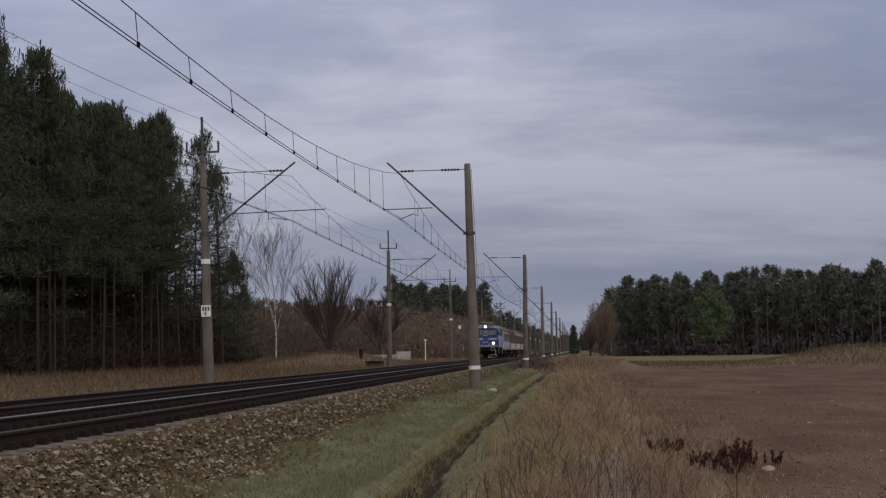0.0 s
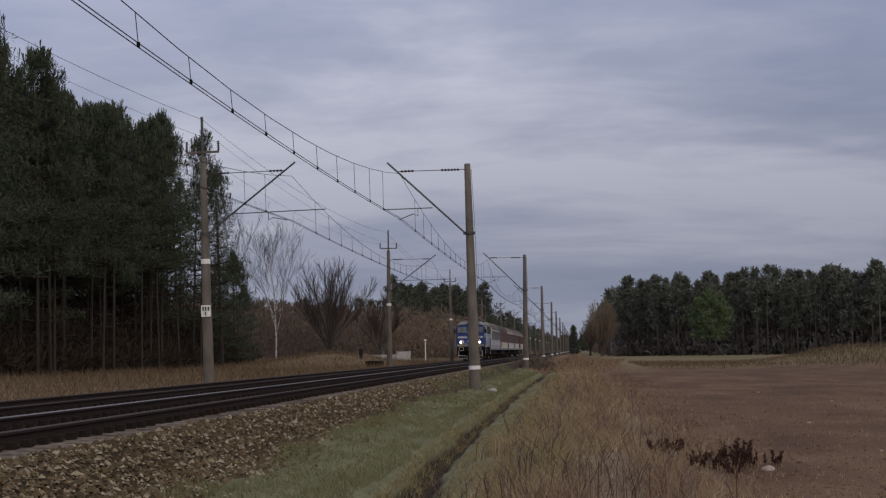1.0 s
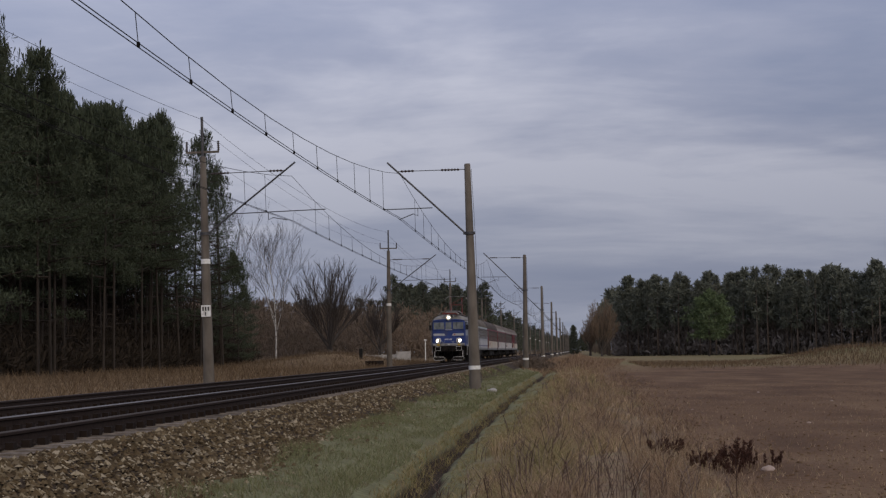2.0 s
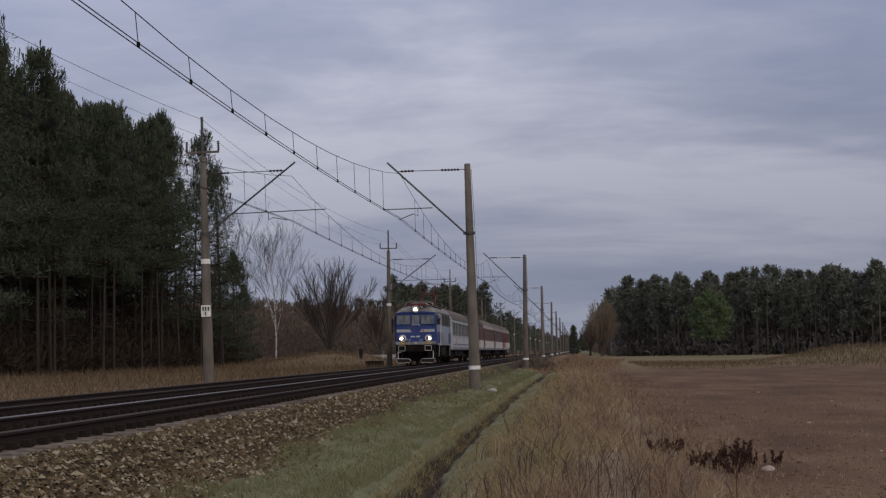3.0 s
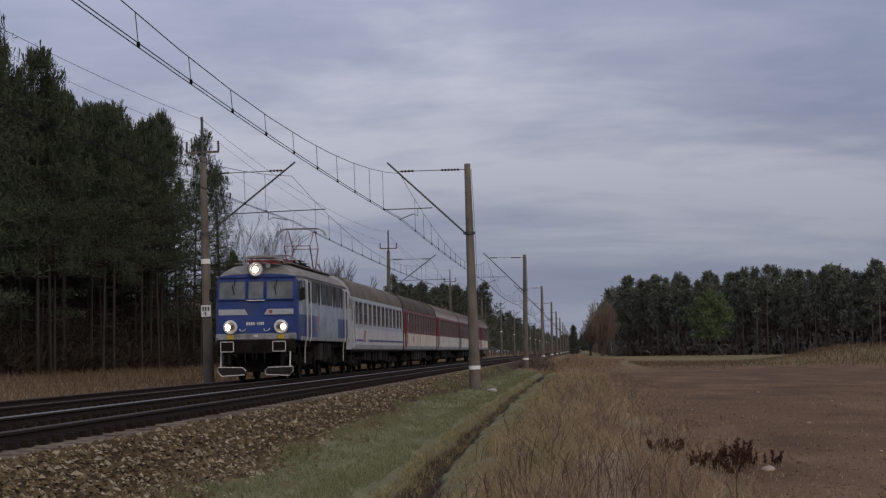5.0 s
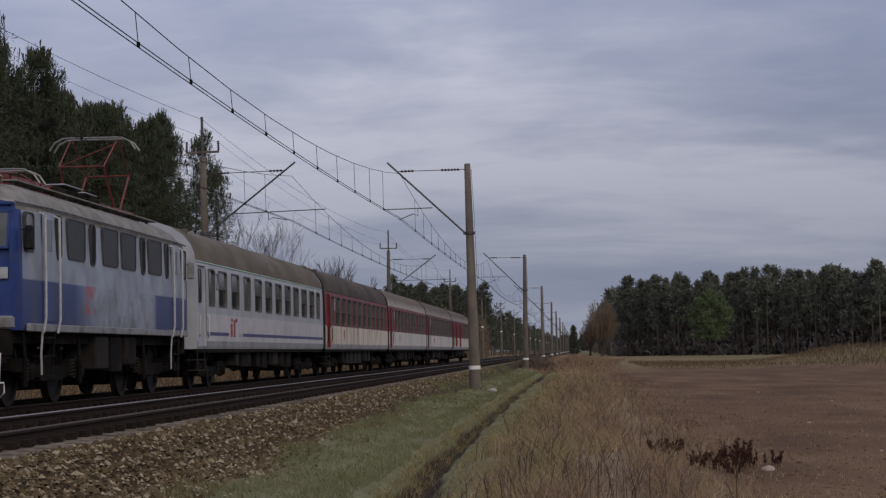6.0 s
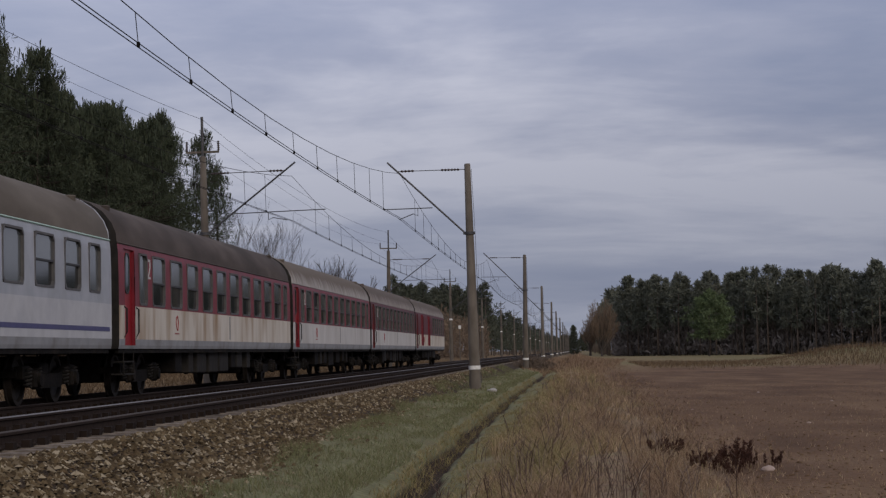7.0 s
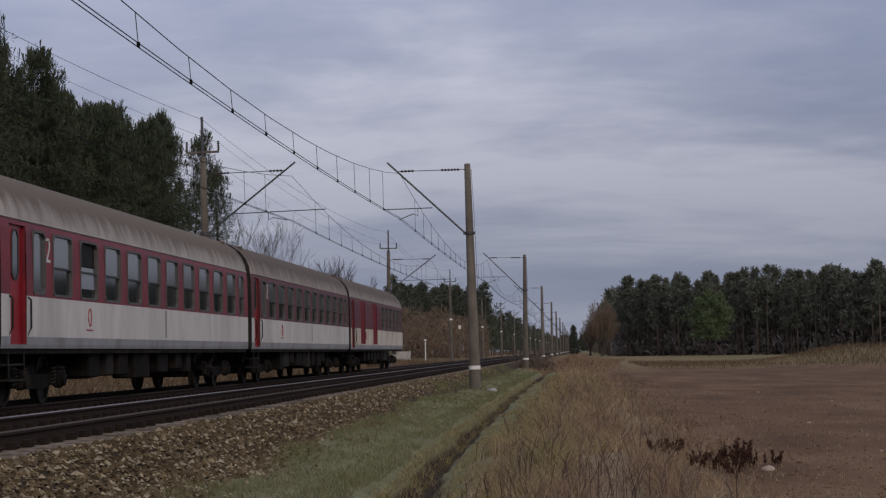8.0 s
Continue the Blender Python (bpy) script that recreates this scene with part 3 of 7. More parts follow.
# ---- train materials ----
M_BLUE = mat("loco_blue_paint", (0.019, 0.038, 0.145), (0.027, 0.050, 0.180), scale=2.5, rough=0.38, grime=(0.05, 0.055, 0.11), gscale=1.5, gmin=0.52, gmax=0.8, spec=0.2)
M_LGREY = mat("grey_beam_paint", (0.17, 0.175, 0.19), (0.25, 0.255, 0.27), scale=5, rough=0.6, grime=(0.09, 0.08, 0.07), gscale=3)
M_ROOF = mat("loco_roof_grey", (0.17, 0.165, 0.155), (0.26, 0.25, 0.235), scale=4, rough=0.75, grime=(0.10, 0.085, 0.07), gscale=1.6, spec=0.08)
M_BAND = mat("pale_band_paint", (0.27, 0.285, 0.31), (0.35, 0.36, 0.385), scale=6, rough=0.5, grime=(0.27, 0.265, 0.265), gscale=4)
M_PAINTW = mat("white_edge_paint", (0.48, 0.48, 0.48), (0.60, 0.60, 0.59), scale=9, rough=0.55, grime=(0.4, 0.38, 0.36), gscale=6)
M_HANDRAIL = mat("handrail_paint", (0.34, 0.345, 0.36), (0.45, 0.45, 0.46), scale=9, rough=0.4)
M_YELLOW = mat("yellow_paint", (0.34, 0.23, 0.03), (0.42, 0.29, 0.04), scale=8, rough=0.5, grime=(0.25, 0.17, 0.03), gscale=5)
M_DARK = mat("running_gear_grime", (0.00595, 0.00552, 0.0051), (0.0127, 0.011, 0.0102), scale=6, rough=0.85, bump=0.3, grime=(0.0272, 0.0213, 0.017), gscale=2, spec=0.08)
M_BLACK = mat("black_rubber", (0.012, 0.012, 0.013), (0.02, 0.02, 0.02), rough=0.6, spec=0.08)
M_TYRE = mat("wheel_steel", (0.022, 0.019, 0.017), (0.038, 0.032, 0.028), scale=5, rough=0.6, metal=0.3, spec=0.08)
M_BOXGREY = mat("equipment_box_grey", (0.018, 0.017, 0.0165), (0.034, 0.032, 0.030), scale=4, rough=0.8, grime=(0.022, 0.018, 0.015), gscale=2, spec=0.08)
M_REDP = mat("insulator_red", (0.13, 0.022, 0.018), (0.20, 0.032, 0.026), scale=6, rough=0.5, grime=(0.07, 0.032, 0.028), gscale=3)
M_ALU = mat("pantograph_aluminium", (0.16, 0.155, 0.15), (0.22, 0.215, 0.21), rough=0.5, metal=0.5)
M_GLASS = mat("window_glass_dark", (0.015, 0.018, 0.020), (0.022, 0.026, 0.028), scale=1.5, rough=0.06, spec=0.6)
# paler tint, with the sky's reflection put into the base colour
M_GLASSSKY = mat("sky_paled_pane_glass", (0.075, 0.084, 0.088), (0.10, 0.108, 0.112), scale=1.2, rough=0.10, spec=0.7)
M_GLASSCAB = mat("cab_glass", (0.05, 0.06, 0.06), (0.13, 0.14, 0.14), scale=1.6, rough=0.18, spec=0.5)
M_GLASSDUST = mat("dusty_side_glass", (0.018, 0.020, 0.022), (0.03, 0.032, 0.034), scale=2.5, rough=0.45, spec=0.3)
M_FRAME = mat("window_rubber_frame", (0.03, 0.03, 0.032), (0.05, 0.05, 0.052), rough=0.6)
M_FRAMEALU = mat("window_aluminium_frame", (0.065, 0.0618, 0.0618), (0.0975, 0.0943, 0.0943), rough=0.6)
M_LAMP = glow("headlamp_light", (1.0, 0.86, 0.66), 45.0)
M_REFLECT = mat("lamp_reflector", (0.30, 0.26, 0.20), (0.40, 0.35, 0.28), scale=6, rough=0.3)
M_LENS = mat("unlit_lens", (0.06, 0.05, 0.05), (0.10, 0.08, 0.08), rough=0.15)
M_RED = mat("coach_red_paint", (0.155, 0.014, 0.023), (0.21, 0.021, 0.032), scale=3, rough=0.45, grime=(0.10, 0.022, 0.028), gscale=1.2, gmin=0.45, gmax=0.8, spec=0.2)
M_REDDOOR = mat("door_red_paint", (0.221, 0.0082, 0.0131), (0.271, 0.0115, 0.018), scale=3, rough=0.35, grime=(0.197, 0.00984, 0.0148), gscale=1.4, spec=0.2)
M_DKRED = mat("coach_dull_red_paint", (0.085, 0.016, 0.022), (0.12, 0.022, 0.029), scale=3, rough=0.5, grime=(0.10, 0.030, 0.034), gscale=1.2, gmin=0.4, gmax=0.8, spec=0.2)
M_CWHITE = mat("coach_white_paint", (0.50, 0.48, 0.46), (0.60, 0.585, 0.565), scale=2.0, rough=0.45, grime=(0.34, 0.31, 0.28), gscale=0.9, gmin=0.48, gmax=0.85, stretch=(1, 1, 0.4), spec=0.2)
M_CREAM = mat("rust_streaked_cream_paint", (0.50, 0.45, 0.38), (0.60, 0.56, 0.50), scale=2.0, rough=0.6, grime=(0.25, 0.15, 0.065), gscale=1.3, gmin=0.46, gmax=0.74, stretch=(1, 1, 0.28), spec=0.2)
M_CGREY = mat("coach_lower_grey", (0.22, 0.225, 0.235), (0.29, 0.295, 0.305), scale=3, rough=0.6, grime=(0.13, 0.12, 0.11), gscale=1.5, spec=0.2)
M_PGREY = mat("coach_pale_grey_paint", (0.313, 0.331, 0.368), (0.386, 0.4, 0.437), scale=2.5, rough=0.4, grime=(0.248, 0.258, 0.276), gscale=1.0, gmin=0.48, gmax=0.8, spec=0.2)
M_PWHITE = mat("coach_offwhite_paint", (0.414, 0.418, 0.44), (0.493, 0.497, 0.51), scale=2.5, rough=0.42, grime=(0.317, 0.317, 0.326), gscale=1.0, gmin=0.5, gmax=0.85, spec=0.2)
M_STRIPE = mat("dark_blue_stripe", (0.045, 0.045, 0.13), (0.06, 0.06, 0.17), rough=0.45)
M_GREENLINE = mat("pale_green_line", (0.33, 0.47, 0.40), (0.40, 0.54, 0.46), rough=0.5)
M_CROOF = mat("coach_roof_grime", (0.115, 0.10, 0.085), (0.175, 0.155, 0.135), scale=1.6, rough=0.85, grime=(0.10, 0.085, 0.07), gscale=0.7, gmin=0.4, gmax=0.75, stretch=(1, 0.35, 1), spec=0.08)
M_CROOFDK = mat("coach_dark_roof_grime", (0.075, 0.062, 0.056), (0.12, 0.10, 0.09), scale=1.6, rough=0.85, grime=(0.05, 0.043, 0.04), gscale=0.7, gmin=0.4, gmax=0.75, stretch=(1, 0.35, 1), spec=0.08)


def roof_material(name, pale, dark_tone):
    """Painted roof, pale at the eaves and mixed to brown towards the crown, with a streaky border."""
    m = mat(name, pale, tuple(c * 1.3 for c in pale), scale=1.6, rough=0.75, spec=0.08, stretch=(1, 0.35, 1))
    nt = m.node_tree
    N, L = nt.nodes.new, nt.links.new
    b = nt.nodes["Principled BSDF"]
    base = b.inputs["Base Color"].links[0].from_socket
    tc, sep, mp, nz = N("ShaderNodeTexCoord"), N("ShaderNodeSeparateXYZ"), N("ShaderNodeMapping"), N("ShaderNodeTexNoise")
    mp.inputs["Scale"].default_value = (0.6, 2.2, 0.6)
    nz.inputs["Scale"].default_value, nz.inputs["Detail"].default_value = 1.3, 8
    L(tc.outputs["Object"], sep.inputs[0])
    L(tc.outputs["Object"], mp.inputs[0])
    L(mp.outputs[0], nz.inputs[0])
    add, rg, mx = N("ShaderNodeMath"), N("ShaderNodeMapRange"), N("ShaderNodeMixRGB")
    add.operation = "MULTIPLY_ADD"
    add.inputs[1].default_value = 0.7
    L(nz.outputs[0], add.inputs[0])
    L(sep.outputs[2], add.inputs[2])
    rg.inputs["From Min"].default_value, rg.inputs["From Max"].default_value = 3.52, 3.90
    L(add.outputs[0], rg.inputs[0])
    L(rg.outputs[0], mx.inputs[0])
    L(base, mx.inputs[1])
    mx.inputs[2].default_value = (*dark_tone, 1)
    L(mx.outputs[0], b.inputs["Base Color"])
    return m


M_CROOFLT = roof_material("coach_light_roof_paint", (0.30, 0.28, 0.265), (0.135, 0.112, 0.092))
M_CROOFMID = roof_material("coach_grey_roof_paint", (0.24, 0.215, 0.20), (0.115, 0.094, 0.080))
M_LOGORED = mat("logo_red", (0.24, 0.04, 0.04), (0.30, 0.055, 0.05), rough=0.5)
M_LETTER = mat("lettering_grey", (0.30, 0.28, 0.27), (0.36, 0.34, 0.33), rough=0.6)


def loco_side_material():
    """Two-tone side: pale grey-blue, blue lower fields at both cabs, worn scribbles in between."""
    m = bpy.data.materials.new("loco_side_livery")
    m.use_nodes = True
    nt = m.node_tree
    N, L = nt.nodes.new, nt.links.new
    b = nt.nodes["Principled BSDF"]
    b.inputs["Roughness"].default_value = 0.5
    tc, sep = N("ShaderNodeTexCoord"), N("ShaderNodeSeparateXYZ")
    L(tc.outputs["Object"], sep.inputs[0])

    def nz(s, d=6):
        n = N("ShaderNodeTexNoise")
        n.inputs["Scale"].default_value, n.inputs["Detail"].default_value = s, d
        L(tc.outputs["Object"], n.inputs[0])
        return n.outputs[0]

    def rng_(src, a, b2, lo=0.0, hi=1.0):
        r = N("ShaderNodeMapRange")
        r.inputs["From Min"].default_value, r.inputs["From Max"].default_value = a, b2
        r.inputs["To Min"].default_value, r.inputs["To Max"].default_value = lo, hi
        L(src, r.inputs[0])
        return r.outputs[0]

    def mul(a, c, op="MULTIPLY"):
        x = N("ShaderNodeMath")
        x.operation = op
        x.use_clamp = True
        L(a, x.inputs[0])
        L(c, x.inputs[1])
        return x.outputs[0]

    def mixc(f, a, colour):
        x = N("ShaderNodeMixRGB")
        L(f, x.inputs[0])
        L(a, x.inputs[1])
        x.inputs[2].default_value = (*colour, 1)
        return x.outputs[0]

    base = N("ShaderNodeValToRGB")
    base.color_ramp.elements[0].position, base.color_ramp.elements[1].position = 0.35, 0.65
    base.color_ramp.elements[0].color, base.color_ramp.elements[1].color = (0.23, 0.27, 0.34, 1), (0.31, 0.35, 0.42, 1)
    L(nz(2.2), base.inputs[0])
    low = rng_(sep.outputs[2], 2.13, 2.10)
    ends = mul(rng_(sep.outputs[1], 6.0, 4.2), rng_(sep.outputs[1], 10.9, 11.3), "ADD")
    col = mixc(mul(low, ends), base.outputs[0], (0.032, 0.055, 0.17))
    scrib = mul(mul(rng_(nz(2.6, 9), 0.53, 0.60), low), mul(rng_(sep.outputs[1], 6.2, 7.0), rng_(sep.outputs[1], 11.5, 10.8)))
    col = mixc(mul(scrib, rng_(nz(0.5), 0.0, 1.0, 0.3, 0.8)), col, (0.13, 0.16, 0.17))
    red = mul(mul(rng_(nz(3.2, 5), 0.46, 0.54), mul(rng_(sep.outputs[1], 5.0, 5.1), rng_(sep.outputs[1], 5.85, 5.75))), mul(low, rng_(sep.outputs[2], 1.55, 1.62)))
    col = mixc(red, col, (0.36, 0.10, 0.11))
    # dirt in noise, heavier towards the sill
    dark_tone = mul(rng_(nz(1.4, 8), 0.45, 0.8), rng_(sep.outputs[2], 3.2, 1.3, 0.35, 1.0))
    col = mixc(dark_tone, col, (0.09, 0.085, 0.085))
    L(col, b.inputs["Base Color"])
    return m


M_LSIDE = loco_side_material()


# ---- shared train parts ----
def bar(s, pts, r, n=6):
    return s.tube(pts, r, n)


def panel(name, parent, y0, y1, z0, z1, x, m, t=0.006, label="", c=0.0):
    """A thin plate on the side at x, proud by t."""
    s = Shape()
    s.box(x, x + t, y0, y1, z0, z1, c)
    return part(name, s, m, parent, label)


def frame_ring(s, x0, x1, y0, y1, z0, z1, w, c=0.06):
    """A window frame with cut corners, standing on the side."""
    def ring(x, k):
        a, b2, d, e = y0 - k, y1 + k, z0 - k, z1 + k
        return [(x, a + c, d), (x, b2 - c, d), (x, b2, d + c), (x, b2, e - c), (x, b2 - c, e), (x, a + c, e), (x, a, e - c), (x, a, d + c)]
    A, B, C, D = ring(x0, w), ring(x1, w), ring(x1, 0), ring(x0, 0)
    s.loft([A, B, C, D], caps=False)


def bogie(parent, cy, wheelbase, r, half=1.12, name="bogie", heavy=False):
    """A two-axle truck; returns its frame with the wheels under it."""
    s = Shape()
    L2 = wheelbase / 2 + (0.75 if heavy else 0.55)
    for sx in (-1, 1):
        x0, x1 = sorted((sx * half, sx * (half - 0.16)))
        s.loft([[(x0, cy + y, z0), (x1, cy + y, z0), (x1, cy + y, z1), (x0, cy + y, z1)] for y, z0, z1 in
                ((-L2, r + 0.02, r + 0.24), (-wheelbase / 2 - 0.2, r + 0.0, r + 0.26), (-0.62, r - 0.16, r + 0.10), (0.62, r - 0.16, r + 0.10), (wheelbase / 2 + 0.2, r + 0.0, r + 0.26), (L2, r + 0.02, r + 0.24))])
    s.box(-half + 0.1, half - 0.1, cy - 0.28, cy + 0.28, r - 0.10, r + 0.30, 0.03)
    # added solid block, standing in for the darkness between the wheels
    s.box(-0.62, 0.62, cy - L2, cy + L2, r - (0.34 if heavy else 0.16), r + 0.42, 0.03)
    for sy in (-L2, L2):
        s.box(-half + 0.1, half - 0.1, cy + sy - 0.05, cy + sy + 0.05, r + 0.04, r + 0.18)
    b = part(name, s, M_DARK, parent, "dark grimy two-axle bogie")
    b.location.z = FAR_Z
    for sy in (-wheelbase / 2, wheelbase / 2):
        for sx in (-1, 1):
            w = Shape()
            f = sx
            w.lathe([(0.08, 0.60 * f), (r * 0.35, 0.70 * f), (r * 0.80, 0.715 * f), (r * 0.86, 0.68 * f), (r + 0.028, 0.685 * f), (r + 0.028, 0.715 * f), (r, 0.73 * f), (r, 0.82 * f), (r * 0.85, 0.825 * f), (r * 0.78, 0.77 * f), (r * 0.35, 0.76 * f), (0.10, 0.84 * f)], "x", (0, cy + sy, r), 28)
            part("wheel", w, M_TYRE, b)
            a = Shape()
            xa, xb = sorted((sx * (half - 0.02), sx * (half + 0.14)))
            a.box(xa, xb, cy + sy - 0.17, cy + sy + 0.17, r - 0.17, r + 0.17, 0.05)
            a.lathe([(0.13, sx * (half + 0.13)), (0.12, sx * (half + 0.19)), (0.05, sx * (half + 0.20))], "x", (0, cy + sy, r), 12)
            part("axle_box", a, M_DARK, b)
            for dy in (-0.33, 0.33):
                g = Shape()
                pts = [(sx * (half + 0.03) + 0.07 * math.cos(k * 1.2), cy + sy + dy + 0.07 * math.sin(k * 1.2), r - 0.12 + 0.0125 * k) for k in range(27)]
                g.tube(pts, 0.018, 5)
                part("coil_spring", g, M_BOXGREY, b)
        ax = Shape()
        ax.lathe([(0.085, -0.7), (0.085, 0.7)], "x", (0, cy + sy, r), 10)
        part("axle", ax, M_DARK, b)
    return b


def buffers(parent, y_face, y_beam, rect=False):
    for sx in (-1, 1):
        d = -1 if y_face < y_beam else 1
        s = Shape()
        s.lathe([(0.15, y_beam), (0.13, y_beam - 0.03), (0.105, y_beam + d * 0.32), (0.075, y_beam + d * 0.33), (0.075, y_face - d * 0.05)], "y", (sx * 0.875, 0, 1.05), 14)
        b = part("buffer", s, M_DARK, parent, "dark steel buffer")
        s = Shape()
        if rect:
            s.box(sx * 0.875 - 0.22, sx * 0.875 + 0.22, min(y_face, y_face - d * 0.05), max(y_face, y_face - d * 0.05), 0.87, 1.21, 0.015)
        else:
            s.lathe([(0.225, y_face - d * 0.05), (0.225, y_face - d * 0.02), (0.05, y_face)], "y", (sx * 0.875, 0, 1.05), 18)
        pl = part("buffer_plate", s, M_DARK, b)
        if rect:
            s = Shape()
            yy = (y_face - 0.006, y_face + 0.012)
            x0, x1 = sx * 0.875 - 0.225, sx * 0.875 + 0.225
            s.box(x0, x1, *yy, 1.193, 1.215)
            s.box(x0, x1, *yy, 0.865, 0.887)
            s.box(x0, x0 + 0.022, *yy, 0.865, 1.215)
            s.box(x1 - 0.022, x1, *yy, 0.865, 1.215)
            part("white_edging", s, M_PAINTW, b, "white painted edging")
    s = Shape()
    d = -1 if y_face < y_beam else 1
    s.tube([(0, y_beam, 1.03), (0, y_beam + d * 0.25, 1.03), (0, y_beam + d * 0.36, 0.98), (0, y_beam + d * 0.38, 1.08), (0, y_beam + d * 0.30, 1.10)], 0.035, 6)
    s.tube([(-0.06, y_beam + d * 0.3, 1.0), (-0.06, y_beam + d * 0.33, 0.62), (0.06, y_beam + d * 0.33, 0.62), (0.06, y_beam + d * 0.3, 1.0)], 0.022, 6)
    part("coupling", s, M_DARK, parent, "steel hook and screw coupling")
    for hx in (-0.34, 0.30):
        s = Shape()
        s.tube([(hx, y_beam, 0.98), (hx, y_beam + d * 0.14, 0.88), (hx * 1.05, y_beam + d * 0.16, 0.62), (hx * 1.0, y_beam + d * 0.08, 0.48)], 0.022, 6)
        part("brake_hose", s, M_BLACK, parent)


# ---- locomotive ----
LOCO_LEN = 15.9


def loco_ring(y, w, zt, back):
    """Cross-section; zt: crown height, back: how far the upper front leans."""
    half = [(w - 0.02, 1.24), (w, 1.34), (w, 2.12), (w - 0.005, 2.62), (w - 0.045, 3.30), (w - 0.08, 3.42), (w - 0.22, 3.42 + (zt - 3.42) * 0.45), (w - 0.55, 3.42 + (zt - 3.42) * 0.82), (0.42, 3.42 + (zt - 3.42) * 0.98)]
    lean = lambda z: y + back * max(0.0, z - 2.55)
    pts = [(x, lean(z), z) for x, z in half] + [(0, lean(zt), zt)] + [(-x, lean(z), z) for x, z in reversed(half)]
    return pts


def build_locomotive():
    loco = thing("electric_locomotive", "blue and pale grey electric locomotive with lit headlamps", "locomotive")
    st = [(0.66, 1.30, 3.50, 0.20), (0.78, 1.385, 3.58, 0.16), (1.05, 1.41, 3.74, 0.10), (1.6, 1.44, 3.86, 0.0), (2.2, 1.48, 3.90, 0), (5, 1.48, 3.90, 0), (11, 1.48, 3.90, 0), (13.7, 1.48, 3.90, 0), (14.3, 1.44, 3.86, 0), (14.85, 1.41, 3.74, -0.10), (15.12, 1.385, 3.58, -0.16), (15.24, 1.30, 3.50, -0.20)]
    s = Shape()
    s.loft([loco_ring(*q) for q in st])
    s.m = []
    for f in s.f:
        c = [sum(s.v[i][k] for i in f) / len(f) for k in range(3)]
        if len(f) > 4 or c[1] < 1.0 or c[1] > 14.9:
            s.m.append(2 if c[2] > 3.42 and len(f) == 4 else 0)
        else:
            s.m.append(2 if c[2] > 3.36 else 1)
    part("body", s, [M_BLUE, M_LSIDE, M_ROOF], loco, "blue cab fronts and pale grey sides")

    def front_y(z):
        return 0.66 + 0.20 * max(0.0, z - 2.55)

    # roof edge gutter
    for sx in (-1, 1):
        s = Shape()
        s.tube([(sx * 1.36, 0.80, 3.42), (sx * 1.405, 1.6, 3.43), (sx * 1.445, 2.4, 3.43), (sx * 1.445, 13.5, 3.43), (sx * 1.36, 15.1, 3.42)], 0.022, 6)
        part("gutter", s, M_LGREY, loco)
    s = Shape()
    s.box(-1.30, 1.30, 0.76, 0.86, 3.36, 3.42, 0.01)
    part("brow", s, M_BLUE, loco)
    # windscreens on a leaning front
    def slab(x0, x1, z0, z1, d0, d1, shear=0.0):
        """A plate on the front between x0..x1 and z0..z1, from d0 to d1 in front of it."""
        q = Shape()
        q.loft([[(x0 - (shear if k == 1 else 0), front_y(z) - d, z) for d in (d0, d1)] + [(x1, front_y(z) - d, z) for d in (d1, d0)] for k, z in enumerate((z0, z1))])
        return q

    for x0, x1, up in ((-1.25, -0.37, 0), (-0.25, 0.25, 1), (0.37, 1.25, 0)):
        w = part("windscreen", slab(x0, x1, 2.65, 3.24, -0.02, 0.012), M_GLASSCAB, loco, "glossy cab windscreen")
        fr = Shape()
        for a, b2, c, d in ((x0 - 0.035, x1 + 0.035, 3.235, 3.275), (x0 - 0.035, x1 + 0.035, 2.615, 2.655), (x0 - 0.035, x0 + 0.005, 2.64, 3.25), (x1 - 0.005, x1 + 0.035, 2.64, 3.25)):
            q = slab(a, b2, c, d, -0.02, 0.028)
            fr.add(q.v, q.f)
        part("frame", fr, M_BLUE, w)
        if up:
            part("sill_strip", slab(x0 - 0.06, x1 + 0.06, 2.585, 2.607, 0.0, 0.04), M_PAINTW, w, "pale metal strip")
        else:
            wp = Shape()
            xm = (x0 + x1) / 2 + (0.1 if x0 < 0 else -0.1)
            wp.tube([(xm, front_y(3.3) - 0.05, 3.30), (xm - 0.03, front_y(3.1) - 0.06, 3.10)], 0.014, 5)
            wp.tube([(xm - 0.09, front_y(3.08) - 0.05, 3.10), (xm - 0.02, front_y(2.8) - 0.045, 2.80)], 0.016, 5)
            part("wiper", wp, M_BLACK, w)
    # pale front bands with slanted inner ends
    for sx in (-1, 1):
        s = Shape()
        xi, xo = 0.27, 1.27
        s.loft([[(sx * xi, front_y(2.11) - 0.004, 2.11), (sx * xo, front_y(2.11) - 0.004, 2.11), (sx * xo, front_y(2.30) - 0.004, 2.30), (sx * (xi + 0.12), front_y(2.30) - 0.004, 2.30)],
                [(sx * xi, front_y(2.11) + 0.01, 2.11), (sx * xo, front_y(2.11) + 0.01, 2.11), (sx * xo, front_y(2.30) + 0.01, 2.30), (sx * (xi + 0.12), front_y(2.30) + 0.01, 2.30)]])
        part("pale_band", s, M_BAND, loco, "pale grey painted band", smooth=False)
    part("band_mark", slab(0.45, 0.56, 2.15, 2.26, 0.0, 0.008, 0.03), M_LOGORED, loco, "faint red mark")
    # worn pale smear on the front and number bars
    for i in range(4):
        part("number_bar", slab(-0.33 + i * 0.075, -0.28 + i * 0.075, 1.765, 1.865, 0.0, 0.006), M_PAINTW, loco)
    part("number_bar", slab(-0.015, 0.02, 1.805, 1.825, 0.0, 0.006), M_PAINTW, loco)
    for i in range(4):
        part("number_bar", slab(0.045 + i * 0.06, 0.085 + i * 0.06, 1.765, 1.865, 0.0, 0.006), M_PAINTW, loco)
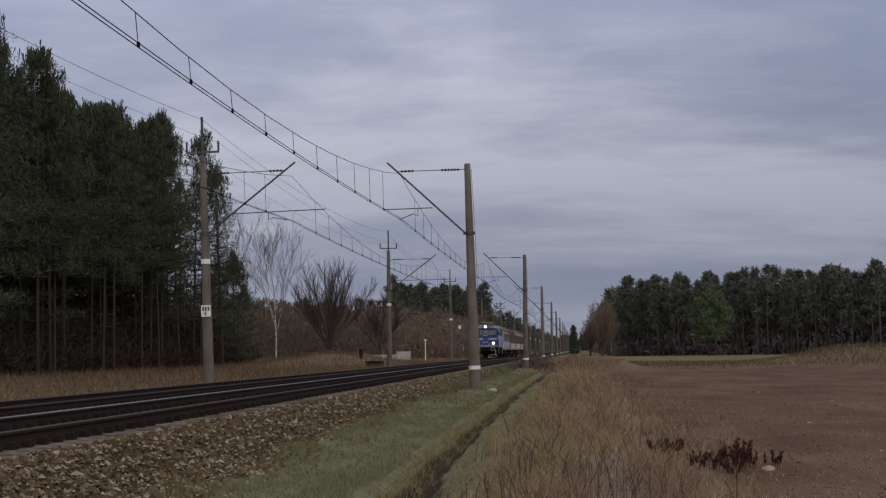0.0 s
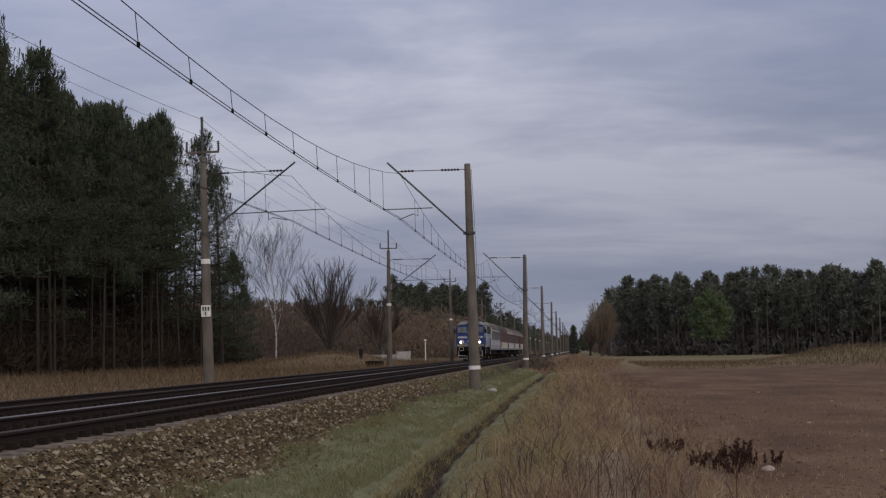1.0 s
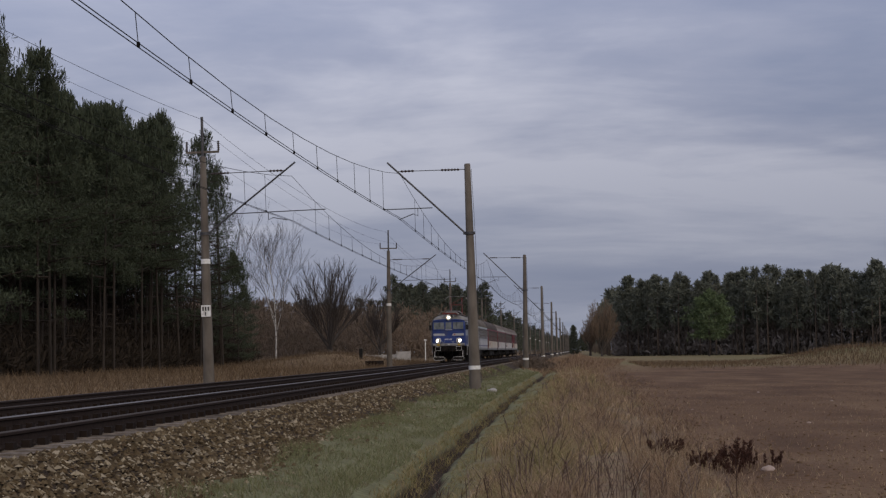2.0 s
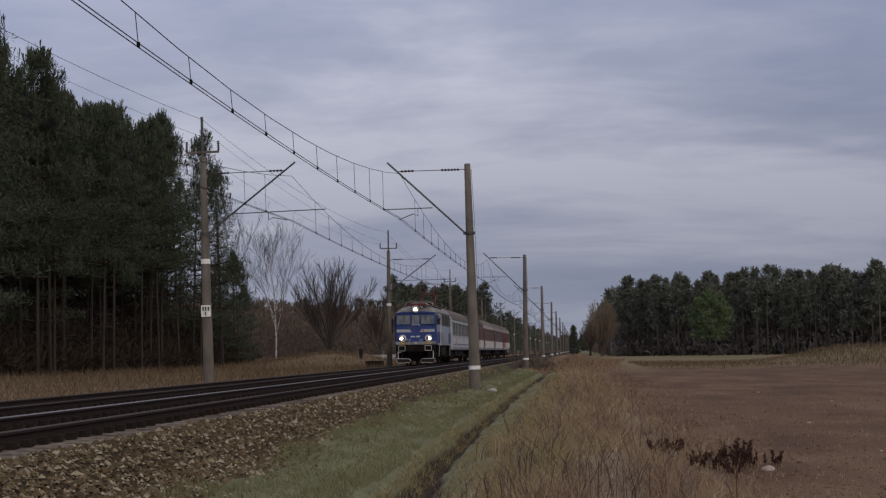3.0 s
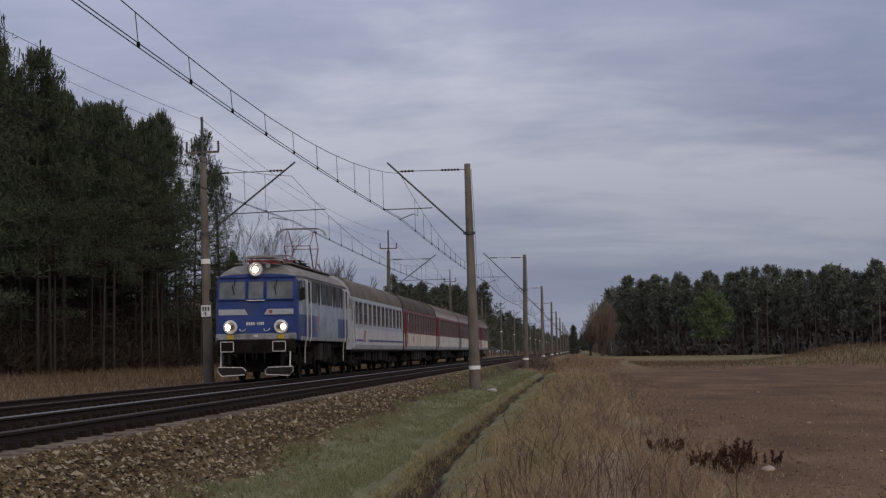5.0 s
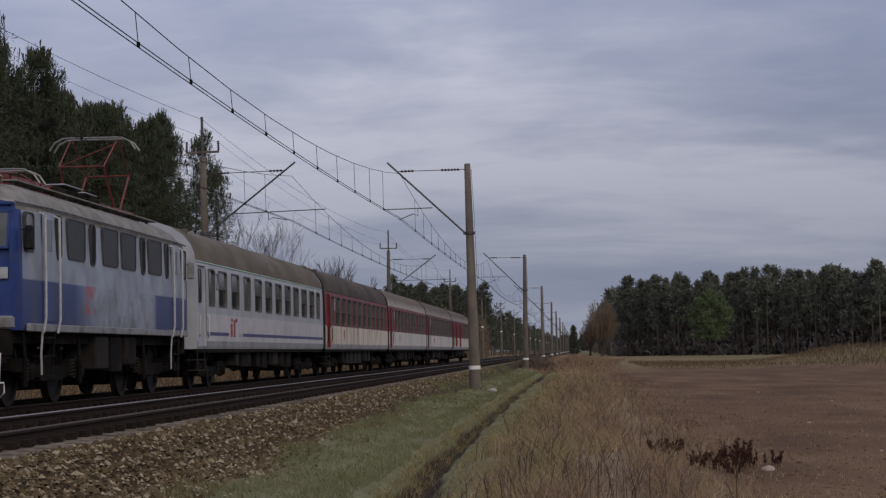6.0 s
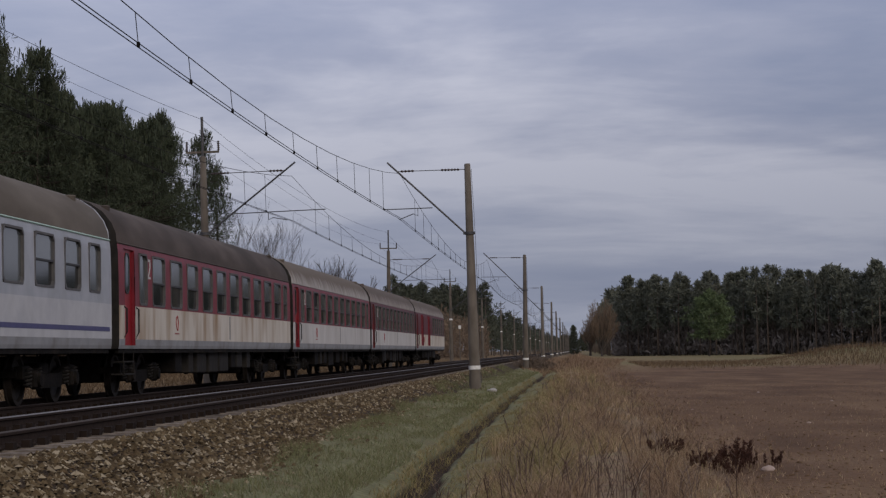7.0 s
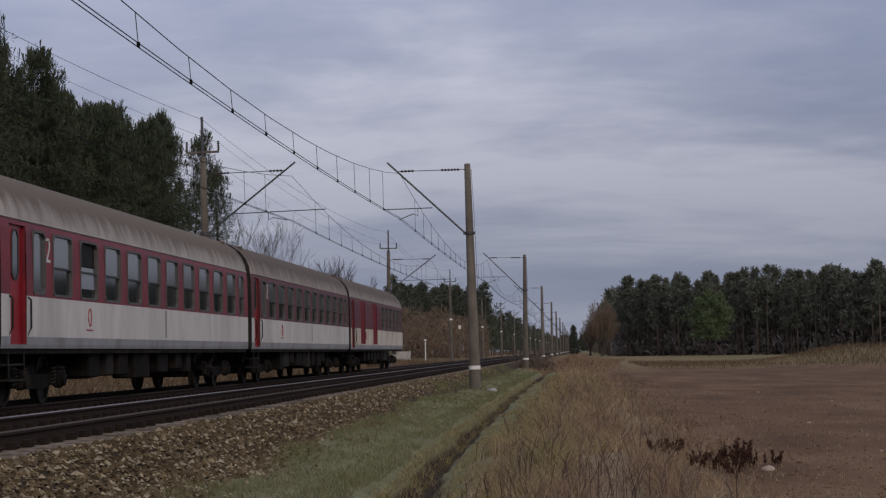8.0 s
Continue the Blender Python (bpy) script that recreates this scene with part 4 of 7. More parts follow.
    for x in (-0.46, 0.36):
        s = Shape()
        s.tube([(x - 0.09, 0.665, 1.64), (x - 0.085, 0.58, 1.60), (x - 0.04, 0.57, 1.565), (x + 0.04, 0.57, 1.565), (x + 0.085, 0.58, 1.60), (x + 0.09, 0.665, 1.64)], 0.014, 6)
        part("grab_handle", s, M_PAINTW, loco, "white grab handle")

    def headlamp(x, z, y, r, lit_dx, two):
        s = Shape()
        s.lathe([(r * 0.8, y + 0.20), (r, y + 0.10), (r, y + 0.02), (r * 0.94, y), (r * 0.72, y - 0.005), (r * 0.68, y + 0.03)], "y", (x, 0, z), 28)
        h = part("headlamp", s, M_PAINTW, loco, "round headlamp with a white ring")
        s = Shape()
        s.lathe([(r * 0.68, y + 0.04), (r * 0.68, y + 0.03), (0.02, y + 0.02)], "y", (x, 0, z), 24)
        part("reflector", s, M_REFLECT, h)
        s = Shape()
        s.lathe([(0.078 if two else 0.09, y + 0.03), (0.072 if two else 0.084, y + 0.012), (0.02, y + 0.005)], "y", (x + lit_dx, 0, z - 0.005), 18)
        part("lit_bulb", s, M_LAMP, h, "glowing warm white lamp")
        if two:
            s = Shape()
            s.lathe([(0.08, y + 0.03), (0.075, y + 0.012), (0.02, y + 0.005)], "y", (x - lit_dx, 0, z - 0.005), 18)
            part("dark_bulb", s, M_LENS, h)
        return h

    headlamp(-0.86, 1.70, 0.50, 0.235, -0.075, True)
    headlamp(0.86, 1.70, 0.50, 0.235, 0.075, True)
    headlamp(0.0, 3.64, 0.62, 0.235, 0.0, False)
    s = Shape()
    s.box(-0.16, 0.16, 0.80, 1.5, 3.44, 3.80, 0.03)
    part("lamp_housing", s, M_ROOF, loco)
    s = Shape()
    s.loft([[(-0.26, 0.62, 4.03), (0.62, 0.62, 4.03), (0.80, 0.72, 3.88), (0.84, 0.72, 3.92), (0.64, 0.62, 4.09), (-0.26, 0.62, 4.08)], [(-0.26, 1.9, 4.05), (0.62, 1.9, 4.05), (0.80, 1.9, 3.92), (0.84, 1.9, 3.94), (0.64, 1.9, 4.11), (-0.26, 1.9, 4.10)]])
    part("horn_canopy", s, M_ROOF, loco, "grey sheet canopy over the horns")
    for x in (-0.34, 0.42):
        s = Shape()
        s.tube([(x, 1.15, 3.74), (x, 0.9, 3.76), (x, 0.72, 3.77), (x, 0.66, 3.77)], [0.03, 0.035, 0.06, 0.085], 10)
        part("horn", s, M_LGREY, loco)
    # buffer beam
    s = Shape()
    s.box(-1.36, 1.36, 0.56, 0.80, 1.26, 1.48, 0.03)
    part("front_lip", s, M_LGREY, loco, "grey lip above the buffer beam")
    s = Shape()
    s.box(-0.07, 0.07, 0.545, 0.56, 1.36, 1.43)
    part("builders_plate", s, M_PAINTW, loco)
    for sx in (-1, 1):
        s = Shape()
        s.box(sx * 0.86 - 0.115, sx * 0.86 + 0.115, 0.52, 0.60, 1.28, 1.44, 0.012)
        part("yellow_box", s, M_YELLOW, loco, "yellow painted socket box")
    s = Shape()
    s.box(-1.30, 1.30, 0.60, 0.85, 0.80, 1.26, 0.02)
    part("buffer_beam", s, M_DARK, loco, "dark buffer beam")
    s = Shape()
    s.box(-1.28, 1.28, 15.05, 15.3, 0.80, 1.26, 0.02)
    part("buffer_beam", s, M_DARK, loco, "dark buffer beam")
    buffers(loco, 0.0, 0.60, True)
    buffers(loco, LOCO_LEN, 15.3)
    # rail guards with white edges
    for sx in (-1, 1):
        outl = [(sx * 0.36, 0.10), (sx * 1.14, 0.06), (sx * 1.27, 0.20), (sx * 1.27, 0.36), (sx * 0.44, 0.34), (sx * 0.32, 0.24)]
        s = Shape()
        s.loft([[(x, 0.42 + 0.12 * (0.36 - z), z) for x, z in outl], [(x, 0.45 + 0.12 * (0.36 - z), z) for x, z in outl]])
        g = part("rail_guard", s, M_BOXGREY, loco, "grey rail guard with white edging", smooth=False)
        s = Shape()
        pts = [(x, 0.415 + 0.12 * (0.36 - z), z) for x, z in outl]
        s.tube(pts + pts[:2], 0.016, 6)
        part("white_edging", s, M_PAINTW, g)
        s = Shape()
        s.tube([(sx * 1.17, 0.43, 0.36), (sx * 1.17, 0.52, 0.86)], 0.024, 6)
        part("white_stay", s, M_PAINTW, g)
        s = Shape()
        s.box(sx * 0.9 - 0.05, sx * 0.9 + 0.05, 0.46, 0.75, 0.30, 0.85)
        part("bracket", s, M_DARK, g)
    # frame along the sides
    for sx in (-1, 1):
        x0, x1 = sorted((sx * 1.42, sx * 1.49))
        s = Shape()
        s.box(x0, x1, 1.2, 14.7, 1.22, 1.36, 0.015)
        part("side_sill", s, M_LGREY, loco, "dirty grey lower sill")
    # side windows, grille slots, doors, rails on both sides
    for sx in (-1, 1):
        xs = 1.478 * sx
        def win(y0, y1, z0, z1, m, c=0.06, nm="side_window"):
            s2 = Shape()
            s2.box(min(xs - 0.02, xs + 0.012 * sx), max(xs - 0.02, xs + 0.012 * sx), y0, y1, z0, z1)
            w2 = part(nm, s2, m, loco)
            s2 = Shape()
            frame_ring(s2, xs - 0.03 * sx, xs + 0.024 * sx, y0, y1, z0, z1, 0.03, c)
            part("frame", s2, M_FRAME, w2)
        for y0, y1 in ((3.75, 4.95), (6.4, 7.6), (8.0, 9.2), (10.5, 11.75)):
            win(y0, y1, 2.60, 3.30, M_GLASSDUST)
        for y0, y1 in ((3.0, 3.26), (5.42, 5.75), (9.78, 10.1), (12.25, 12.5)):
            win(y0, y1, 2.55, 3.30, M_BOXGREY, 0.10, "oval_grille")
        for y0, y1 in ((1.15, 1.62), (14.25, 14.7)):
            xw = sx * 1.425
            s2 = Shape()
            s2.box(min(xw - 0.03, xw + 0.012), max(xw - 0.03, xw + 0.012), y0, y1, 2.62, 3.24)
            w2 = part("cab_side_window", s2, M_GLASSCAB, loco)
            s2 = Shape()
            frame_ring(s2, xw - 0.03 * sx, xw + 0.03 * sx, y0, y1, 2.62, 3.24, 0.03)
            part("frame", s2, M_FRAME, w2)
        for yd in (2.0, 12.85):
            s2 = Shape()
            x0, x1 = sorted((sx * 1.46, sx * 1.492))
            s2.box(x0, x1, yd + 0.08, yd + 0.76, 1.40, 3.33, 0.01)
            dr = part("cab_door", s2, M_LSIDE, loco, "narrow cab door")
            s2 = Shape()
            x0, x1 = sorted((sx * 1.488, sx * 1.498))
            s2.box(x0, x1, yd + 0.25, yd + 0.6, 2.65, 3.20)
            part("pane", s2, M_GLASS, dr)
            for yy in (yd - 0.06, yd + 0.88):
                s2 = Shape()
                s2.tube([(sx * 1.45, yy, 3.30), (sx * 1.56, yy, 3.26), (sx * 1.57, yy, 2.2), (sx * 1.57, yy, 1.45), (sx * 1.52, yy, 1.20)], 0.024, 6)
                part("handrail", s2, M_HANDRAIL, loco, "long pale handrail")
            s2 = Shape()
            s2.tube([(sx * 1.50, yd - 0.04, 1.25), (sx * 1.46, yd + 0.0, 0.85), (sx * 1.44, yd + 0.10, 0.45)], 0.02, 6)
            part("step_rail", s2, M_HANDRAIL, loco, "curved pale step rail")
            s2 = Shape()
            s2.tube([(sx * 1.48, yd + 0.84, 1.25), (sx * 1.44, yd + 0.74, 0.45)], 0.02, 6)
            for z in (0.45, 0.80, 1.12):
                x0, x1 = sorted((sx * 1.30, sx * 1.50))
                s2.box(x0, x1, yd + 0.06, yd + 0.76, z - 0.015, z + 0.015)
            part("step_ladder", s2, M_DARK, loco, "dark entrance steps")
        for ym in (0.98, 14.75):
            s2 = Shape()
            s2.box(sx * 1.56 - 0.07, sx * 1.56 + 0.07, ym - 0.09, ym + 0.07, 2.60, 3.02, 0.03)
            s2.tube([(sx * 1.40, ym, 2.95), (sx * 1.54, ym, 2.95)], 0.012, 5)
            part("mirror", s2, M_BLACK if ym < 5 else M_LGREY, loco)
    # running gear
    bogie(loco, 3.7, 3.05, 0.60, 1.18, heavy=True)
    bogie(loco, 12.2, 3.05, 0.60, 1.18, heavy=True)
    s = Shape()
    s.box(-1.25, 1.25, 1.0, 14.9, 1.02, 1.25)
    part("underframe", s, M_DARK, loco)
    for y0, y1, z0 in ((6.15, 7.15, 0.52), (7.35, 8.3, 0.45), (8.55, 9.6, 0.58)):
        for sx in (-1, 1):
            x0, x1 = sorted((sx * 1.40, sx * 0.75))
            s = Shape()
            s.box(x0, x1, y0, y1, z0, 1.18, 0.03)
            part("equipment_box", s, M_BOXGREY if y0 < 7 else M_DARK, loco)
    for sx in (-1, 1):
        for y0 in (1.25, 4.9, 10.4, 14.0):
            s = Shape()
            s.tube([(sx * 1.35, y0, 1.2), (sx * 1.36, y0 + 0.1, 0.75), (sx * 1.33, y0 + 0.2, 0.28)], [0.03, 0.04, 0.05], 6)
            part("sand_pipe", s, M_DARK, loco)
    # roof equipment
    s = Shape()
    for sx in (-1, 1):
        s.box(sx * 0.84 - 0.14, sx * 0.84 + 0.14, 2.2, 13.7, 3.90, 3.925)
    for y in np.arange(2.4, 13.6, 0.9):
        for sx in (-1, 1):
            s.box(sx * 0.84 - 0.03, sx * 0.84 + 0.03, y - 0.03, y + 0.03, 3.76, 3.91)
    part("roof_walkway", s, M_ROOF, loco)
    for y0, y1, zt in ((6.9, 8.3, 4.22), (8.5, 9.5, 4.18)):
        s = Shape()
        s.loft([[(-0.62, y, 3.86), (0.62, y, 3.86), (0.58, y, zt - 0.08), (0.45, y, zt), (-0.45, y, zt), (-0.58, y, zt - 0.08)] for y in (y0, y1)])
        cover = part("resistor_cover", s, M_BOXGREY, loco, "dark roof equipment cover")
        s = Shape()
        s.box(-0.60, 0.60, y0 - 0.03, y1 + 0.03, zt + 0.004, zt + 0.03, 0.01)
        part("lid", s, M_BAND, cover, "pale sheet lid")
        for k in range(7):
            yy = y0 + (y1 - y0) * (k + 0.5) / 7
            s = Shape()
            s.box(0.60, 0.66, yy - 0.05, yy + 0.05, 3.90, zt - 0.09, 0.01)
            part("fin", s, M_DARK, cover)
    for y in (5.7, 6.05, 6.4):
        for x in (-0.35, 0.35):
            s = Shape()
            insulator(s, (x, y, 3.86), (x, y, 4.16), 0.075, 4)
            part("roof_insulator", s, M_REDP, loco, "red ribbed insulator")
    s = Shape()
    s.tube([(0.35, 2.6, 4.12), (0.35, 6.4, 4.18), (0.35, 9.9, 4.16), (0.35, 12.6, 4.12)], 0.018, 6)
    s.tube([(-0.35, 5.7, 4.18), (0.35, 6.4, 4.18)], 0.018, 6)
    part("roof_busbar", s, M_REDP, loco)

    def pantograph(cy, raised):
        s = Shape()
        for x in (-0.62, 0.62):
            s.box(x - 0.04, x + 0.04, cy - 1.05, cy + 1.05, 3.99, 4.06)
        for y in (-1.0, 1.0):
            s.box(-0.66, 0.66, cy + y - 0.04, cy + y + 0.04, 3.99, 4.06)
        p = part("pantograph", s, M_REDP, loco, "raised red pantograph" if raised else "folded red pantograph")
        for x in (-0.55, 0.55):
            for y in (-0.9, 0.9):
                s = Shape()
                insulator(s, (x, cy + y, 3.84), (x, cy + y, 4.0), 0.07, 3)
                part("insulator", s, M_REDP, p)
        zk, zh, span = (4.95, 5.62, 1.2) if raised else (4.10, 4.18, 1.25)
        for sy in (-1, 1):
            s = Shape()
            for x in (-0.5, 0.5):
                s.tube([(x, cy + sy * 0.25, 4.06), (x * 1.0, cy + sy * span, zk)], 0.024, 6)
            s.tube([(-0.5, cy + sy * span, zk), (0.5, cy + sy * span, zk)], 0.016, 6)
            part("lower_arm", s, M_REDP, p)
            s = Shape()
            for x in (-0.5, 0.5):
                s.tube([(x, cy + sy * span, zk), (x * 1.06, cy + sy * 0.12, zh)], 0.016, 6)
            s.tube([(-0.5, cy + sy * span, zk), (0.53, cy + sy * 0.14, zh - 0.06)], 0.009, 5)
            part("upper_arm", s, M_REDP, p)
        for y in (-0.2, 0.2):
            s = Shape()
            zt = zh + 0.07
            s.tube([(-0.98, cy + y, zt - 0.28), (-0.86, cy + y, zt - 0.10), (-0.68, cy + y, zt - 0.01), (-0.55, cy + y, zt), (0.55, cy + y, zt), (0.68, cy + y, zt - 0.01), (0.86, cy + y, zt - 0.10), (0.98, cy + y, zt - 0.28)], 0.022, 6)
            part("contact_strip", s, M_ALU, p, "dull grey bowed collector strip")

    pantograph(3.9, False)
    pantograph(11.7, True)
    return loco


# ---- coaches ----
COACH_LEN = 24.5
SIDE = [(1.395, 0.93), (1.41, 1.00), (1.415, 1.13), (1.415, 1.83), (1.41, 2.50), (1.40, 2.93), (1.385, 3.05), (1.372, 3.13)]


def side_x(z):
    return float(np.interp(z, [b for a, b in SIDE], [a for a, b in SIDE]))


def coach_wall(sx, y0, y1, bands, holes, extra_y=()):
    """One side as a shell with window holes and reveals. bands: (z, material) from the bottom up."""
    s = Shape()
    zs = sorted(set([round(z, 3) for _, z in SIDE] + [round(b[0], 3) for b in bands] + [round(h[k], 3) for h in holes for k in (2, 3)]))
    zs = [z for z in zs if 0.93 <= z <= 3.13]
    ys = sorted(set([y0, y1] + [h[k] for h in holes for k in (0, 1)] + list(extra_y)))
    for i in range(len(ys) - 1):
        for j in range(len(zs) - 1):
            ym, zm = (ys[i] + ys[i + 1]) / 2, (zs[j] + zs[j + 1]) / 2
            if any(h[0] < ym < h[1] and h[2] < zm < h[3] for h in holes):
                continue
            mi = 0
            for b in bands:
                if zm > b[0]:
                    mi = b[1]
            s.add([(sx * side_x(zs[j]), ys[i], zs[j]), (sx * side_x(zs[j]), ys[i + 1], zs[j]), (sx * side_x(zs[j + 1]), ys[i + 1], zs[j + 1]), (sx * side_x(zs[j + 1]), ys[i], zs[j + 1])], [(0, 1, 2, 3)], mi)
    for h in holes:
        a, b2, c, d = h[:4]
        zm = (c + d) / 2
        mi = 0
        for b in bands:
            if zm > b[0]:
                mi = b[1]
        o = [(sx * side_x(z), y, z) for y, z in ((a, c), (b2, c), (b2, d), (a, d))]
        n = [(x - sx * 0.07, y, z) for x, y, z in o]
        s.add(o + n, [(0, 1, 5, 4), (1, 2, 6, 5), (2, 3, 7, 6), (3, 0, 4, 7)], mi)
    return s


def welded(me):
    bm = bmesh.new()
    bm.from_mesh(me)
    bmesh.ops.remove_doubles(bm, verts=bm.verts, dist=0.0005)
    bm.to_mesh(me)
    bm.free()
    return me


def coach_window(parent, sx, y0, y1, z0, z1, split, lowered=False, frame_m=None):
    """Frame, fixed lower pane and sliding upper pane, set in the wall's opening."""
    xs = sx * side_x((z0 + z1) / 2)
    s = Shape()
    frame_ring(s, xs - sx * 0.06, xs + sx * 0.012, y0 + 0.035, y1 - 0.035, z0 + 0.035, z1 - 0.035, 0.042, 0.09)
    w = part("window", s, frame_m or M_FRAMEALU, parent)
    zm = z0 + (z1 - z0) * split
    def pane(nm, a, b2, d, m, tilt=0.0):
        q = Shape()
        x = xs - sx * d
        q.loft([[(x, y0 + 0.02, a), (x, y1 - 0.02, a), (x - sx * 0.008, y1 - 0.02, a), (x - sx * 0.008, y0 + 0.02, a)], [(x - sx * tilt, y0 + 0.02, b2), (x - sx * tilt, y1 - 0.02, b2), (x - sx * (tilt + 0.008), y1 - 0.02, b2), (x - sx * (tilt + 0.008), y0 + 0.02, b2)]])
        part(nm, q, m, w, smooth=False)
    if split <= 0:
        pane("pane", z0 + 0.02, z1 - 0.02, 0.035, M_GLASSSKY, 0.003)
        return
    pane("lower_pane", z0 + 0.02, zm, 0.045, M_GLASS)
    if lowered:
        pane("lowered_pane", z0 + 0.20, zm + 0.10, 0.025, M_GLASSSKY, 0.010)
        # black sheet stands in for the dim inside above the lowered pane
        pane("dark_opening", zm + 0.12, z1 - 0.02, 0.058, M_BLACK)
    else:
        pane("upper_pane", zm, z1 - 0.02, 0.025, M_GLASSSKY, 0.002)
    q = Shape()
    x0, x1 = sorted((xs - sx * 0.05, xs - sx * 0.004))
    q.box(x0, x1, y0 + 0.03, y1 - 0.03, zm - 0.018, zm + 0.018)
    part("transom", q, M_FRAME, w)


def build_coach(name, label, style):
    c = thing(name, label, "passenger coach", "coaches of the train")
    E0, E1 = 0.32, COACH_LEN - 0.32
    white = style == "grey"
    if white:
        m_low, m_belt, m_up, m_roof, m_door = M_CGREY, M_PWHITE, M_PGREY, M_CROOF, M_PGREY
        door = (0.50, 1.54)
        wins = [(1.87, 2.73, 0.0), (3.25, 4.46, 0.5), (5.16, 6.38, 0.5), (7.16, 8.25, 0.0), (9.01, 10.26, 0.5), (10.92, 12.18, 0.5), (12.90, 14.14, 0.5), (14.86, 16.07, 0.5), (16.71, 17.94, 0.0), (18.62, 19.9, 0.5), (20.61, 21.77, 0.5), (22.39, 23.3, 0.0)]
        z0, z1, belt = 2.02, 2.98, 1.83
    else:
        m_belt = {"cream": M_CREAM, "van": M_CREAM}.get(style, M_CWHITE)
        m_low, m_up, m_door = M_CGREY, {"red": M_RED, "cream": M_RED, "dull": M_DKRED, "van": M_DKRED}[style], M_REDDOOR
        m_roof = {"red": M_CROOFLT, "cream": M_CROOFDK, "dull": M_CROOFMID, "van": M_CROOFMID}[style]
        door = (0.85, 1.80)
        wins = [(2.2, 3.0, 0.0)] + [(3.50 + 1.93 * k, 4.83 + 1.93 * k, 0.46) for k in range(10)] + [(22.72, 23.5, 0.46)]
        if style == "van":
            wins = [(w0, w1, sp) for w0, w1, sp in wins if w0 > 13 and w0 < 23]
        z0, z1, belt = 1.87, 2.985, 1.83
    bands = [(0.93, 0), (1.13, 1), (belt, 2)]
    for sx in (1, -1):
        holes = [(a, b2, z0, z1) for a, b2, _ in wins] + [(door[0], door[1], 1.0, 3.02)]
        big = (9.2, 11.0)
        if style == "van":
            holes += [(4.1, 6.0, 1.16, 3.02), (*big, 1.16, 3.02)]
        part("side_wall", welded(coach_wall(sx, E0, E1, bands, holes).mesh("side_wall", [m_low, m_belt, m_up])), None, c)
        for i, (a, b2, sp) in enumerate(wins):
            coach_window(c, sx, a, b2, z0, z1, sp, lowered=(style == "red" and i == 2), frame_m=M_FRAMEALU)
        # door leaf set back in its recess, with an oval-cornered light
        xd = sx * 1.335
        s = Shape()
        s.box(min(xd, xd - sx * 0.05), max(xd, xd - sx * 0.05), door[0], door[1], 0.98, 3.08)
        d = part("door", s, m_door, c, "recessed passenger door")
        s = Shape()
        ym = (door[0] + door[1]) / 2
        frame_ring(s, xd - sx * 0.01, xd + sx * 0.022, ym - 0.15, ym + 0.19, 2.12, 2.92, 0.03, 0.10)
        part("light_frame", s, M_FRAME, d)
        s = Shape()
        s.box(min(xd, xd + sx * 0.010), max(xd, xd + sx * 0.010), ym - 0.14, ym + 0.18, 2.13, 2.91)
        part("pane", s, M_GLASS, d)
        for yy in (door[0] - 0.07, door[1] + 0.08):
            s = Shape()
            s.tube([(sx * 1.40, yy, 1.82), (sx * 1.47, yy, 1.76), (sx * 1.47, yy, 1.28), (sx * 1.40, yy, 1.14)], 0.018, 6)
            part("handrail", s, M_HANDRAIL if white else M_BLACK, c)
        s = Shape()
        for z, dx in ((0.40, 0.0), (0.66, 0.02), (0.90, 0.04)):
            x0, x1 = sorted((sx * (1.10 - dx), sx * (1.40 - dx)))
            s.box(x0, x1, door[0] + 0.02, door[1] - 0.02, z - 0.015, z + 0.015)
        for yy in (door[0] + 0.02, door[1] - 0.02):
            s.tube([(sx * 1.36, yy, 0.95), (sx * 1.38, yy, 0.38)], 0.015, 5)
        part("entrance_step", s, M_BOXGREY, c, "dark metal entrance steps")
        if style == "van":
            for a, b2 in ((4.1, 6.0), big):
                s = Shape()
                xv = sx * 1.375
                s.box(min(xv, xv - sx * 0.05), max(xv, xv - sx * 0.05), a, b2, 1.14, 3.08)
                v = part("sliding_door", s, M_DKRED, c, "wide red luggage door")
                s = Shape()
                for k in range(5):
                    yy = a + (b2 - a) * (k + 0.5) / 5
                    x0, x1 = sorted((xv, xv + sx * 0.02))
                    s.box(x0, x1, yy - 0.03, yy + 0.03, 1.18, 3.04)
                part("rib", s, M_RED, v)
        # drip rail, sole bar
        s = Shape()
        s.tube([(sx * 1.38, E0, 3.12), (sx * 1.38, E1, 3.12)], 0.020, 5)
        part("drip_rail", s, M_GREENLINE if white else m_roof, c)
        x0, x1 = sorted((sx * 1.30, sx * 1.37))
        s = Shape()
        s.box(x0, x1, E0 + 0.1, E1 - 0.1, 0.84, 0.95)
        part("sole_bar", s, M_DARK, c)
        if white:
            x0, x1 = sorted((sx * 1.412, sx * 1.4195))
            for a, b2 in ((1.62, 4.7), (6.9, 24.0)):
                s = Shape()
                s.box(x0, x1, a, b2, 1.275, 1.365)
                part("stripe", s, M_STRIPE, c, "dark blue stripe")
            s = Shape()
            s.box(x0, x1, 4.95, 5.25, 1.25, 1.62)
            s.box(x0, x1, 5.05, 5.3, 1.66, 1.76)
            s.box(x0, x1, 5.42, 5.68, 1.25, 1.72)
            s.box(x0, x1, 5.68, 6.0, 1.66, 1.76)
            part("emblem", s, M_LOGORED, c, "red emblem bars")
            s = Shape()
            s.box(x0, x1, 6.25, 6.7, 1.28, 1.34)
            part("lettering_bar", s, M_LETTER, c)
        else:
            x0, x1 = sorted((sx * 1.412, sx * 1.4195))
            s = Shape()
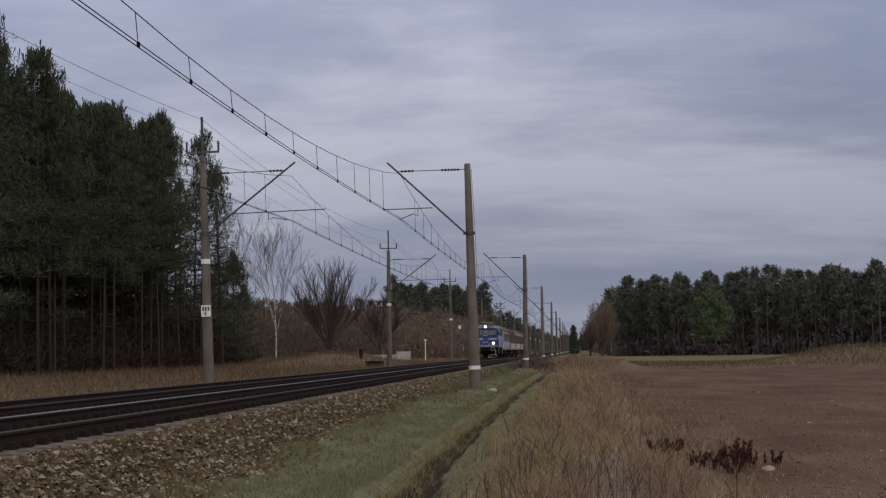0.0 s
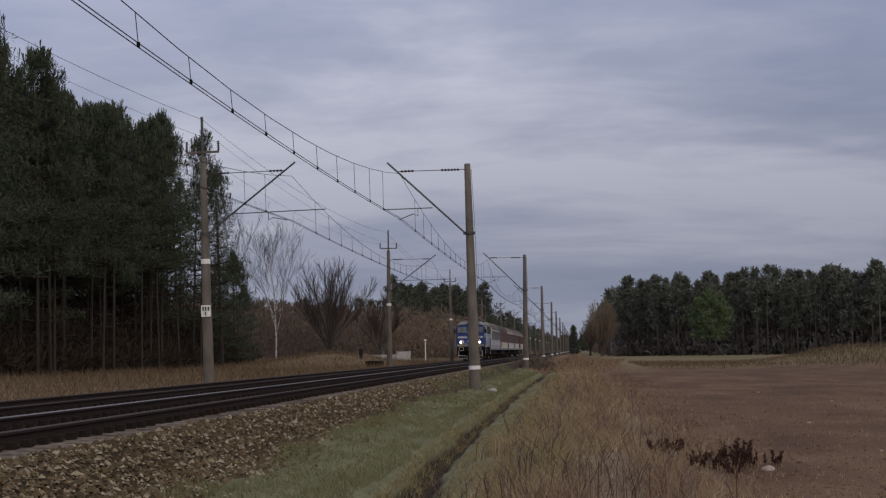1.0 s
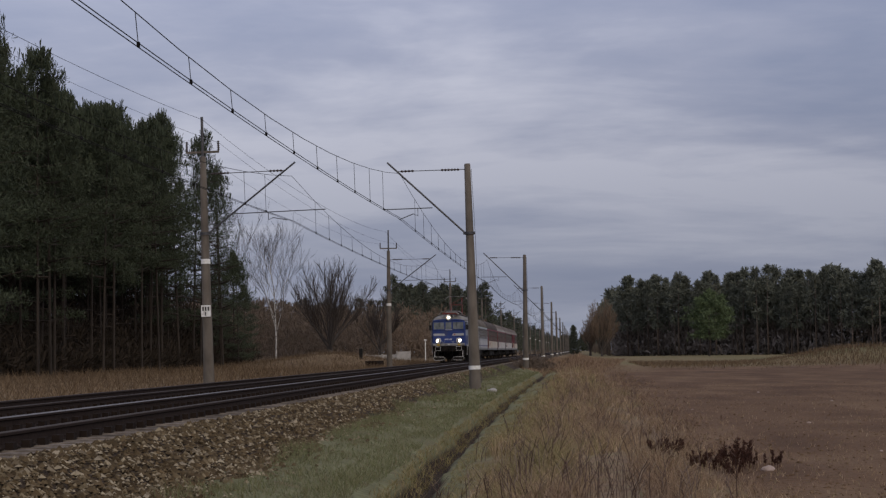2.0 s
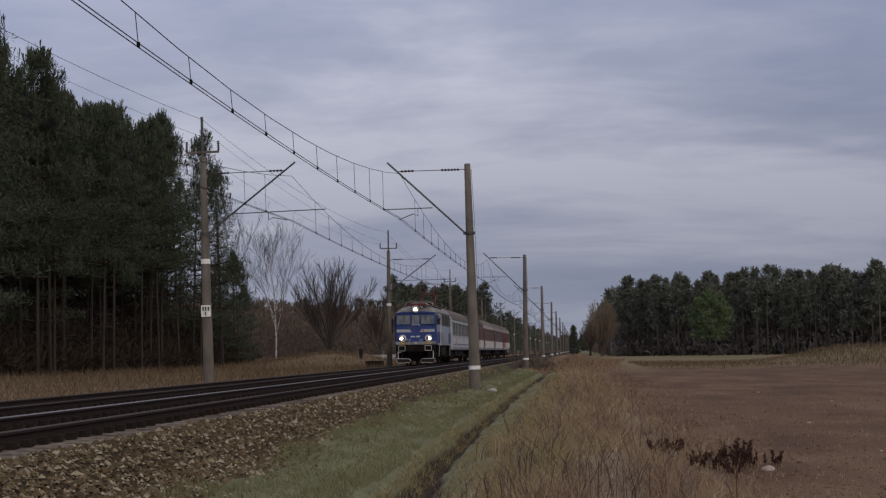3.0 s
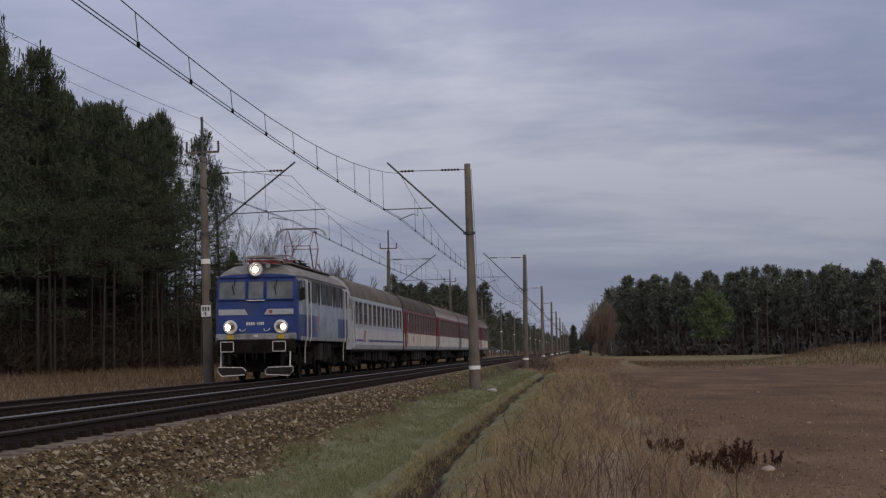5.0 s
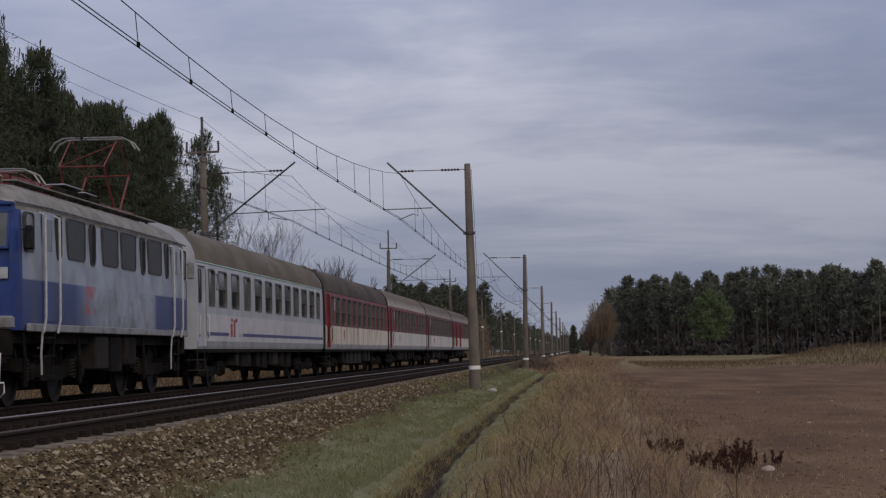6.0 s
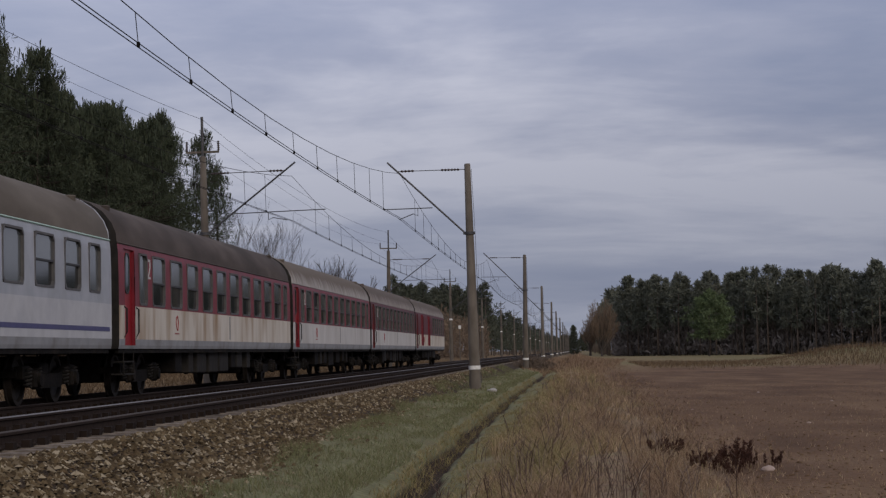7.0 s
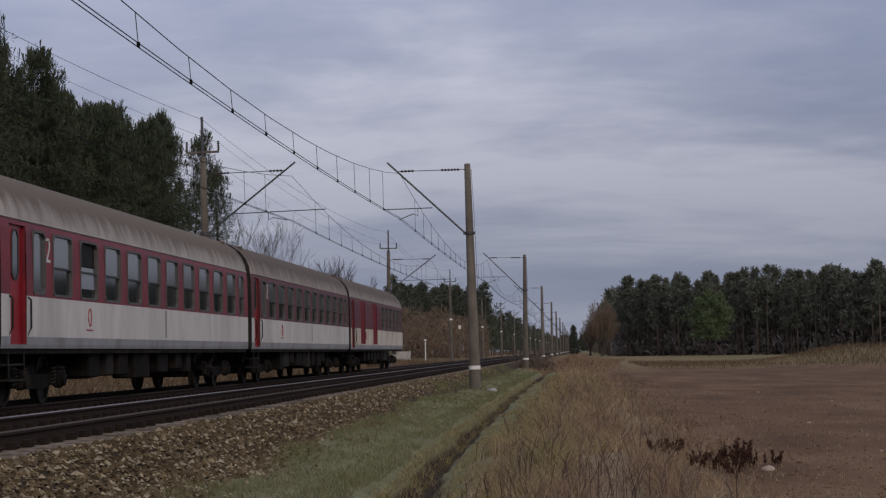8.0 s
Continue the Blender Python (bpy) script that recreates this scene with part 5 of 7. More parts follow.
            s.tube([(sx * 1.418, 6.1, 1.36), (sx * 1.418, 5.98, 1.50), (sx * 1.418, 6.02, 1.66), (sx * 1.418, 6.14, 1.70), (sx * 1.418, 6.22, 1.56), (sx * 1.418, 6.16, 1.36)], 0.017, 4)
            s.box(x0, x1, 5.85, 6.35, 1.27, 1.30)
            part("emblem", s, M_LOGORED, c, "small dark red emblem bars")
            s = Shape()
            s.box(x0, x1, 13.0, 13.14, 1.18, 1.80)
            part("cable_cover", s, M_CGREY, c)
        # class figure beside the first window
        if style != "van":
            x0, x1 = sorted((sx * (side_x(2.85) - 0.002), sx * (side_x(2.46) + 0.005)))
            yb = 3.06 if not white else 2.90
            s = Shape()
            s.box(x0, x1, yb, yb + 0.24, 2.84, 2.89)
            s.box(x0, x1, yb + 0.19, yb + 0.24, 2.68, 2.89)
            s.loft([[(x0, yb + 0.24, 2.70), (x0, yb + 0.17, 2.70), (x0, yb, 2.50), (x0, yb + 0.07, 2.50)], [(x1, yb + 0.24, 2.70), (x1, yb + 0.17, 2.70), (x1, yb, 2.50), (x1, yb + 0.07, 2.50)]])
            s.box(x0, x1, yb, yb + 0.26, 2.46, 2.51)
            part("class_figure", s, M_PAINTW if not white else M_STRIPE, c, "painted figure 2", smooth=False)
    # roof
    ring = [(1.385, 3.12), (1.36, 3.30), (1.27, 3.52), (1.08, 3.76), (0.80, 3.95), (0.42, 4.09), (0, 4.14)]
    full = ring + [(-x, z) for x, z in reversed(ring[:-1])]
    s = Shape()
    s.loft([[(x * 0.985, E0 + 0.02, z - 0.03) for x, z in full]] + [[(x, y, z) for x, z in full] for y in [E0 + 0.10] + list(np.linspace(2, 22.5, 12)) + [E1 - 0.10]] + [[(x * 0.985, E1 - 0.02, z - 0.03) for x, z in full]], closed=False, caps=False)
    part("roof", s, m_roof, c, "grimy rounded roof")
    for y in (1.4, 23.1):
        s = Shape()
        s.lathe([(0.12, 3.75), (0.12, 3.93), (0.13, 3.945), (0.11, 3.965), (0.05, 3.97)], "z", (0.85, y, 0), 12)
        part("roof_vent", s, m_roof, c)
    # ends
    for ye, d in ((E0, -1), (E1, 1)):
        s = Shape()
        pr = [(x, z) for x, z in SIDE] + ring[1:]
        fl = pr + [(-x, z) for x, z in reversed(pr[:-1])]
        s.loft([[(x, ye, z) for x, z in fl], [(x * 0.97, ye - d * 0.06, z) for x, z in fl]])
        part("end_wall", s, M_PGREY if white else M_BOXGREY, c, smooth=False)
        s = Shape()
        s.loft([[(-0.62, y, 1.15), (0.62, y, 1.15), (0.66, y, 3.1), (0.45, y, 3.35), (-0.45, y, 3.35), (-0.66, y, 3.1)] for y in (ye, ye + d * 0.28)])
        part("gangway", s, M_BLACK, c, "black rubber gangway")
    buffers(c, 0.0, 0.62)
    buffers(c, COACH_LEN, COACH_LEN - 0.62)
    s = Shape()
    s.box(-1.28, 1.28, 0.5, COACH_LEN - 0.5, 0.88, 1.0)
    s.box(-0.3, 0.3, 5, COACH_LEN - 5, 0.62, 0.88)
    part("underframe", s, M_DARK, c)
    r2 = random.Random(len(label))
    for sx in (-1, 1):
        y = 6.6
        while y < 17.4:
            ln = r2.uniform(0.5, 1.7)
            z0b = r2.uniform(0.26, 0.48)
            x0, x1 = sorted((sx * 1.26, sx * r2.uniform(0.55, 0.85)))
            s = Shape()
            s.box(x0, x1, y, min(y + ln, 17.8), z0b, 0.9, 0.03)
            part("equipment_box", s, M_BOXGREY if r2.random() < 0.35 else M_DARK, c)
            y += ln + r2.uniform(0.15, 0.9)
    bogie(c, 3.65, 2.5, 0.46, 1.06)
    bogie(c, COACH_LEN - 3.65, 2.5, 0.46, 1.06)
    if style == "van":
        for x in (-1.0, 1.0):
            s = Shape()
            s.lathe([(0.10, E1 - 0.05), (0.10, E1 + 0.05), (0.02, E1 + 0.06)], "y", (x, 0, 1.55), 14)
            part("tail_lamp", s, M_LENS, c)
    return c


CARS = []


def build_train():
    CARS.append((build_locomotive(), 0.0))
    off = LOCO_LEN
    for style, label in (("grey", "pale grey and white passenger coach with a blue stripe"), ("cream", "red passenger coach with rust-streaked cream lower panels"),
                         ("red", "bright red and white passenger coach with one window lowered"), ("dull", "dull red and white passenger coach with dusty windows"),
                         ("van", "dull red and white end coach with luggage doors")):
        CARS.append((build_coach("passenger_coach", label, style), off))
        off += COACH_LEN


build_train()


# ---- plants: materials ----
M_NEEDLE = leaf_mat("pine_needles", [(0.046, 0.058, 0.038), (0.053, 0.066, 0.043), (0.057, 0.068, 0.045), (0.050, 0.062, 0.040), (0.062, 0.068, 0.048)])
# far woods' needles, bark and scrub are paled: haze put into the colours
M_NEEDLEHAZE = leaf_mat("haze_paled_needles", [(0.0959, 0.106, 0.0847), (0.107, 0.117, 0.0915), (0.114, 0.119, 0.0959), (0.102, 0.11, 0.0869)])
M_BARKHAZE = mat("haze_paled_bark", (0.10, 0.082, 0.07), (0.16, 0.13, 0.11), scale=2, rough=0.95, stretch=(1, 1, 0.3), spec=0.05)
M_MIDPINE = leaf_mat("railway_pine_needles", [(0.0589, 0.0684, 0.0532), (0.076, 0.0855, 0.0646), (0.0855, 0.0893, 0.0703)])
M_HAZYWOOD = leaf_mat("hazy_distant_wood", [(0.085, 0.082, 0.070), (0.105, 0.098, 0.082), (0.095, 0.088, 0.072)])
M_UNDERHAZE = leaf_mat("haze_paled_scrub", [(0.169, 0.15, 0.137), (0.208, 0.182, 0.163), (0.189, 0.166, 0.15)])
M_YOUNG = leaf_mat("young_pine_needles", [(0.0841, 0.113, 0.058), (0.0986, 0.131, 0.0667), (0.0899, 0.119, 0.0609)])
M_BARK = mat("pine_bark", (0.0216, 0.0166, 0.0137), (0.0418, 0.0331, 0.0266), scale=5, rough=0.95, bump=0.6, bscale=14, stretch=(1, 1, 0.3), grime=(0.036, 0.0288, 0.0245), gscale=0.8, rnd=0.25)
M_BARKGREY = mat("bare_tree_bark", (0.042, 0.035, 0.031), (0.068, 0.058, 0.052), scale=6, rough=0.95, stretch=(1, 1, 0.4))
M_BIRCH = mat("birch_bark", (0.26, 0.245, 0.225), (0.40, 0.385, 0.36), scale=5, rough=0.8, grime=(0.05, 0.045, 0.04), gscale=3.5, gmin=0.52, gmax=0.62, stretch=(1, 1, 1.6))
M_TWIG = leaf_mat("bare_twigs", [(0.045, 0.037, 0.033), (0.062, 0.052, 0.047), (0.053, 0.044, 0.039)])
M_LARCH = leaf_mat("brown_winter_shrubs", [(0.135, 0.098, 0.072), (0.185, 0.138, 0.10), (0.155, 0.115, 0.085), (0.115, 0.09, 0.07)])
M_SCRUB = leaf_mat("dark_winter_scrub", [(0.090, 0.071, 0.056), (0.13, 0.10, 0.079), (0.105, 0.084, 0.065)])
M_UNDERSHADE = leaf_mat("shade_dark_twigs", [(0.026, 0.021, 0.017), (0.042, 0.033, 0.026), (0.034, 0.028, 0.021)])
M_WEEDFAR = leaf_mat("brown_weeds", [(0.159, 0.105, 0.0738), (0.22, 0.151, 0.102), (0.281, 0.2, 0.134), (0.116, 0.0766, 0.0585), (0.195, 0.142, 0.089)])
M_DRY = leaf_mat("dry_grass", [(0.218, 0.146, 0.0967), (0.321, 0.231, 0.146), (0.504, 0.389, 0.254), (0.149, 0.0923, 0.067), (0.27, 0.192, 0.119), (0.23, 0.2, 0.0967), (0.184, 0.118, 0.0821), (0.379, 0.276, 0.173), (0.201, 0.153, 0.106)])
M_SEDGE = leaf_mat("olive_grass", [(0.175, 0.165, 0.0727), (0.229, 0.198, 0.0949), (0.282, 0.228, 0.123), (0.191, 0.144, 0.081), (0.153, 0.154, 0.0698)])
M_GOLD = leaf_mat("golden_dead_grass", [(0.09, 0.0612, 0.0396), (0.131, 0.0918, 0.0576), (0.189, 0.14, 0.0882), (0.0765, 0.0513, 0.0342), (0.108, 0.0792, 0.0504)])
M_GREEN = leaf_mat("verge_grass", [(0.105, 0.112, 0.056), (0.14, 0.150, 0.074), (0.17, 0.172, 0.092), (0.12, 0.128, 0.062), (0.185, 0.155, 0.098), (0.13, 0.142, 0.068)])
M_DOCK = leaf_mat("dead_dock_seed", [(0.050, 0.026, 0.020), (0.075, 0.038, 0.028), (0.06, 0.032, 0.025)])
M_STALK = leaf_mat("dry_stalks", [(0.075, 0.050, 0.043), (0.12, 0.085, 0.070), (0.095, 0.067, 0.058), (0.30, 0.24, 0.19), (0.065, 0.042, 0.037), (0.16, 0.12, 0.098)])
M_CLOD = leaf_mat("soil_clods", [(0.096, 0.059, 0.035), (0.128, 0.081, 0.050), (0.185, 0.126, 0.080), (0.115, 0.074, 0.044)], rough=0.98)
M_PEBBLE = mat("field_stone_pale", (0.26, 0.20, 0.165), (0.36, 0.28, 0.24), scale=7, rough=0.9, bump=0.3)
M_PANELC = mat("concrete_panel", (0.28, 0.27, 0.26), (0.38, 0.37, 0.35), scale=3, rough=0.9, grime=(0.2, 0.18, 0.16), gscale=1.3)


# ---- plants: makers ----
def blades(x, y, z, h, w, lean, seed, segs=2):
    """Many bent blades; arrays of the same length. Returns vertices and quad faces."""
    g = np.random.default_rng(seed)
    n = len(x)
    az, fx = g.uniform(0, 2 * np.pi, n), g.uniform(0, 2 * np.pi, n)
    d = np.stack([np.cos(az), np.sin(az)], -1)
    side = np.stack([np.cos(fx), np.sin(fx)], -1)
    ln = lean * g.uniform(0.2, 1.0, n)
    V = np.zeros((n, 2 * (segs + 1), 3))
    for k in range(segs + 1):
        u = k / segs
        cx = x + d[:, 0] * ln * h * u * u
        cy = y + d[:, 1] * ln * h * u * u
        cz = z + h * u * (1 - 0.25 * ln * u)
        ww = w * (1 - 0.85 * u) / 2
        V[:, 2 * k] = np.stack([cx - side[:, 0] * ww, cy - side[:, 1] * ww, cz], -1)
        V[:, 2 * k + 1] = np.stack([cx + side[:, 0] * ww, cy + side[:, 1] * ww, cz], -1)
    F = np.array([[2 * k, 2 * k + 1, 2 * k + 3, 2 * k + 2] for k in range(segs)])
    F = F[None] + (2 * (segs + 1)) * np.arange(n)[:, None, None]
    return V.reshape(-1, 3), F.reshape(-1, 4)


def tufts(c, size, k, seed, up=0.5, wide=0.22):
    """Spiky clumps round the points c: k narrow triangles each, one island a clump by a shared root."""
    g = np.random.default_rng(seed)
    n = len(c)
    d = g.normal(size=(n, k, 3))
    d[:, :, 2] += up
    d /= np.linalg.norm(d, axis=2, keepdims=True)
    t = np.cross(d, g.normal(size=(n, k, 3)))
    t /= np.linalg.norm(t, axis=2, keepdims=True) + 1e-9
    L = size[:, None, None] * g.uniform(0.6, 1.15, (n, k, 1))
    V = np.zeros((n, 1 + 2 * k, 3))
    V[:, 0] = c
    mid = c[:, None] + d * L
    V[:, 1::2] = mid - t * L * wide
    V[:, 2::2] = mid + t * L * wide + d * L * 0.25
    F = np.stack([np.zeros(k, int), 1 + 2 * np.arange(k), 2 + 2 * np.arange(k)], -1)
    F = F[None] + (1 + 2 * k) * np.arange(n)[:, None, None]
    return V.reshape(-1, 3), F.reshape(-1, 3)


def pine_arrays(seed, H, start, spread, whorls, per, tuft_n, tuft_size, k, wide=0.2, taper=0.62):
    """Branch tips of a pine: returns needle clumps and the list of limbs."""
    g = np.random.default_rng(seed)
    pts, size, limbs = [], [], []
    bx, by = g.uniform(-0.35, 0.35, 2)
    for i in range(whorls):
        u = (i + g.uniform(-0.3, 0.3)) / (whorls - 1)
        z = H * (start + (1 - start) * min(max(u, 0), 1) ** 0.92)
        uc = min(max(u, 0.0), 1.0)
        reach = spread * min(1.0, 0.55 + 1.4 * uc) * (1 - uc) ** taper + 0.30
        a0 = g.uniform(0, 6.28)
        for j in range(per):
            if g.random() < 0.16:
                continue
            a = a0 + j * 6.283 / per + g.uniform(-0.35, 0.35)
            ln = reach * g.uniform(0.55, 1.2)
            rise = ln * g.uniform(-0.05, 0.45) * (0.5 + u)
            px, py = bx * u, by * u
            limbs.append(((px, py, z - 0.1), (px + math.cos(a) * ln * 0.85, py + math.sin(a) * ln * 0.85, z + rise * 0.8), 0.05 * (1.3 - u)))
            m = max(2, int(tuft_n * g.uniform(0.7, 1.3)))
            for q in range(m):
                r = ln * (0.38 + 0.66 * math.sqrt(g.random()))
                off = g.normal(0, 0.17 * ln * 0.55 + 0.12, 2)
                pts.append((px + math.cos(a) * r + off[0], py + math.sin(a) * r + off[1], z + rise * r / ln + g.normal(0.05, 0.15)))
                size.append(tuft_size * g.uniform(0.7, 1.3))
    for q in range(int(tuft_n * 1.6)):
        pts.append((bx + g.normal(0, 0.22), by + g.normal(0, 0.22), H - 0.2 + g.uniform(-0.7, 0.4)))
        size.append(tuft_size * 0.9)
    V, F = tufts(np.array(pts), np.array(size), k, seed + 1, up=0.75, wide=wide)
    # upright shoots at the tips
    P = np.array(pts)
    P = P[(P[:, 2] > H * 0.7) & (g.random(len(P)) < np.interp(P[:, 2], [H * 0.7, H * 0.9], [0.05, 0.4]))]
    P = P + np.array([0, 0, 0.12])
    Vc, Fc = tufts(P, max(0.34, min(tuft_size, 0.45)) * g.uniform(1.0, 1.9, len(P)), 3, seed + 2, up=5.0, wide=0.075)
    V, F = np.concatenate([V, Vc]), np.concatenate([F, Fc + len(V)])
    return V, F, limbs, (bx, by)


def pine_trunk(seed, H, r, bend, limbs, keep):
    g = random.Random(seed)
    s = Shape()
    s.tube([(0, 0, -0.4), (bend[0] * 0.1, bend[1] * 0.1, H * 0.12), (bend[0] * 0.4, bend[1] * 0.4, H * 0.45), (bend[0] * 0.75, bend[1] * 0.75, H * 0.75), (bend[0], bend[1], H * 0.98)], [r * 1.25, r, r * 0.8, r * 0.5, r * 0.12], 8)
    for a, b2, q in limbs:
        if g.random() < keep:
            s.tube([a, ((a[0] + b2[0]) / 2, (a[1] + b2[1]) / 2, (a[2] * 0.55 + b2[2] * 0.45)), b2], [q, q * 0.7, q * 0.3], 4)
    for i in range(7):  # dead snags on the bare stem
        z, a = H * g.uniform(0.12, 0.5), g.uniform(0, 6.28)
        ln = g.uniform(0.4, 1.3)
        s.tube([(0, 0, z), (math.cos(a) * ln, math.sin(a) * ln, z + g.uniform(-0.15, 0.2))], [0.03, 0.012], 3)
    return s


def build_left_wood():
    kinds = []
    for i, (H, st, sp) in enumerate(((17.6, 0.38, 3.3), (18.6, 0.42, 3.5), (16.6, 0.34, 3.3), (17.2, 0.44, 3.1), (15.2, 0.20, 3.3))):
        V, F, limbs, bend = pine_arrays(100 + i, H, st, sp, 14, 6, 30, 0.26, 5, 0.095, 0.70)
        crown = bulk("pine_crown", V, F, M_NEEDLE)
        Vs, Fs, limbs3, b3 = pine_arrays(150 + i, H, 0.22, sp * 0.85, 13, 5, 12, 0.27, 7, 0.075)
        sparse = bulk("sparse_pine_crown", Vs, Fs, M_NEEDLE)
        strunk = pine_trunk(i + 90, H, 0.09, b3, limbs3, 1.0).mesh("sparse_pine_trunk", M_BARK, True)
        trunk = pine_trunk(i, H, 0.088, bend, limbs, 0.6).mesh("pine_trunk", M_BARK, True)
        Vl, Fl, limbs2, b2 = pine_arrays(200 + i, H, st + 0.02, sp, 11, 5, 8, 0.60, 4, 0.17, 0.8)
        kinds.append((crown, trunk, bulk("inner_pine_crown", Vl, Fl, M_NEEDLE), pine_trunk(i + 50, H, 0.11, b2, limbs2, 0.0).mesh("inner_pine_trunk", M_BARK, True), sparse, strunk))
    g = random.Random(5)
    spots = []
    y = 76.0
    while y < 163:
        spots.append((-30.2 + g.uniform(-1.3, 1.0), y, True))
        y += g.uniform(2.1, 3.6)
    x = -33.0
    while x > -66:
        y = 80.0
        while y < 165 + (-30 - x) * 0.5:
            if y / -x > 2.75:
                spots.append((x + g.uniform(-1.3, 1.3), y + g.uniform(-1.3, 1.3), x > -33.5))
            y += g.uniform(2.8, 4.2)
        x -= 3.1
    spots += [(-29.3, 167, "low"), (-30.4, 171, "low"), (-31.6, 165, "low"), (-32.6, 175, "low"), (-31.0, 180, "low")]
    for x, y, edge in spots:
        k = 4 if (edge and y > 161) or (edge and g.random() < 0.10) else g.randrange(4)
        sc = g.uniform(0.90, 1.02)
        if x > -32.2:
            sc = np.interp(y, [98, 103, 108, 112, 117, 124, 131, 137, 144, 151, 158, 166], [19.6, 18.6, 16.6, 17.0, 16.4, 17.5, 17.6, 17.0, 18.6, 18.6, 17.0, 15.0]) * g.uniform(0.93, 1.0) / (17.6, 18.6, 16.6, 17.2, 15.2)[k]
        elif y > 155:
            sc *= 0.85
        crown, trunk, crown2, trunk2, sparse, strunk = kinds[k]
        if edge == "low":
            t = thing("pine_tree", "young bushy pine with branches to the ground at the wood's end", "pine tree", "pines of the wood", m=pose(x, y, ground_z(x, y) - 1.4, 0, 0, g.uniform(0, 360)) @ Matrix.Scale(g.uniform(0.52, 0.72), 4))
            part("trunk", kinds[4][1], None, t)
            part("crown", kinds[4][0], None, t)
            continue
        if edge and y > 146:
            crown, trunk = sparse, strunk
        t = thing("pine_tree", "tall dark green Scots pine with a bare lower trunk" if edge else "tall dark Scots pine inside the wood", "pine tree", "pines of the wood", m=pose(x, y, ground_z(x, y), g.uniform(-1.5, 1.5), g.uniform(-1.5, 1.5), g.uniform(0, 360)) @ Matrix.Scale(sc, 4))
        part("trunk", trunk if edge else trunk2, None, t)
        part("crown", crown if edge else crown2, None, t)
    # scrub and twigs under the pines, with the wood's shade in their colour
    gg = np.random.default_rng(11)
    n = 20000
    yy = gg.uniform(85, 185, n)
    xx = -30.5 - gg.random(n) ** 1.3 * 26
    ok = yy / -xx > 2.8
    xx, yy = xx[ok], yy[ok]
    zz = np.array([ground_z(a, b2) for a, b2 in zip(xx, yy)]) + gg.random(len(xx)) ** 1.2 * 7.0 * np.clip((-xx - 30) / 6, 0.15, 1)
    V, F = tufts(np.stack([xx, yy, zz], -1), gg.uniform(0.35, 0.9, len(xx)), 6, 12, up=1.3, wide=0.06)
    tagged(new("undergrowth", bulk("undergrowth", V, F, M_UNDERSHADE)), "dark twiggy undergrowth beneath the pines, coloured for the wood's shade", "undergrowth", kind="stuff")


def far_wood(name, label, spots, m_leaf, seed, H0, H1, tuft=0.68, count=16, k=5, whorls=11, start=0.36, taper=0.72):
    """Many pines in one mesh, for woods too far to count."""
    base = []
    for i in range(6):
        V, F, limbs, bend = pine_arrays(seed + i, 16.0, start + 0.04 * (i % 3), 3.0, whorls, 4, count * 0.55, tuft, k, 0.14, taper)
        s = Shape()
        s.tube([(0, 0, -0.5), (0, 0, 8), (bend[0], bend[1], 15.4)], [0.20, 0.15, 0.03], 5)
        tv, tf = [], []
        for f in s.f:
            for q in range(1, len(f) - 1):
                tf.append((f[0], f[q], f[q + 1]))
        base.append((V, F, np.array(s.v), np.array(tf)))
    g = np.random.default_rng(seed)
    AV, AF, AM, o = [], [], [], 0
    for x, y in spots:
        V, F, TV, TF = base[g.integers(6)]
        sc = g.uniform(H0, H1) / 16.0
        a = g.uniform(0, 6.28)
        R = np.array([[math.cos(a), -math.sin(a), 0], [math.sin(a), math.cos(a), 0], [0, 0, 1]]) * sc
        off = np.array([x, y, ground_z(x, y)])
        for v, f, mi in ((V, F, 0), (TV, TF, 1)):
            AV.append(v @ R.T + off)
            AF.append(f + o)
            AM.append(np.full(len(f), mi))
            o += len(v)
    me = bulk(name, np.concatenate(AV), np.concatenate(AF), [m_leaf, M_BARKHAZE], np.concatenate(AM))
    return tagged(new(name, me), label, "wood", kind="stuff")


def scrub_mass(name, label, pts, size, k, material, seed, up=1.6, wide=0.035):
    V, F = tufts(pts, size, k, seed, up=up, wide=wide)
    return tagged(new(name, bulk(name, V, F, material)), label, "shrubs", kind="stuff")


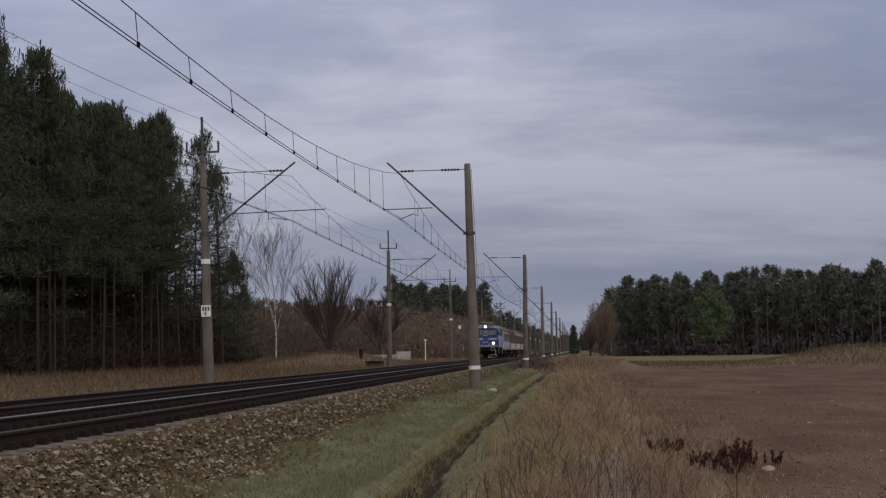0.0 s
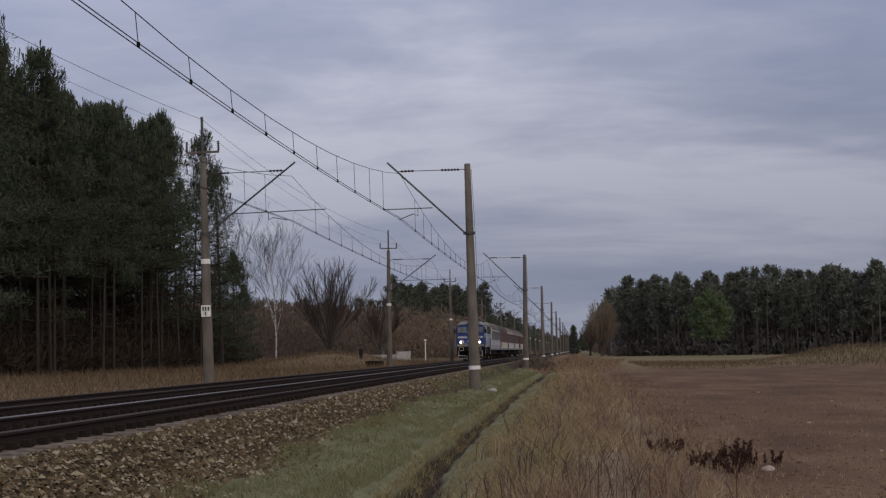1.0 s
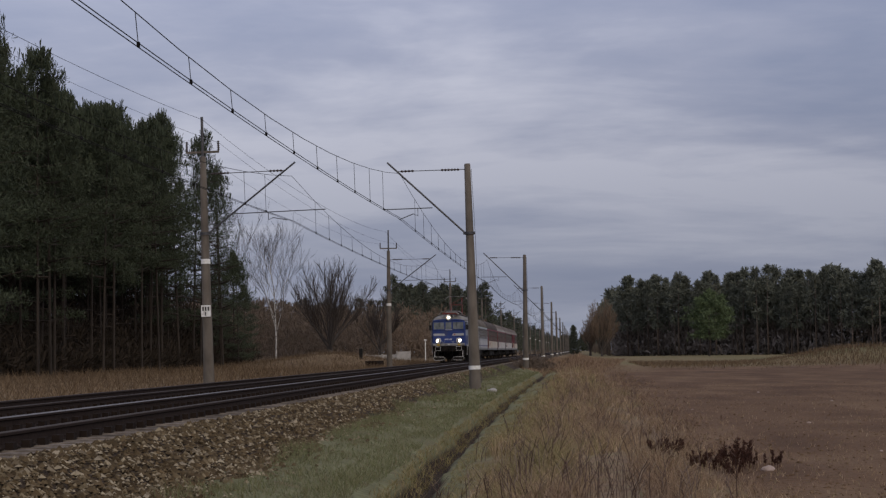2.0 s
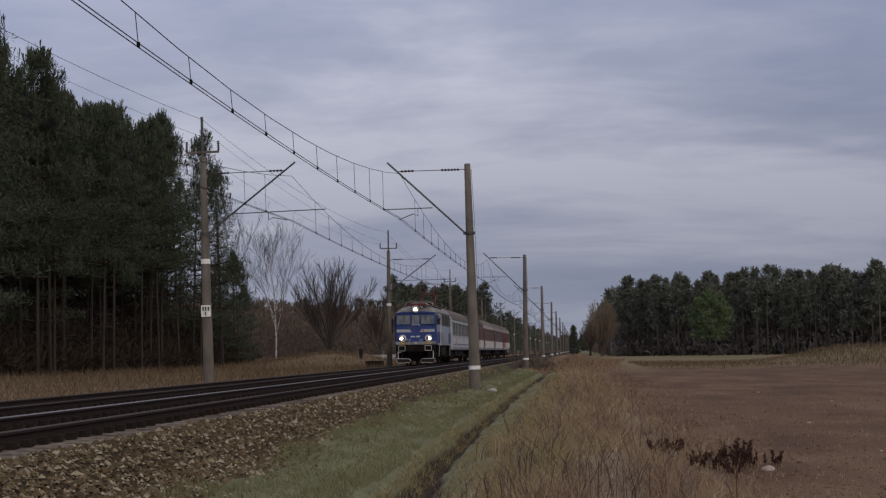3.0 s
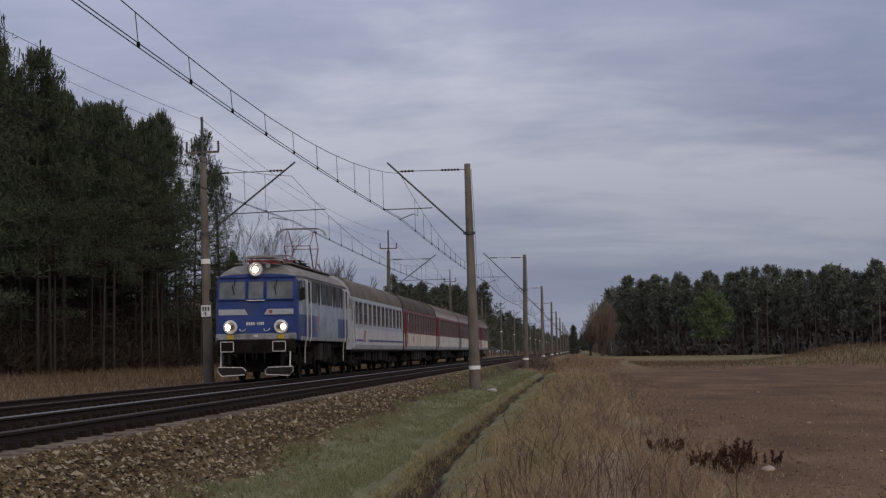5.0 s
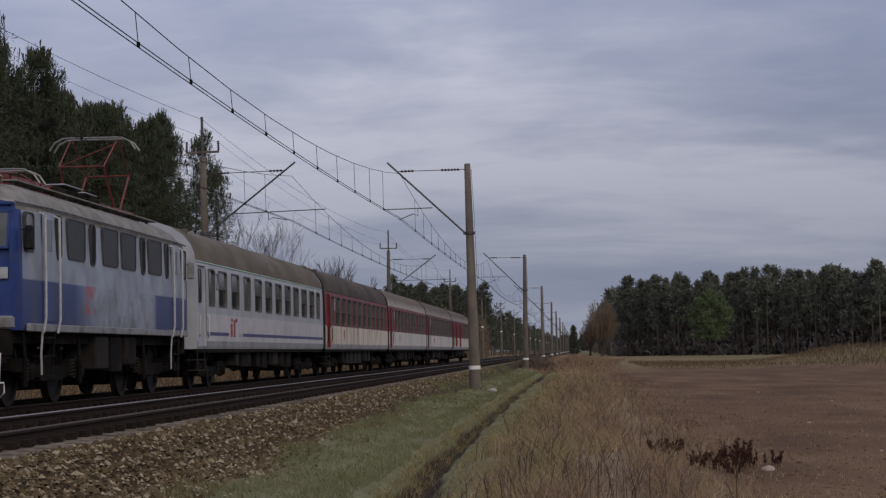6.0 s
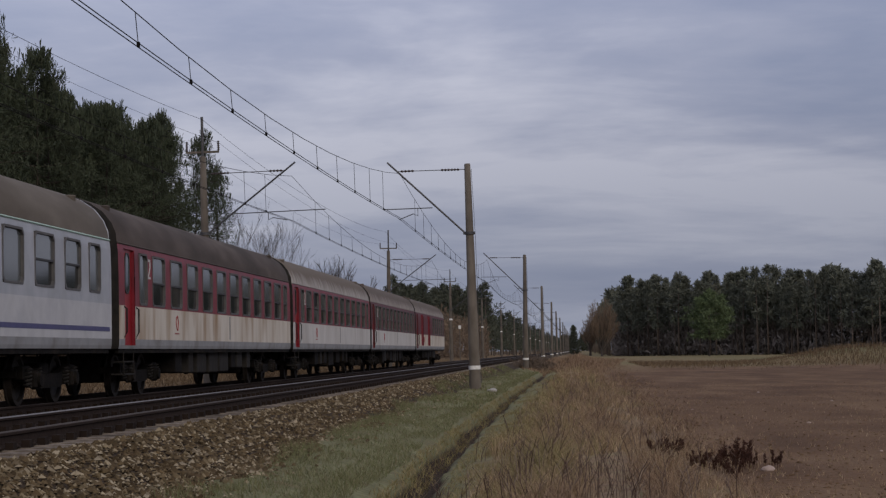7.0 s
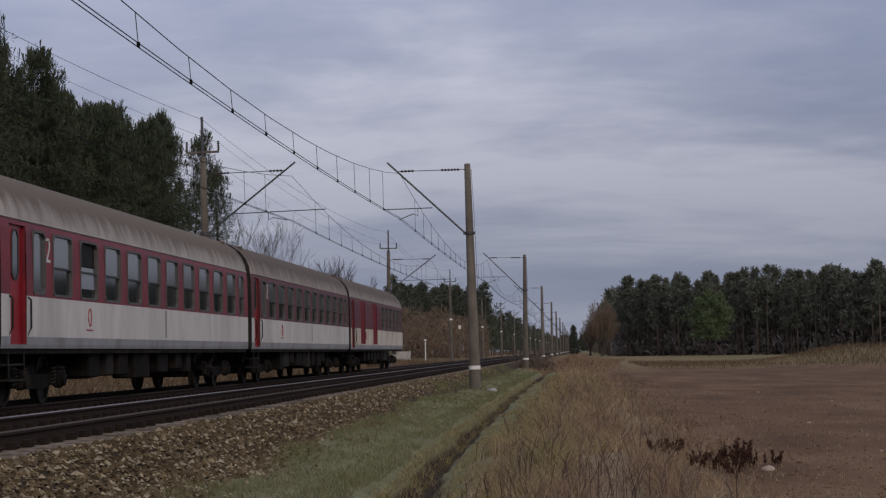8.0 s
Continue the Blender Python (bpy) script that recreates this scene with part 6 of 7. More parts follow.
def build_far_woods():
    g = np.random.default_rng(21)
    right, strip = [], []
    for row in range(6):
        # trees past x = 64 lie out of view, added for the windows' reflections
        for x in np.arange(11.5, 112, 2.6):
            edge_y = np.interp(x, [11, 30, 64, 120, 180], [486, 455, 408, 340, 280])
            right.append((x + g.uniform(-1.3, 1.3), edge_y + row * 4.0 + g.uniform(-1.6, 1.6)))
    for y in list(np.arange(505, 900, 6.0)) + list(np.arange(900, 2300, 24)):
        for q in range(2):
            strip.append((8.8 + g.uniform(-1, 3.5) + q * 4 + max(0, (y - 900) * 0.002), y + g.uniform(-2, 2)))
    far_wood("far_wood_edge", "edge of the pine wood running along the railway", strip, M_NEEDLEHAZE, 310, 13.5, 17.0, count=7, k=4, tuft=1.2)
    far_wood("pine_wood", "dense dark pine wood beyond the ploughed field", right, M_NEEDLEHAZE, 300, 14.4, 18.9)
    left = []
    for y in np.arange(350, 470, 4.2):
        for q in range(5):
            xx = -np.interp(y, [350, 385, 470], [34, 18.5, 17.5]) - q * 4.5 + g.uniform(-1.5, 1.5)
            if -0.099 < xx / y < -0.046:
                left.append((xx, y + g.uniform(-2, 2)))
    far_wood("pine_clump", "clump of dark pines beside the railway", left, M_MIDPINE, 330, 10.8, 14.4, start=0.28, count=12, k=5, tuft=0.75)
    lrow = []
    for y in list(np.arange(470, 1000, 9)) + list(np.arange(1000, 2400, 30)):
        for q in range(2):
            lrow.append((-19.5 - q * 5 + g.uniform(-1.5, 1.5) - max(0, (y - 900) * 0.002), y + g.uniform(-2, 2)))
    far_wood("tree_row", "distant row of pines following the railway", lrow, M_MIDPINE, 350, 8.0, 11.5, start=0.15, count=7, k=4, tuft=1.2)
    back = []
    for x in np.arange(-190, -40, 3.6):
        for row in range(3):
            back.append((x + g.uniform(-1.5, 1.5), 560 + 6 * row + g.uniform(-3, 3)))
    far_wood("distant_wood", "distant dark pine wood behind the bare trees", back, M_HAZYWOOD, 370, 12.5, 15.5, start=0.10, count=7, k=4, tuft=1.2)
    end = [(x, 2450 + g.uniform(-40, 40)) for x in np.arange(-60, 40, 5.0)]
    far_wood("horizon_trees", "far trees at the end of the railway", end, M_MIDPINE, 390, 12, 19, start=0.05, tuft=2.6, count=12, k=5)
    # brown winter shrubs and saplings between the wood and the railway
    n = 8500
    y = g.uniform(285, 345, n)
    x = -g.uniform(15.5, 62, n)
    top = 2.8 + 5.8 * np.clip(g.random(n), 0.15, 1) * np.interp(x, [-62, -45, -25, -15], [0.75, 0.85, 1.05, 0.7])
    z = np.array([ground_z(a, b2) for a, b2 in zip(x, y)]) + top * g.random(n) ** 0.8
    scrub_mass("winter_thicket", "brown leafless thicket of young larches and shrubs", np.stack([x, y, z], -1), g.uniform(0.45, 1.0, n), 7, M_LARCH, 31, wide=0.06)
    n = 8500
    y = g.uniform(250, 310, n)
    x = -g.uniform(28, 74, n)
    z = np.array([ground_z(a, b2) for a, b2 in zip(x, y)]) + np.interp(x, [-70, -45, -34, -28], [8.6, 8.2, 6.8, 6.0]) * g.random(n)
    scrub_mass("dark_thicket", "dark leafless thicket behind the bare trees", np.stack([x, y, z], -1), g.uniform(0.45, 1.0, n), 7, M_SCRUB, 33, wide=0.06)
    # scrub filling the gaps at the far wood's foot, paled for haze
    n = 15000
    x = g.uniform(9, 112, n)
    y = np.interp(x, [11, 30, 64, 120, 180], [486, 455, 408, 340, 280]) + g.uniform(2, 30, n)
    z = np.array([ground_z(a, b2) for a, b2 in zip(x, y)]) + 7.5 * g.random(n) ** 1.2
    scrub_mass("wood_edge_scrub", "brown scrub in the far wood, paled for haze", np.stack([x, y, z], -1), g.uniform(0.7, 1.4, n), 5, M_UNDERHAZE, 35, wide=0.16)


def bare_tree(name, label, x, y, H, spread, bark, seed, levels=4, trunk_r=0.16, fork=0.3, droop=0.0, lean=0.35, dense=1.0, fine=0.009):
    """A leafless tree: trunk, limbs that fork, and fine twigs."""
    g = random.Random(seed)
    wood, twigs = Shape(), []

    def grow(p, d, ln, r, lev):
        p, d = Vector(p), Vector(d).normalized()
        n = 4
        pts, rad = [p.copy()], [r]
        for i in range(n):
            d = (d + Vector((g.uniform(-0.13, 0.13), g.uniform(-0.13, 0.13), g.uniform(-0.04, 0.12) - droop * (lev > 1)))).normalized()
            p = p + d * ln / n
            pts.append(p.copy())
            rad.append(r * (1 - 0.62 * (i + 1) / n))
        if lev <= 1:
            wood.tube(pts, rad, 7 if lev == 0 else 5)
        else:
            twigs.append((pts, rad))
        if lev >= levels:
            return
        kids = int({0: 9, 1: 6, 2: 5, 3: 3}[lev] * (dense if lev < 2 else 1))
        for i in range(kids):
            u = (fork + (1 - fork) * (i + g.random()) / kids) if lev == 0 else 0.25 + 0.75 * (i + g.random()) / kids
            q = min(int(u * n), n - 1)
            s0 = pts[q].lerp(pts[q + 1], u * n - q)
            a = g.uniform(0, 6.28) if lev else i * 2.4 + g.uniform(-0.4, 0.4)
            side = Vector((math.cos(a), math.sin(a), 0))
            nd = d * (1 - lean) + side * (spread * (0.75 if lev else 0.9)) + Vector((0, 0, 0.35))
            grow(s0, nd, ln * (0.60 if lev else 0.64) * (1.15 - 0.6 * u if lev == 0 else 1) * g.uniform(0.75, 1.15), max(0.009, r * 0.42), lev + 1)

    grow((0, 0, -0.3), (g.uniform(-0.05, 0.05), 0, 1), H * 0.80, trunk_r, 0)
    t = thing(name, label, "bare tree", m=pose(x, y, ground_z(x, y)))
    part("trunk", wood, bark, t)
    tw = Shape()
    for pts, rad in twigs:
        tw.tube(pts, [max(q, fine) for q in rad], 3)
    tagged(part("twig_crown", tw, M_TWIG, t, smooth=False), kind="stuff")


def fan_tree(name, label, x, y, H, half, bark, seed, stems=13, fine=0.018, twig=None):
    """A leafless tree that forks low into many rising stems, with its outline near a dome."""
    g = random.Random(seed)
    wood, tw = Shape(), Shape()
    wood.tube([(0, 0, -0.3), (0.02, 0, 0.8), (0.0, 0, 2.2)], [0.36, 0.29, 0.20], 8)

    def shoot(p, d, ln, r, lev):
        p, d = Vector(p), Vector(d).normalized()
        pts, rad = [p.copy()], [r]
        for i in range(4):
            d = (d + Vector((g.uniform(-0.10, 0.10), g.uniform(-0.10, 0.10), 0.07))).normalized()
            p = p + d * ln / 4
            pts.append(p.copy())
            rad.append(max(fine * 0.7, r * (1 - 0.8 * (i + 1) / 4)))
        (wood if lev == 0 else tw).tube(pts, rad, 6 if lev == 0 else 3)
        if lev == 2:
            return
        for i in range(22 if lev == 0 else 6):
            u = (0.22 if lev == 0 else 0.15) + 0.78 * (i + g.random()) / (22 if lev == 0 else 6)
            q = min(int(u * 4), 3)
            at = pts[q].lerp(pts[q + 1], min(1.0, u * 4 - q))
            a = g.uniform(0, 6.28)
            nd = (pts[q + 1] - pts[q]).normalized() + Vector((math.cos(a), math.sin(a), 0.25)) * g.uniform(0.35, 0.75)
            shoot(at, nd, ln * (0.42 if lev == 0 else 0.5) * (1.15 - 0.75 * u) * g.uniform(0.7, 1.2) + 0.25, max(fine, r * 0.25), lev + 1)

    for i in range(stems):
        a = i * 2.4 + g.uniform(-0.3, 0.3)
        e = math.sqrt((i + 0.5) / stems)
        tip = Vector((math.cos(a) * half * e, math.sin(a) * half * e, H * (1.0 - 0.42 * e * e) * g.uniform(0.9, 1.03)))
        root = Vector((math.cos(a) * 0.12, math.sin(a) * 0.12, g.uniform(0.9, 2.4)))
        aim = tip - root
        shoot(root, Vector((aim.x * 1.08, aim.y * 1.08, aim.z * 0.9)), aim.length, 0.16 * g.uniform(0.7, 1.1), 0)
    t = thing(name, label, "bare tree", m=pose(x, y, ground_z(x, y)))
    part("trunk", wood, bark, t)
    tagged(part("twig_crown", tw, twig or M_TWIG, t, smooth=False), kind="stuff")


def build_grass():
    g = np.random.default_rng(41)
    gz = lambda x, y: np.array([ground_z(a, b2) for a, b2 in zip(x, y)])
    # tangled dry strip between ditch and field, in patches of straw, olive and brown
    parts_v, parts_f, o, kind_ids = [], [], 0, []
    for n, y0, y1, w, h0, h1 in ((46000, 18, 42, 0.0085, 0.12, 0.50), (26000, 42, 85, 0.015, 0.15, 0.52), (12000, 85, 150, 0.026, 0.2, 0.55), (17000, 138, 340, 0.055, 0.30, 0.80)):
        y = y0 + (y1 - y0) * g.random(n) ** 1.15
        x = np.where(y < 138, -1.45, -3.9) + g.random(n) * np.where(y < 138, 3.85 + (y - 20) * 0.006, 6.0 + (y - 138) * 0.03) + 0.25 * np.sin(y * 0.3)
        nn = np.array([noise.noise((a * 1.3, b2 * 0.5, 5.0)) for a, b2 in zip(x, y)])
        dens = np.clip(0.6 + 1.3 * nn, 0.15, 1)
        ok = g.random(n) < dens * np.where(y > 138, 1.0, np.interp(x, [-1.9, -1.1, 1.0, 1.8, 2.5], [0.15, 0.9, 1, 0.6, 0.1]))
        x, y, nn = x[ok], y[ok], nn[ok]
        h = g.uniform(h0, h1, len(x)) * np.interp(x, [-1.9, -1.0, 0.0, 1.2, 2.2], [0.45, 0.75, 1.0, 0.75, 0.4]) * np.clip(0.85 + 1.2 * nn, 0.4, 1.5)
        V, F = blades(x, y, gz(x, y) - 0.02, h, np.full(len(x), w) * g.uniform(0.6, 1.3, len(x)), 1.25, 43)
        pt = np.array([noise.noise((a * 0.8, b2 * 0.22, 21.0)) for a, b2 in zip(x, y)]) + g.normal(0, 0.14, len(x)) - 0.10 * x
        kind_ids += list(np.repeat(np.where(pt > 0.27, 1, np.where(pt < -0.16, 2, 0)), 2))
        if y0 > 130:
            tagged(new("weedy_rise", bulk("weedy_rise", V, F, M_WEEDFAR)), "brown dead weeds where the ditch ends", "weeds", kind="stuff")
            continue
        parts_v.append(V)
        parts_f.append(F + o)
        o += len(V)
    tagged(new("dry_grass_strip", bulk("dry_grass_strip", np.concatenate(parts_v), np.concatenate(parts_f), [M_DRY, M_SEDGE, M_WEEDFAR], kind_ids[:sum(len(f) for f in parts_f)])), "tangled brown and straw-coloured dead grass between ditch and field", "grass", kind="stuff")
    # olive grass on the ditch's field side
    parts_v, parts_f, o = [], [], 0
    for n, y0, y1, w, h0, h1 in ((20000, 18, 50, 0.009, 0.06, 0.24), (8000, 50, 130, 0.018, 0.08, 0.24)):
        y = y0 + (y1 - y0) * g.random(n) ** 1.2
        out = 1.45 * g.random(n) ** 1.2
        x = np.array([-1.93 + ditch_shift(b2) for b2 in y]) + out
        nn = np.array([noise.noise((p * 1.1, q * 0.4, 12.0)) for p, q in zip(x, y)])
        x, y, out = x[nn > -0.3], y[nn > -0.3], out[nn > -0.3]
        V, F = blades(x, y, gz(x, y) - 0.01, g.uniform(h0, h1, len(x)) * np.interp(out, [0, 0.35, 1.0], [0.25, 0.45, 1.0]), np.full(len(x), w), 1.2, 45, 2)
        parts_v.append(V)
        parts_f.append(F + o)
        o += len(V)
    tagged(new("olive_grass", bulk("olive_grass", np.concatenate(parts_v), np.concatenate(parts_f), M_SEDGE)), "dull olive grass along the ditch's edge", "grass", kind="stuff")
    # short green verge, thinning out over the ballast's foot
    parts_v, parts_f, o = [], [], 0
    for n, y0, y1, w, h0, h1, a in ((40000, 18, 50, 0.009, 0.03, 0.10, -4.7), (26000, 50, 135, 0.024, 0.04, 0.12, -5.3)):
        y = y0 + (y1 - y0) * g.random(n) ** 1.2
        x = g.uniform(a, -2.3, n)
        nn = np.array([noise.noise((p * 0.9, q * 0.3, 9.0)) for p, q in zip(x, y)])
        lim = np.array([stone_edge(b2) for b2 in y])
        rim = np.array([-2.50 + ditch_shift(b2) for b2 in y])
        ok = (x < rim) & (g.random(n) < np.clip((x - lim + 0.5 * nn) / 0.35 + 0.4, 0, 1)) & (g.random(n) < 0.75 + 0.9 * nn)
        x, y, nn = x[ok], y[ok], nn[ok]
        z = np.maximum(gz(x, y), np.interp(x - NEAR_X, [1.55, 2.62], [-0.245, -0.74]))
        h = g.uniform(h0, h1, len(x)) * np.where(np.abs(x - lim[ok]) < 0.3, np.clip(1.2 + 3 * nn, 0.8, 2.6), 1.0)
        V, F = blades(x, y, z - 0.01, h, np.full(len(x), w), 1.0, 47, 1)
        parts_v.append(V)
        parts_f.append(F + o)
        o += len(V)
    tagged(new("verge_grass", bulk("verge_grass", np.concatenate(parts_v), np.concatenate(parts_f), M_GREEN)), "short green grass on the verge beside the ballast", "grass", kind="stuff")
    # dead grass hanging over the ditch's rim
    n = 9000
    y = 18 + 100 * g.random(n) ** 1.5
    x = np.array([-2.50 + ditch_shift(b2) for b2 in y]) + g.normal(0.03, 0.09, n)
    V, F = blades(x, y, gz(x, y) - 0.01, g.uniform(0.05, 0.16, n), np.full(n, 0.012), 1.4, 48, 2)
    tagged(new("rim_grass", bulk("rim_grass", V, F, M_SEDGE)), "dead grass hanging over the rim of the ditch", "grass", kind="stuff")
    # dead golden grass between the far track and the wood
    n = 30000
    y = 48 + 190 * g.random(n) ** 1.1
    x = -13.6 - 17 * g.random(n)
    h = g.uniform(0.18, 0.55, n) * (0.7 + 0.5 * g.random(n))
    V, F = blades(x, y, gz(x, y) - 0.02, h, np.full(n, 0.035) * g.uniform(0.5, 1.4, n), 0.9, 53, 1)
    tagged(new("golden_grass", bulk("golden_grass", V, F, M_GOLD)), "dead golden grass between the far track and the wood", "grass", kind="stuff")
    # grass on the bank at the field's end
    n = 20000
    x, y = g.uniform(6, 60, n), g.normal(214, 18, n)
    ok = (x > 6)
    x, y = x[ok], y[ok]
    V, F = blades(x, y, gz(x, y) - 0.02, g.uniform(0.25, 0.8, len(x)) * np.interp(x, [6, 20, 27], [0.7, 0.45, 1.0]), np.full(len(x), 0.06), 0.9, 57)
    tagged(new("bank_grass", bulk("bank_grass", V, F, M_GOLD)), "dry grass on the low bank at the field's end", "grass", kind="stuff")
    # low dark weeds scattered along the field's margin
    n = 900
    y = 30 + 150 * g.random(n) ** 1.3
    x = 1.3 + 0.008 * y + np.abs(g.normal(0, 0.75, n))
    V, F = tufts(np.stack([x, y, gz(x, y) + 0.03], -1), g.uniform(0.04, 0.13, n), 6, 58, up=1.4, wide=0.10)
    tagged(new("margin_weeds", bulk("margin_weeds", V, F, M_WEEDFAR)), "low dark dead weeds along the field's margin", "weeds", kind="stuff")
    # clods and weeds on the field
    n = 9000
    y = 18 + 75 * g.random(n) ** 1.8
    x = 0.9 + (y * 0.17 + 1.0) * g.random(n)
    base = np.array([[1, 0, 0], [-1, 0, 0], [0, 1, 0], [0, -1, 0], [0, 0, 1], [0, 0, -1]], float)
    tri = np.array([[0, 2, 4], [2, 1, 4], [1, 3, 4], [3, 0, 4], [2, 0, 5], [1, 2, 5], [3, 1, 5], [0, 3, 5]])
    r = 0.007 + 0.032 * g.random(n) ** 4
    V = (base[None] * g.uniform(0.5, 1.3, (n, 6, 1)) + g.uniform(-0.3, 0.3, (n, 6, 3))) * r[:, None, None]
    V[:, :, 2] *= 0.7
    V += np.stack([x, y, gz(x, y) + 0.004], -1)[:, None]
    F = tri[None] + 6 * np.arange(n)[:, None, None]
    tagged(new("soil_clods", bulk("soil_clods", V.reshape(-1, 3), F.reshape(-1, 3), M_CLOD)), "loose brown soil clods on the ploughed field", "soil", kind="stuff")
    n = 8000
    y = 18 + 80 * g.random(n) ** 1.6
    x = 1.0 + (y * 0.17) * g.random(n) ** 1.3
    V, F = blades(x, y, gz(x, y), g.uniform(0.02, 0.09, n), np.full(n, 0.008), 1.0, 59)
    tagged(new("stubble", bulk("stubble", V, F, M_DRY)), "sparse short stubble on the bare soil", "stubble", kind="stuff")


def weed_shape(seed, H, n, heads):
    """A dead weed: upright stalks with side twigs; with heads, dense seed spikes."""
    g = random.Random(seed)
    st, pts, size = Shape(), [], []
    for i in range(n):
        a, ln = g.uniform(0, 6.28), g.uniform(0.06, 0.5) if heads else g.uniform(0.1, 0.45)
        h = H * g.uniform(0.6, 1.05)
        bx, by = (g.uniform(-0.2, 0.2), g.uniform(-0.2, 0.2)) if heads else (g.uniform(-0.1, 0.1), g.uniform(-0.1, 0.1))
        p = [(bx + math.cos(a) * ln * h * u * u, by + math.sin(a) * ln * h * u * u, h * u) for u in (0, 0.4, 0.75, 1.0)]
        st.tube(p, [0.007, 0.006, 0.005, 0.003], 3)
        for q in range(6 if heads else 3):
            u = g.uniform(0.45, 1.0)
            b0 = Vector(p[0]).lerp(Vector(p[3]), u)
            c = g.uniform(0, 6.28)
            e = b0 + Vector((math.cos(c) * 0.13, math.sin(c) * 0.13, 0.14)) * g.uniform(0.4, 1.0)
            st.tube([b0, e], [0.004, 0.002], 3)
            if heads:
                for w in range(3):
                    f = b0.lerp(e, 0.3 * w / 2)
                    pts.append(tuple(f))
                    size.append(g.uniform(0.018, 0.034))
        if heads:
            for w in range(14):
                u = g.uniform(0.5, 1.02)
                f = Vector(p[0]).lerp(Vector(p[3]), u)
                pts.append((f.x + g.uniform(-0.02, 0.02), f.y + g.uniform(-0.02, 0.02), f.z))
                size.append(g.uniform(0.012, 0.028))
    return st, pts, size


def build_weeds():
    kinds = []
    for i in range(3):
        st, pts, size = weed_shape(60 + i, 0.42, 7, True)
        V, F = tufts(np.array(pts), np.array(size), 7, 63 + i, up=0.3, wide=0.45)
        kinds.append((st.mesh("stalks", M_DOCK), bulk("seed_heads", V, F, M_DOCK)))
    g = random.Random(8)
    for x, y, sc in ((1.22, 31.6, 1.0), (1.38, 32.4, 0.85), (1.52, 31.9, 0.8), (1.70, 32.8, 0.95), (1.30, 30.6, 0.6), (1.84, 29.6, 0.75), (1.98, 28.6, 0.9), (2.10, 29.3, 1.0), (2.20, 28.2, 0.8), (2.33, 28.9, 1.1), (2.45, 27.9, 0.85), (2.52, 28.8, 0.7), (1.72, 28.2, 0.65), (1.90, 27.4, 0.7), (2.08, 27.0, 0.6), (2.62, 28.4, 0.8), (1.60, 30.2, 0.5), (2.28, 30.4, 0.6), (1.45, 34.0, 0.6)):
        k = kinds[g.randrange(3)]
        x, y, sc = x + g.uniform(-0.1, 0.1), y + g.uniform(-0.9, 0.9), sc * g.uniform(0.6, 1.1)
        t = thing("dock_plant", "dead dark brown dock plant with seed heads at the field's edge", "weed", "dead dock plants", m=pose(x, y, ground_z(x, y) - 0.01, 0, 0, g.uniform(0, 360)) @ Matrix.Scale(sc, 4))
        part("stalks", k[0], None, t)
        tagged(part("seed_head", k[1], None, t), kind="stuff")
    # tall grey stalks scattered in the dry strip
    AV, AF, o = [], [], 0
    for i in range(240):
        y = 20 + 75 * g.random() ** 1.6
        x = g.uniform(-1.5, 1.9)
        if g.random() < 0.45:
            x = g.gauss(0.0, 0.7)
        st, _, _ = weed_shape(400 + i, g.uniform(0.3, 0.66), g.choice((1, 2, 3)), False)
        v = np.array(st.v) + np.array([x, y, ground_z(x, y)])
        f = np.array([q if len(q) == 4 else (*q, q[-1]) for q in st.f if len(q) == 4])
        AV.append(v)
        AF.append(f + o)
        o += len(v)
    tagged(new("dry_stalks", bulk("dry_stalks", np.concatenate(AV), np.concatenate(AF), M_STALK)), "tall dry branching weed stalks in the grass strip", "weeds", kind="stuff")
    # bramble heap over the ditch further on
    gg = np.random.default_rng(71)
    n = 420
    c = np.stack([gg.normal(-3.5, 0.75, n), gg.normal(150, 3.0, n), np.abs(gg.normal(0, 0.42, n)) - 0.75], -1)
    V, F = tufts(c, gg.uniform(0.2, 0.5, n), 7, 72, up=0.6, wide=0.07)
    tagged(new("bramble_heap", bulk("bramble_heap", V, F, M_SCRUB)), "dark leafless bramble heap over the ditch", "shrub", kind="stuff")


def stone(x, y, r, m, label, seed, squash=0.6):
    g = random.Random(seed)
    bm = bmesh.new()
    bmesh.ops.create_icosphere(bm, subdivisions=2, radius=r)
    for v in bm.verts:
        v.co *= 1 + 0.28 * noise.noise(v.co / r * 1.1 + Vector((seed, 0, 0)))
        v.co.z *= squash
        v.co.x *= 1.25
    me = bpy.data.meshes.new("stone")
    bm.to_mesh(me)
    bm.free()
    me.materials.append(m)
    thing("field_stone", label, "stone", "loose stones", m=pose(x, y, ground_z(x, y) + r * squash * 0.35, 0, 0, g.uniform(0, 360)), data=me)


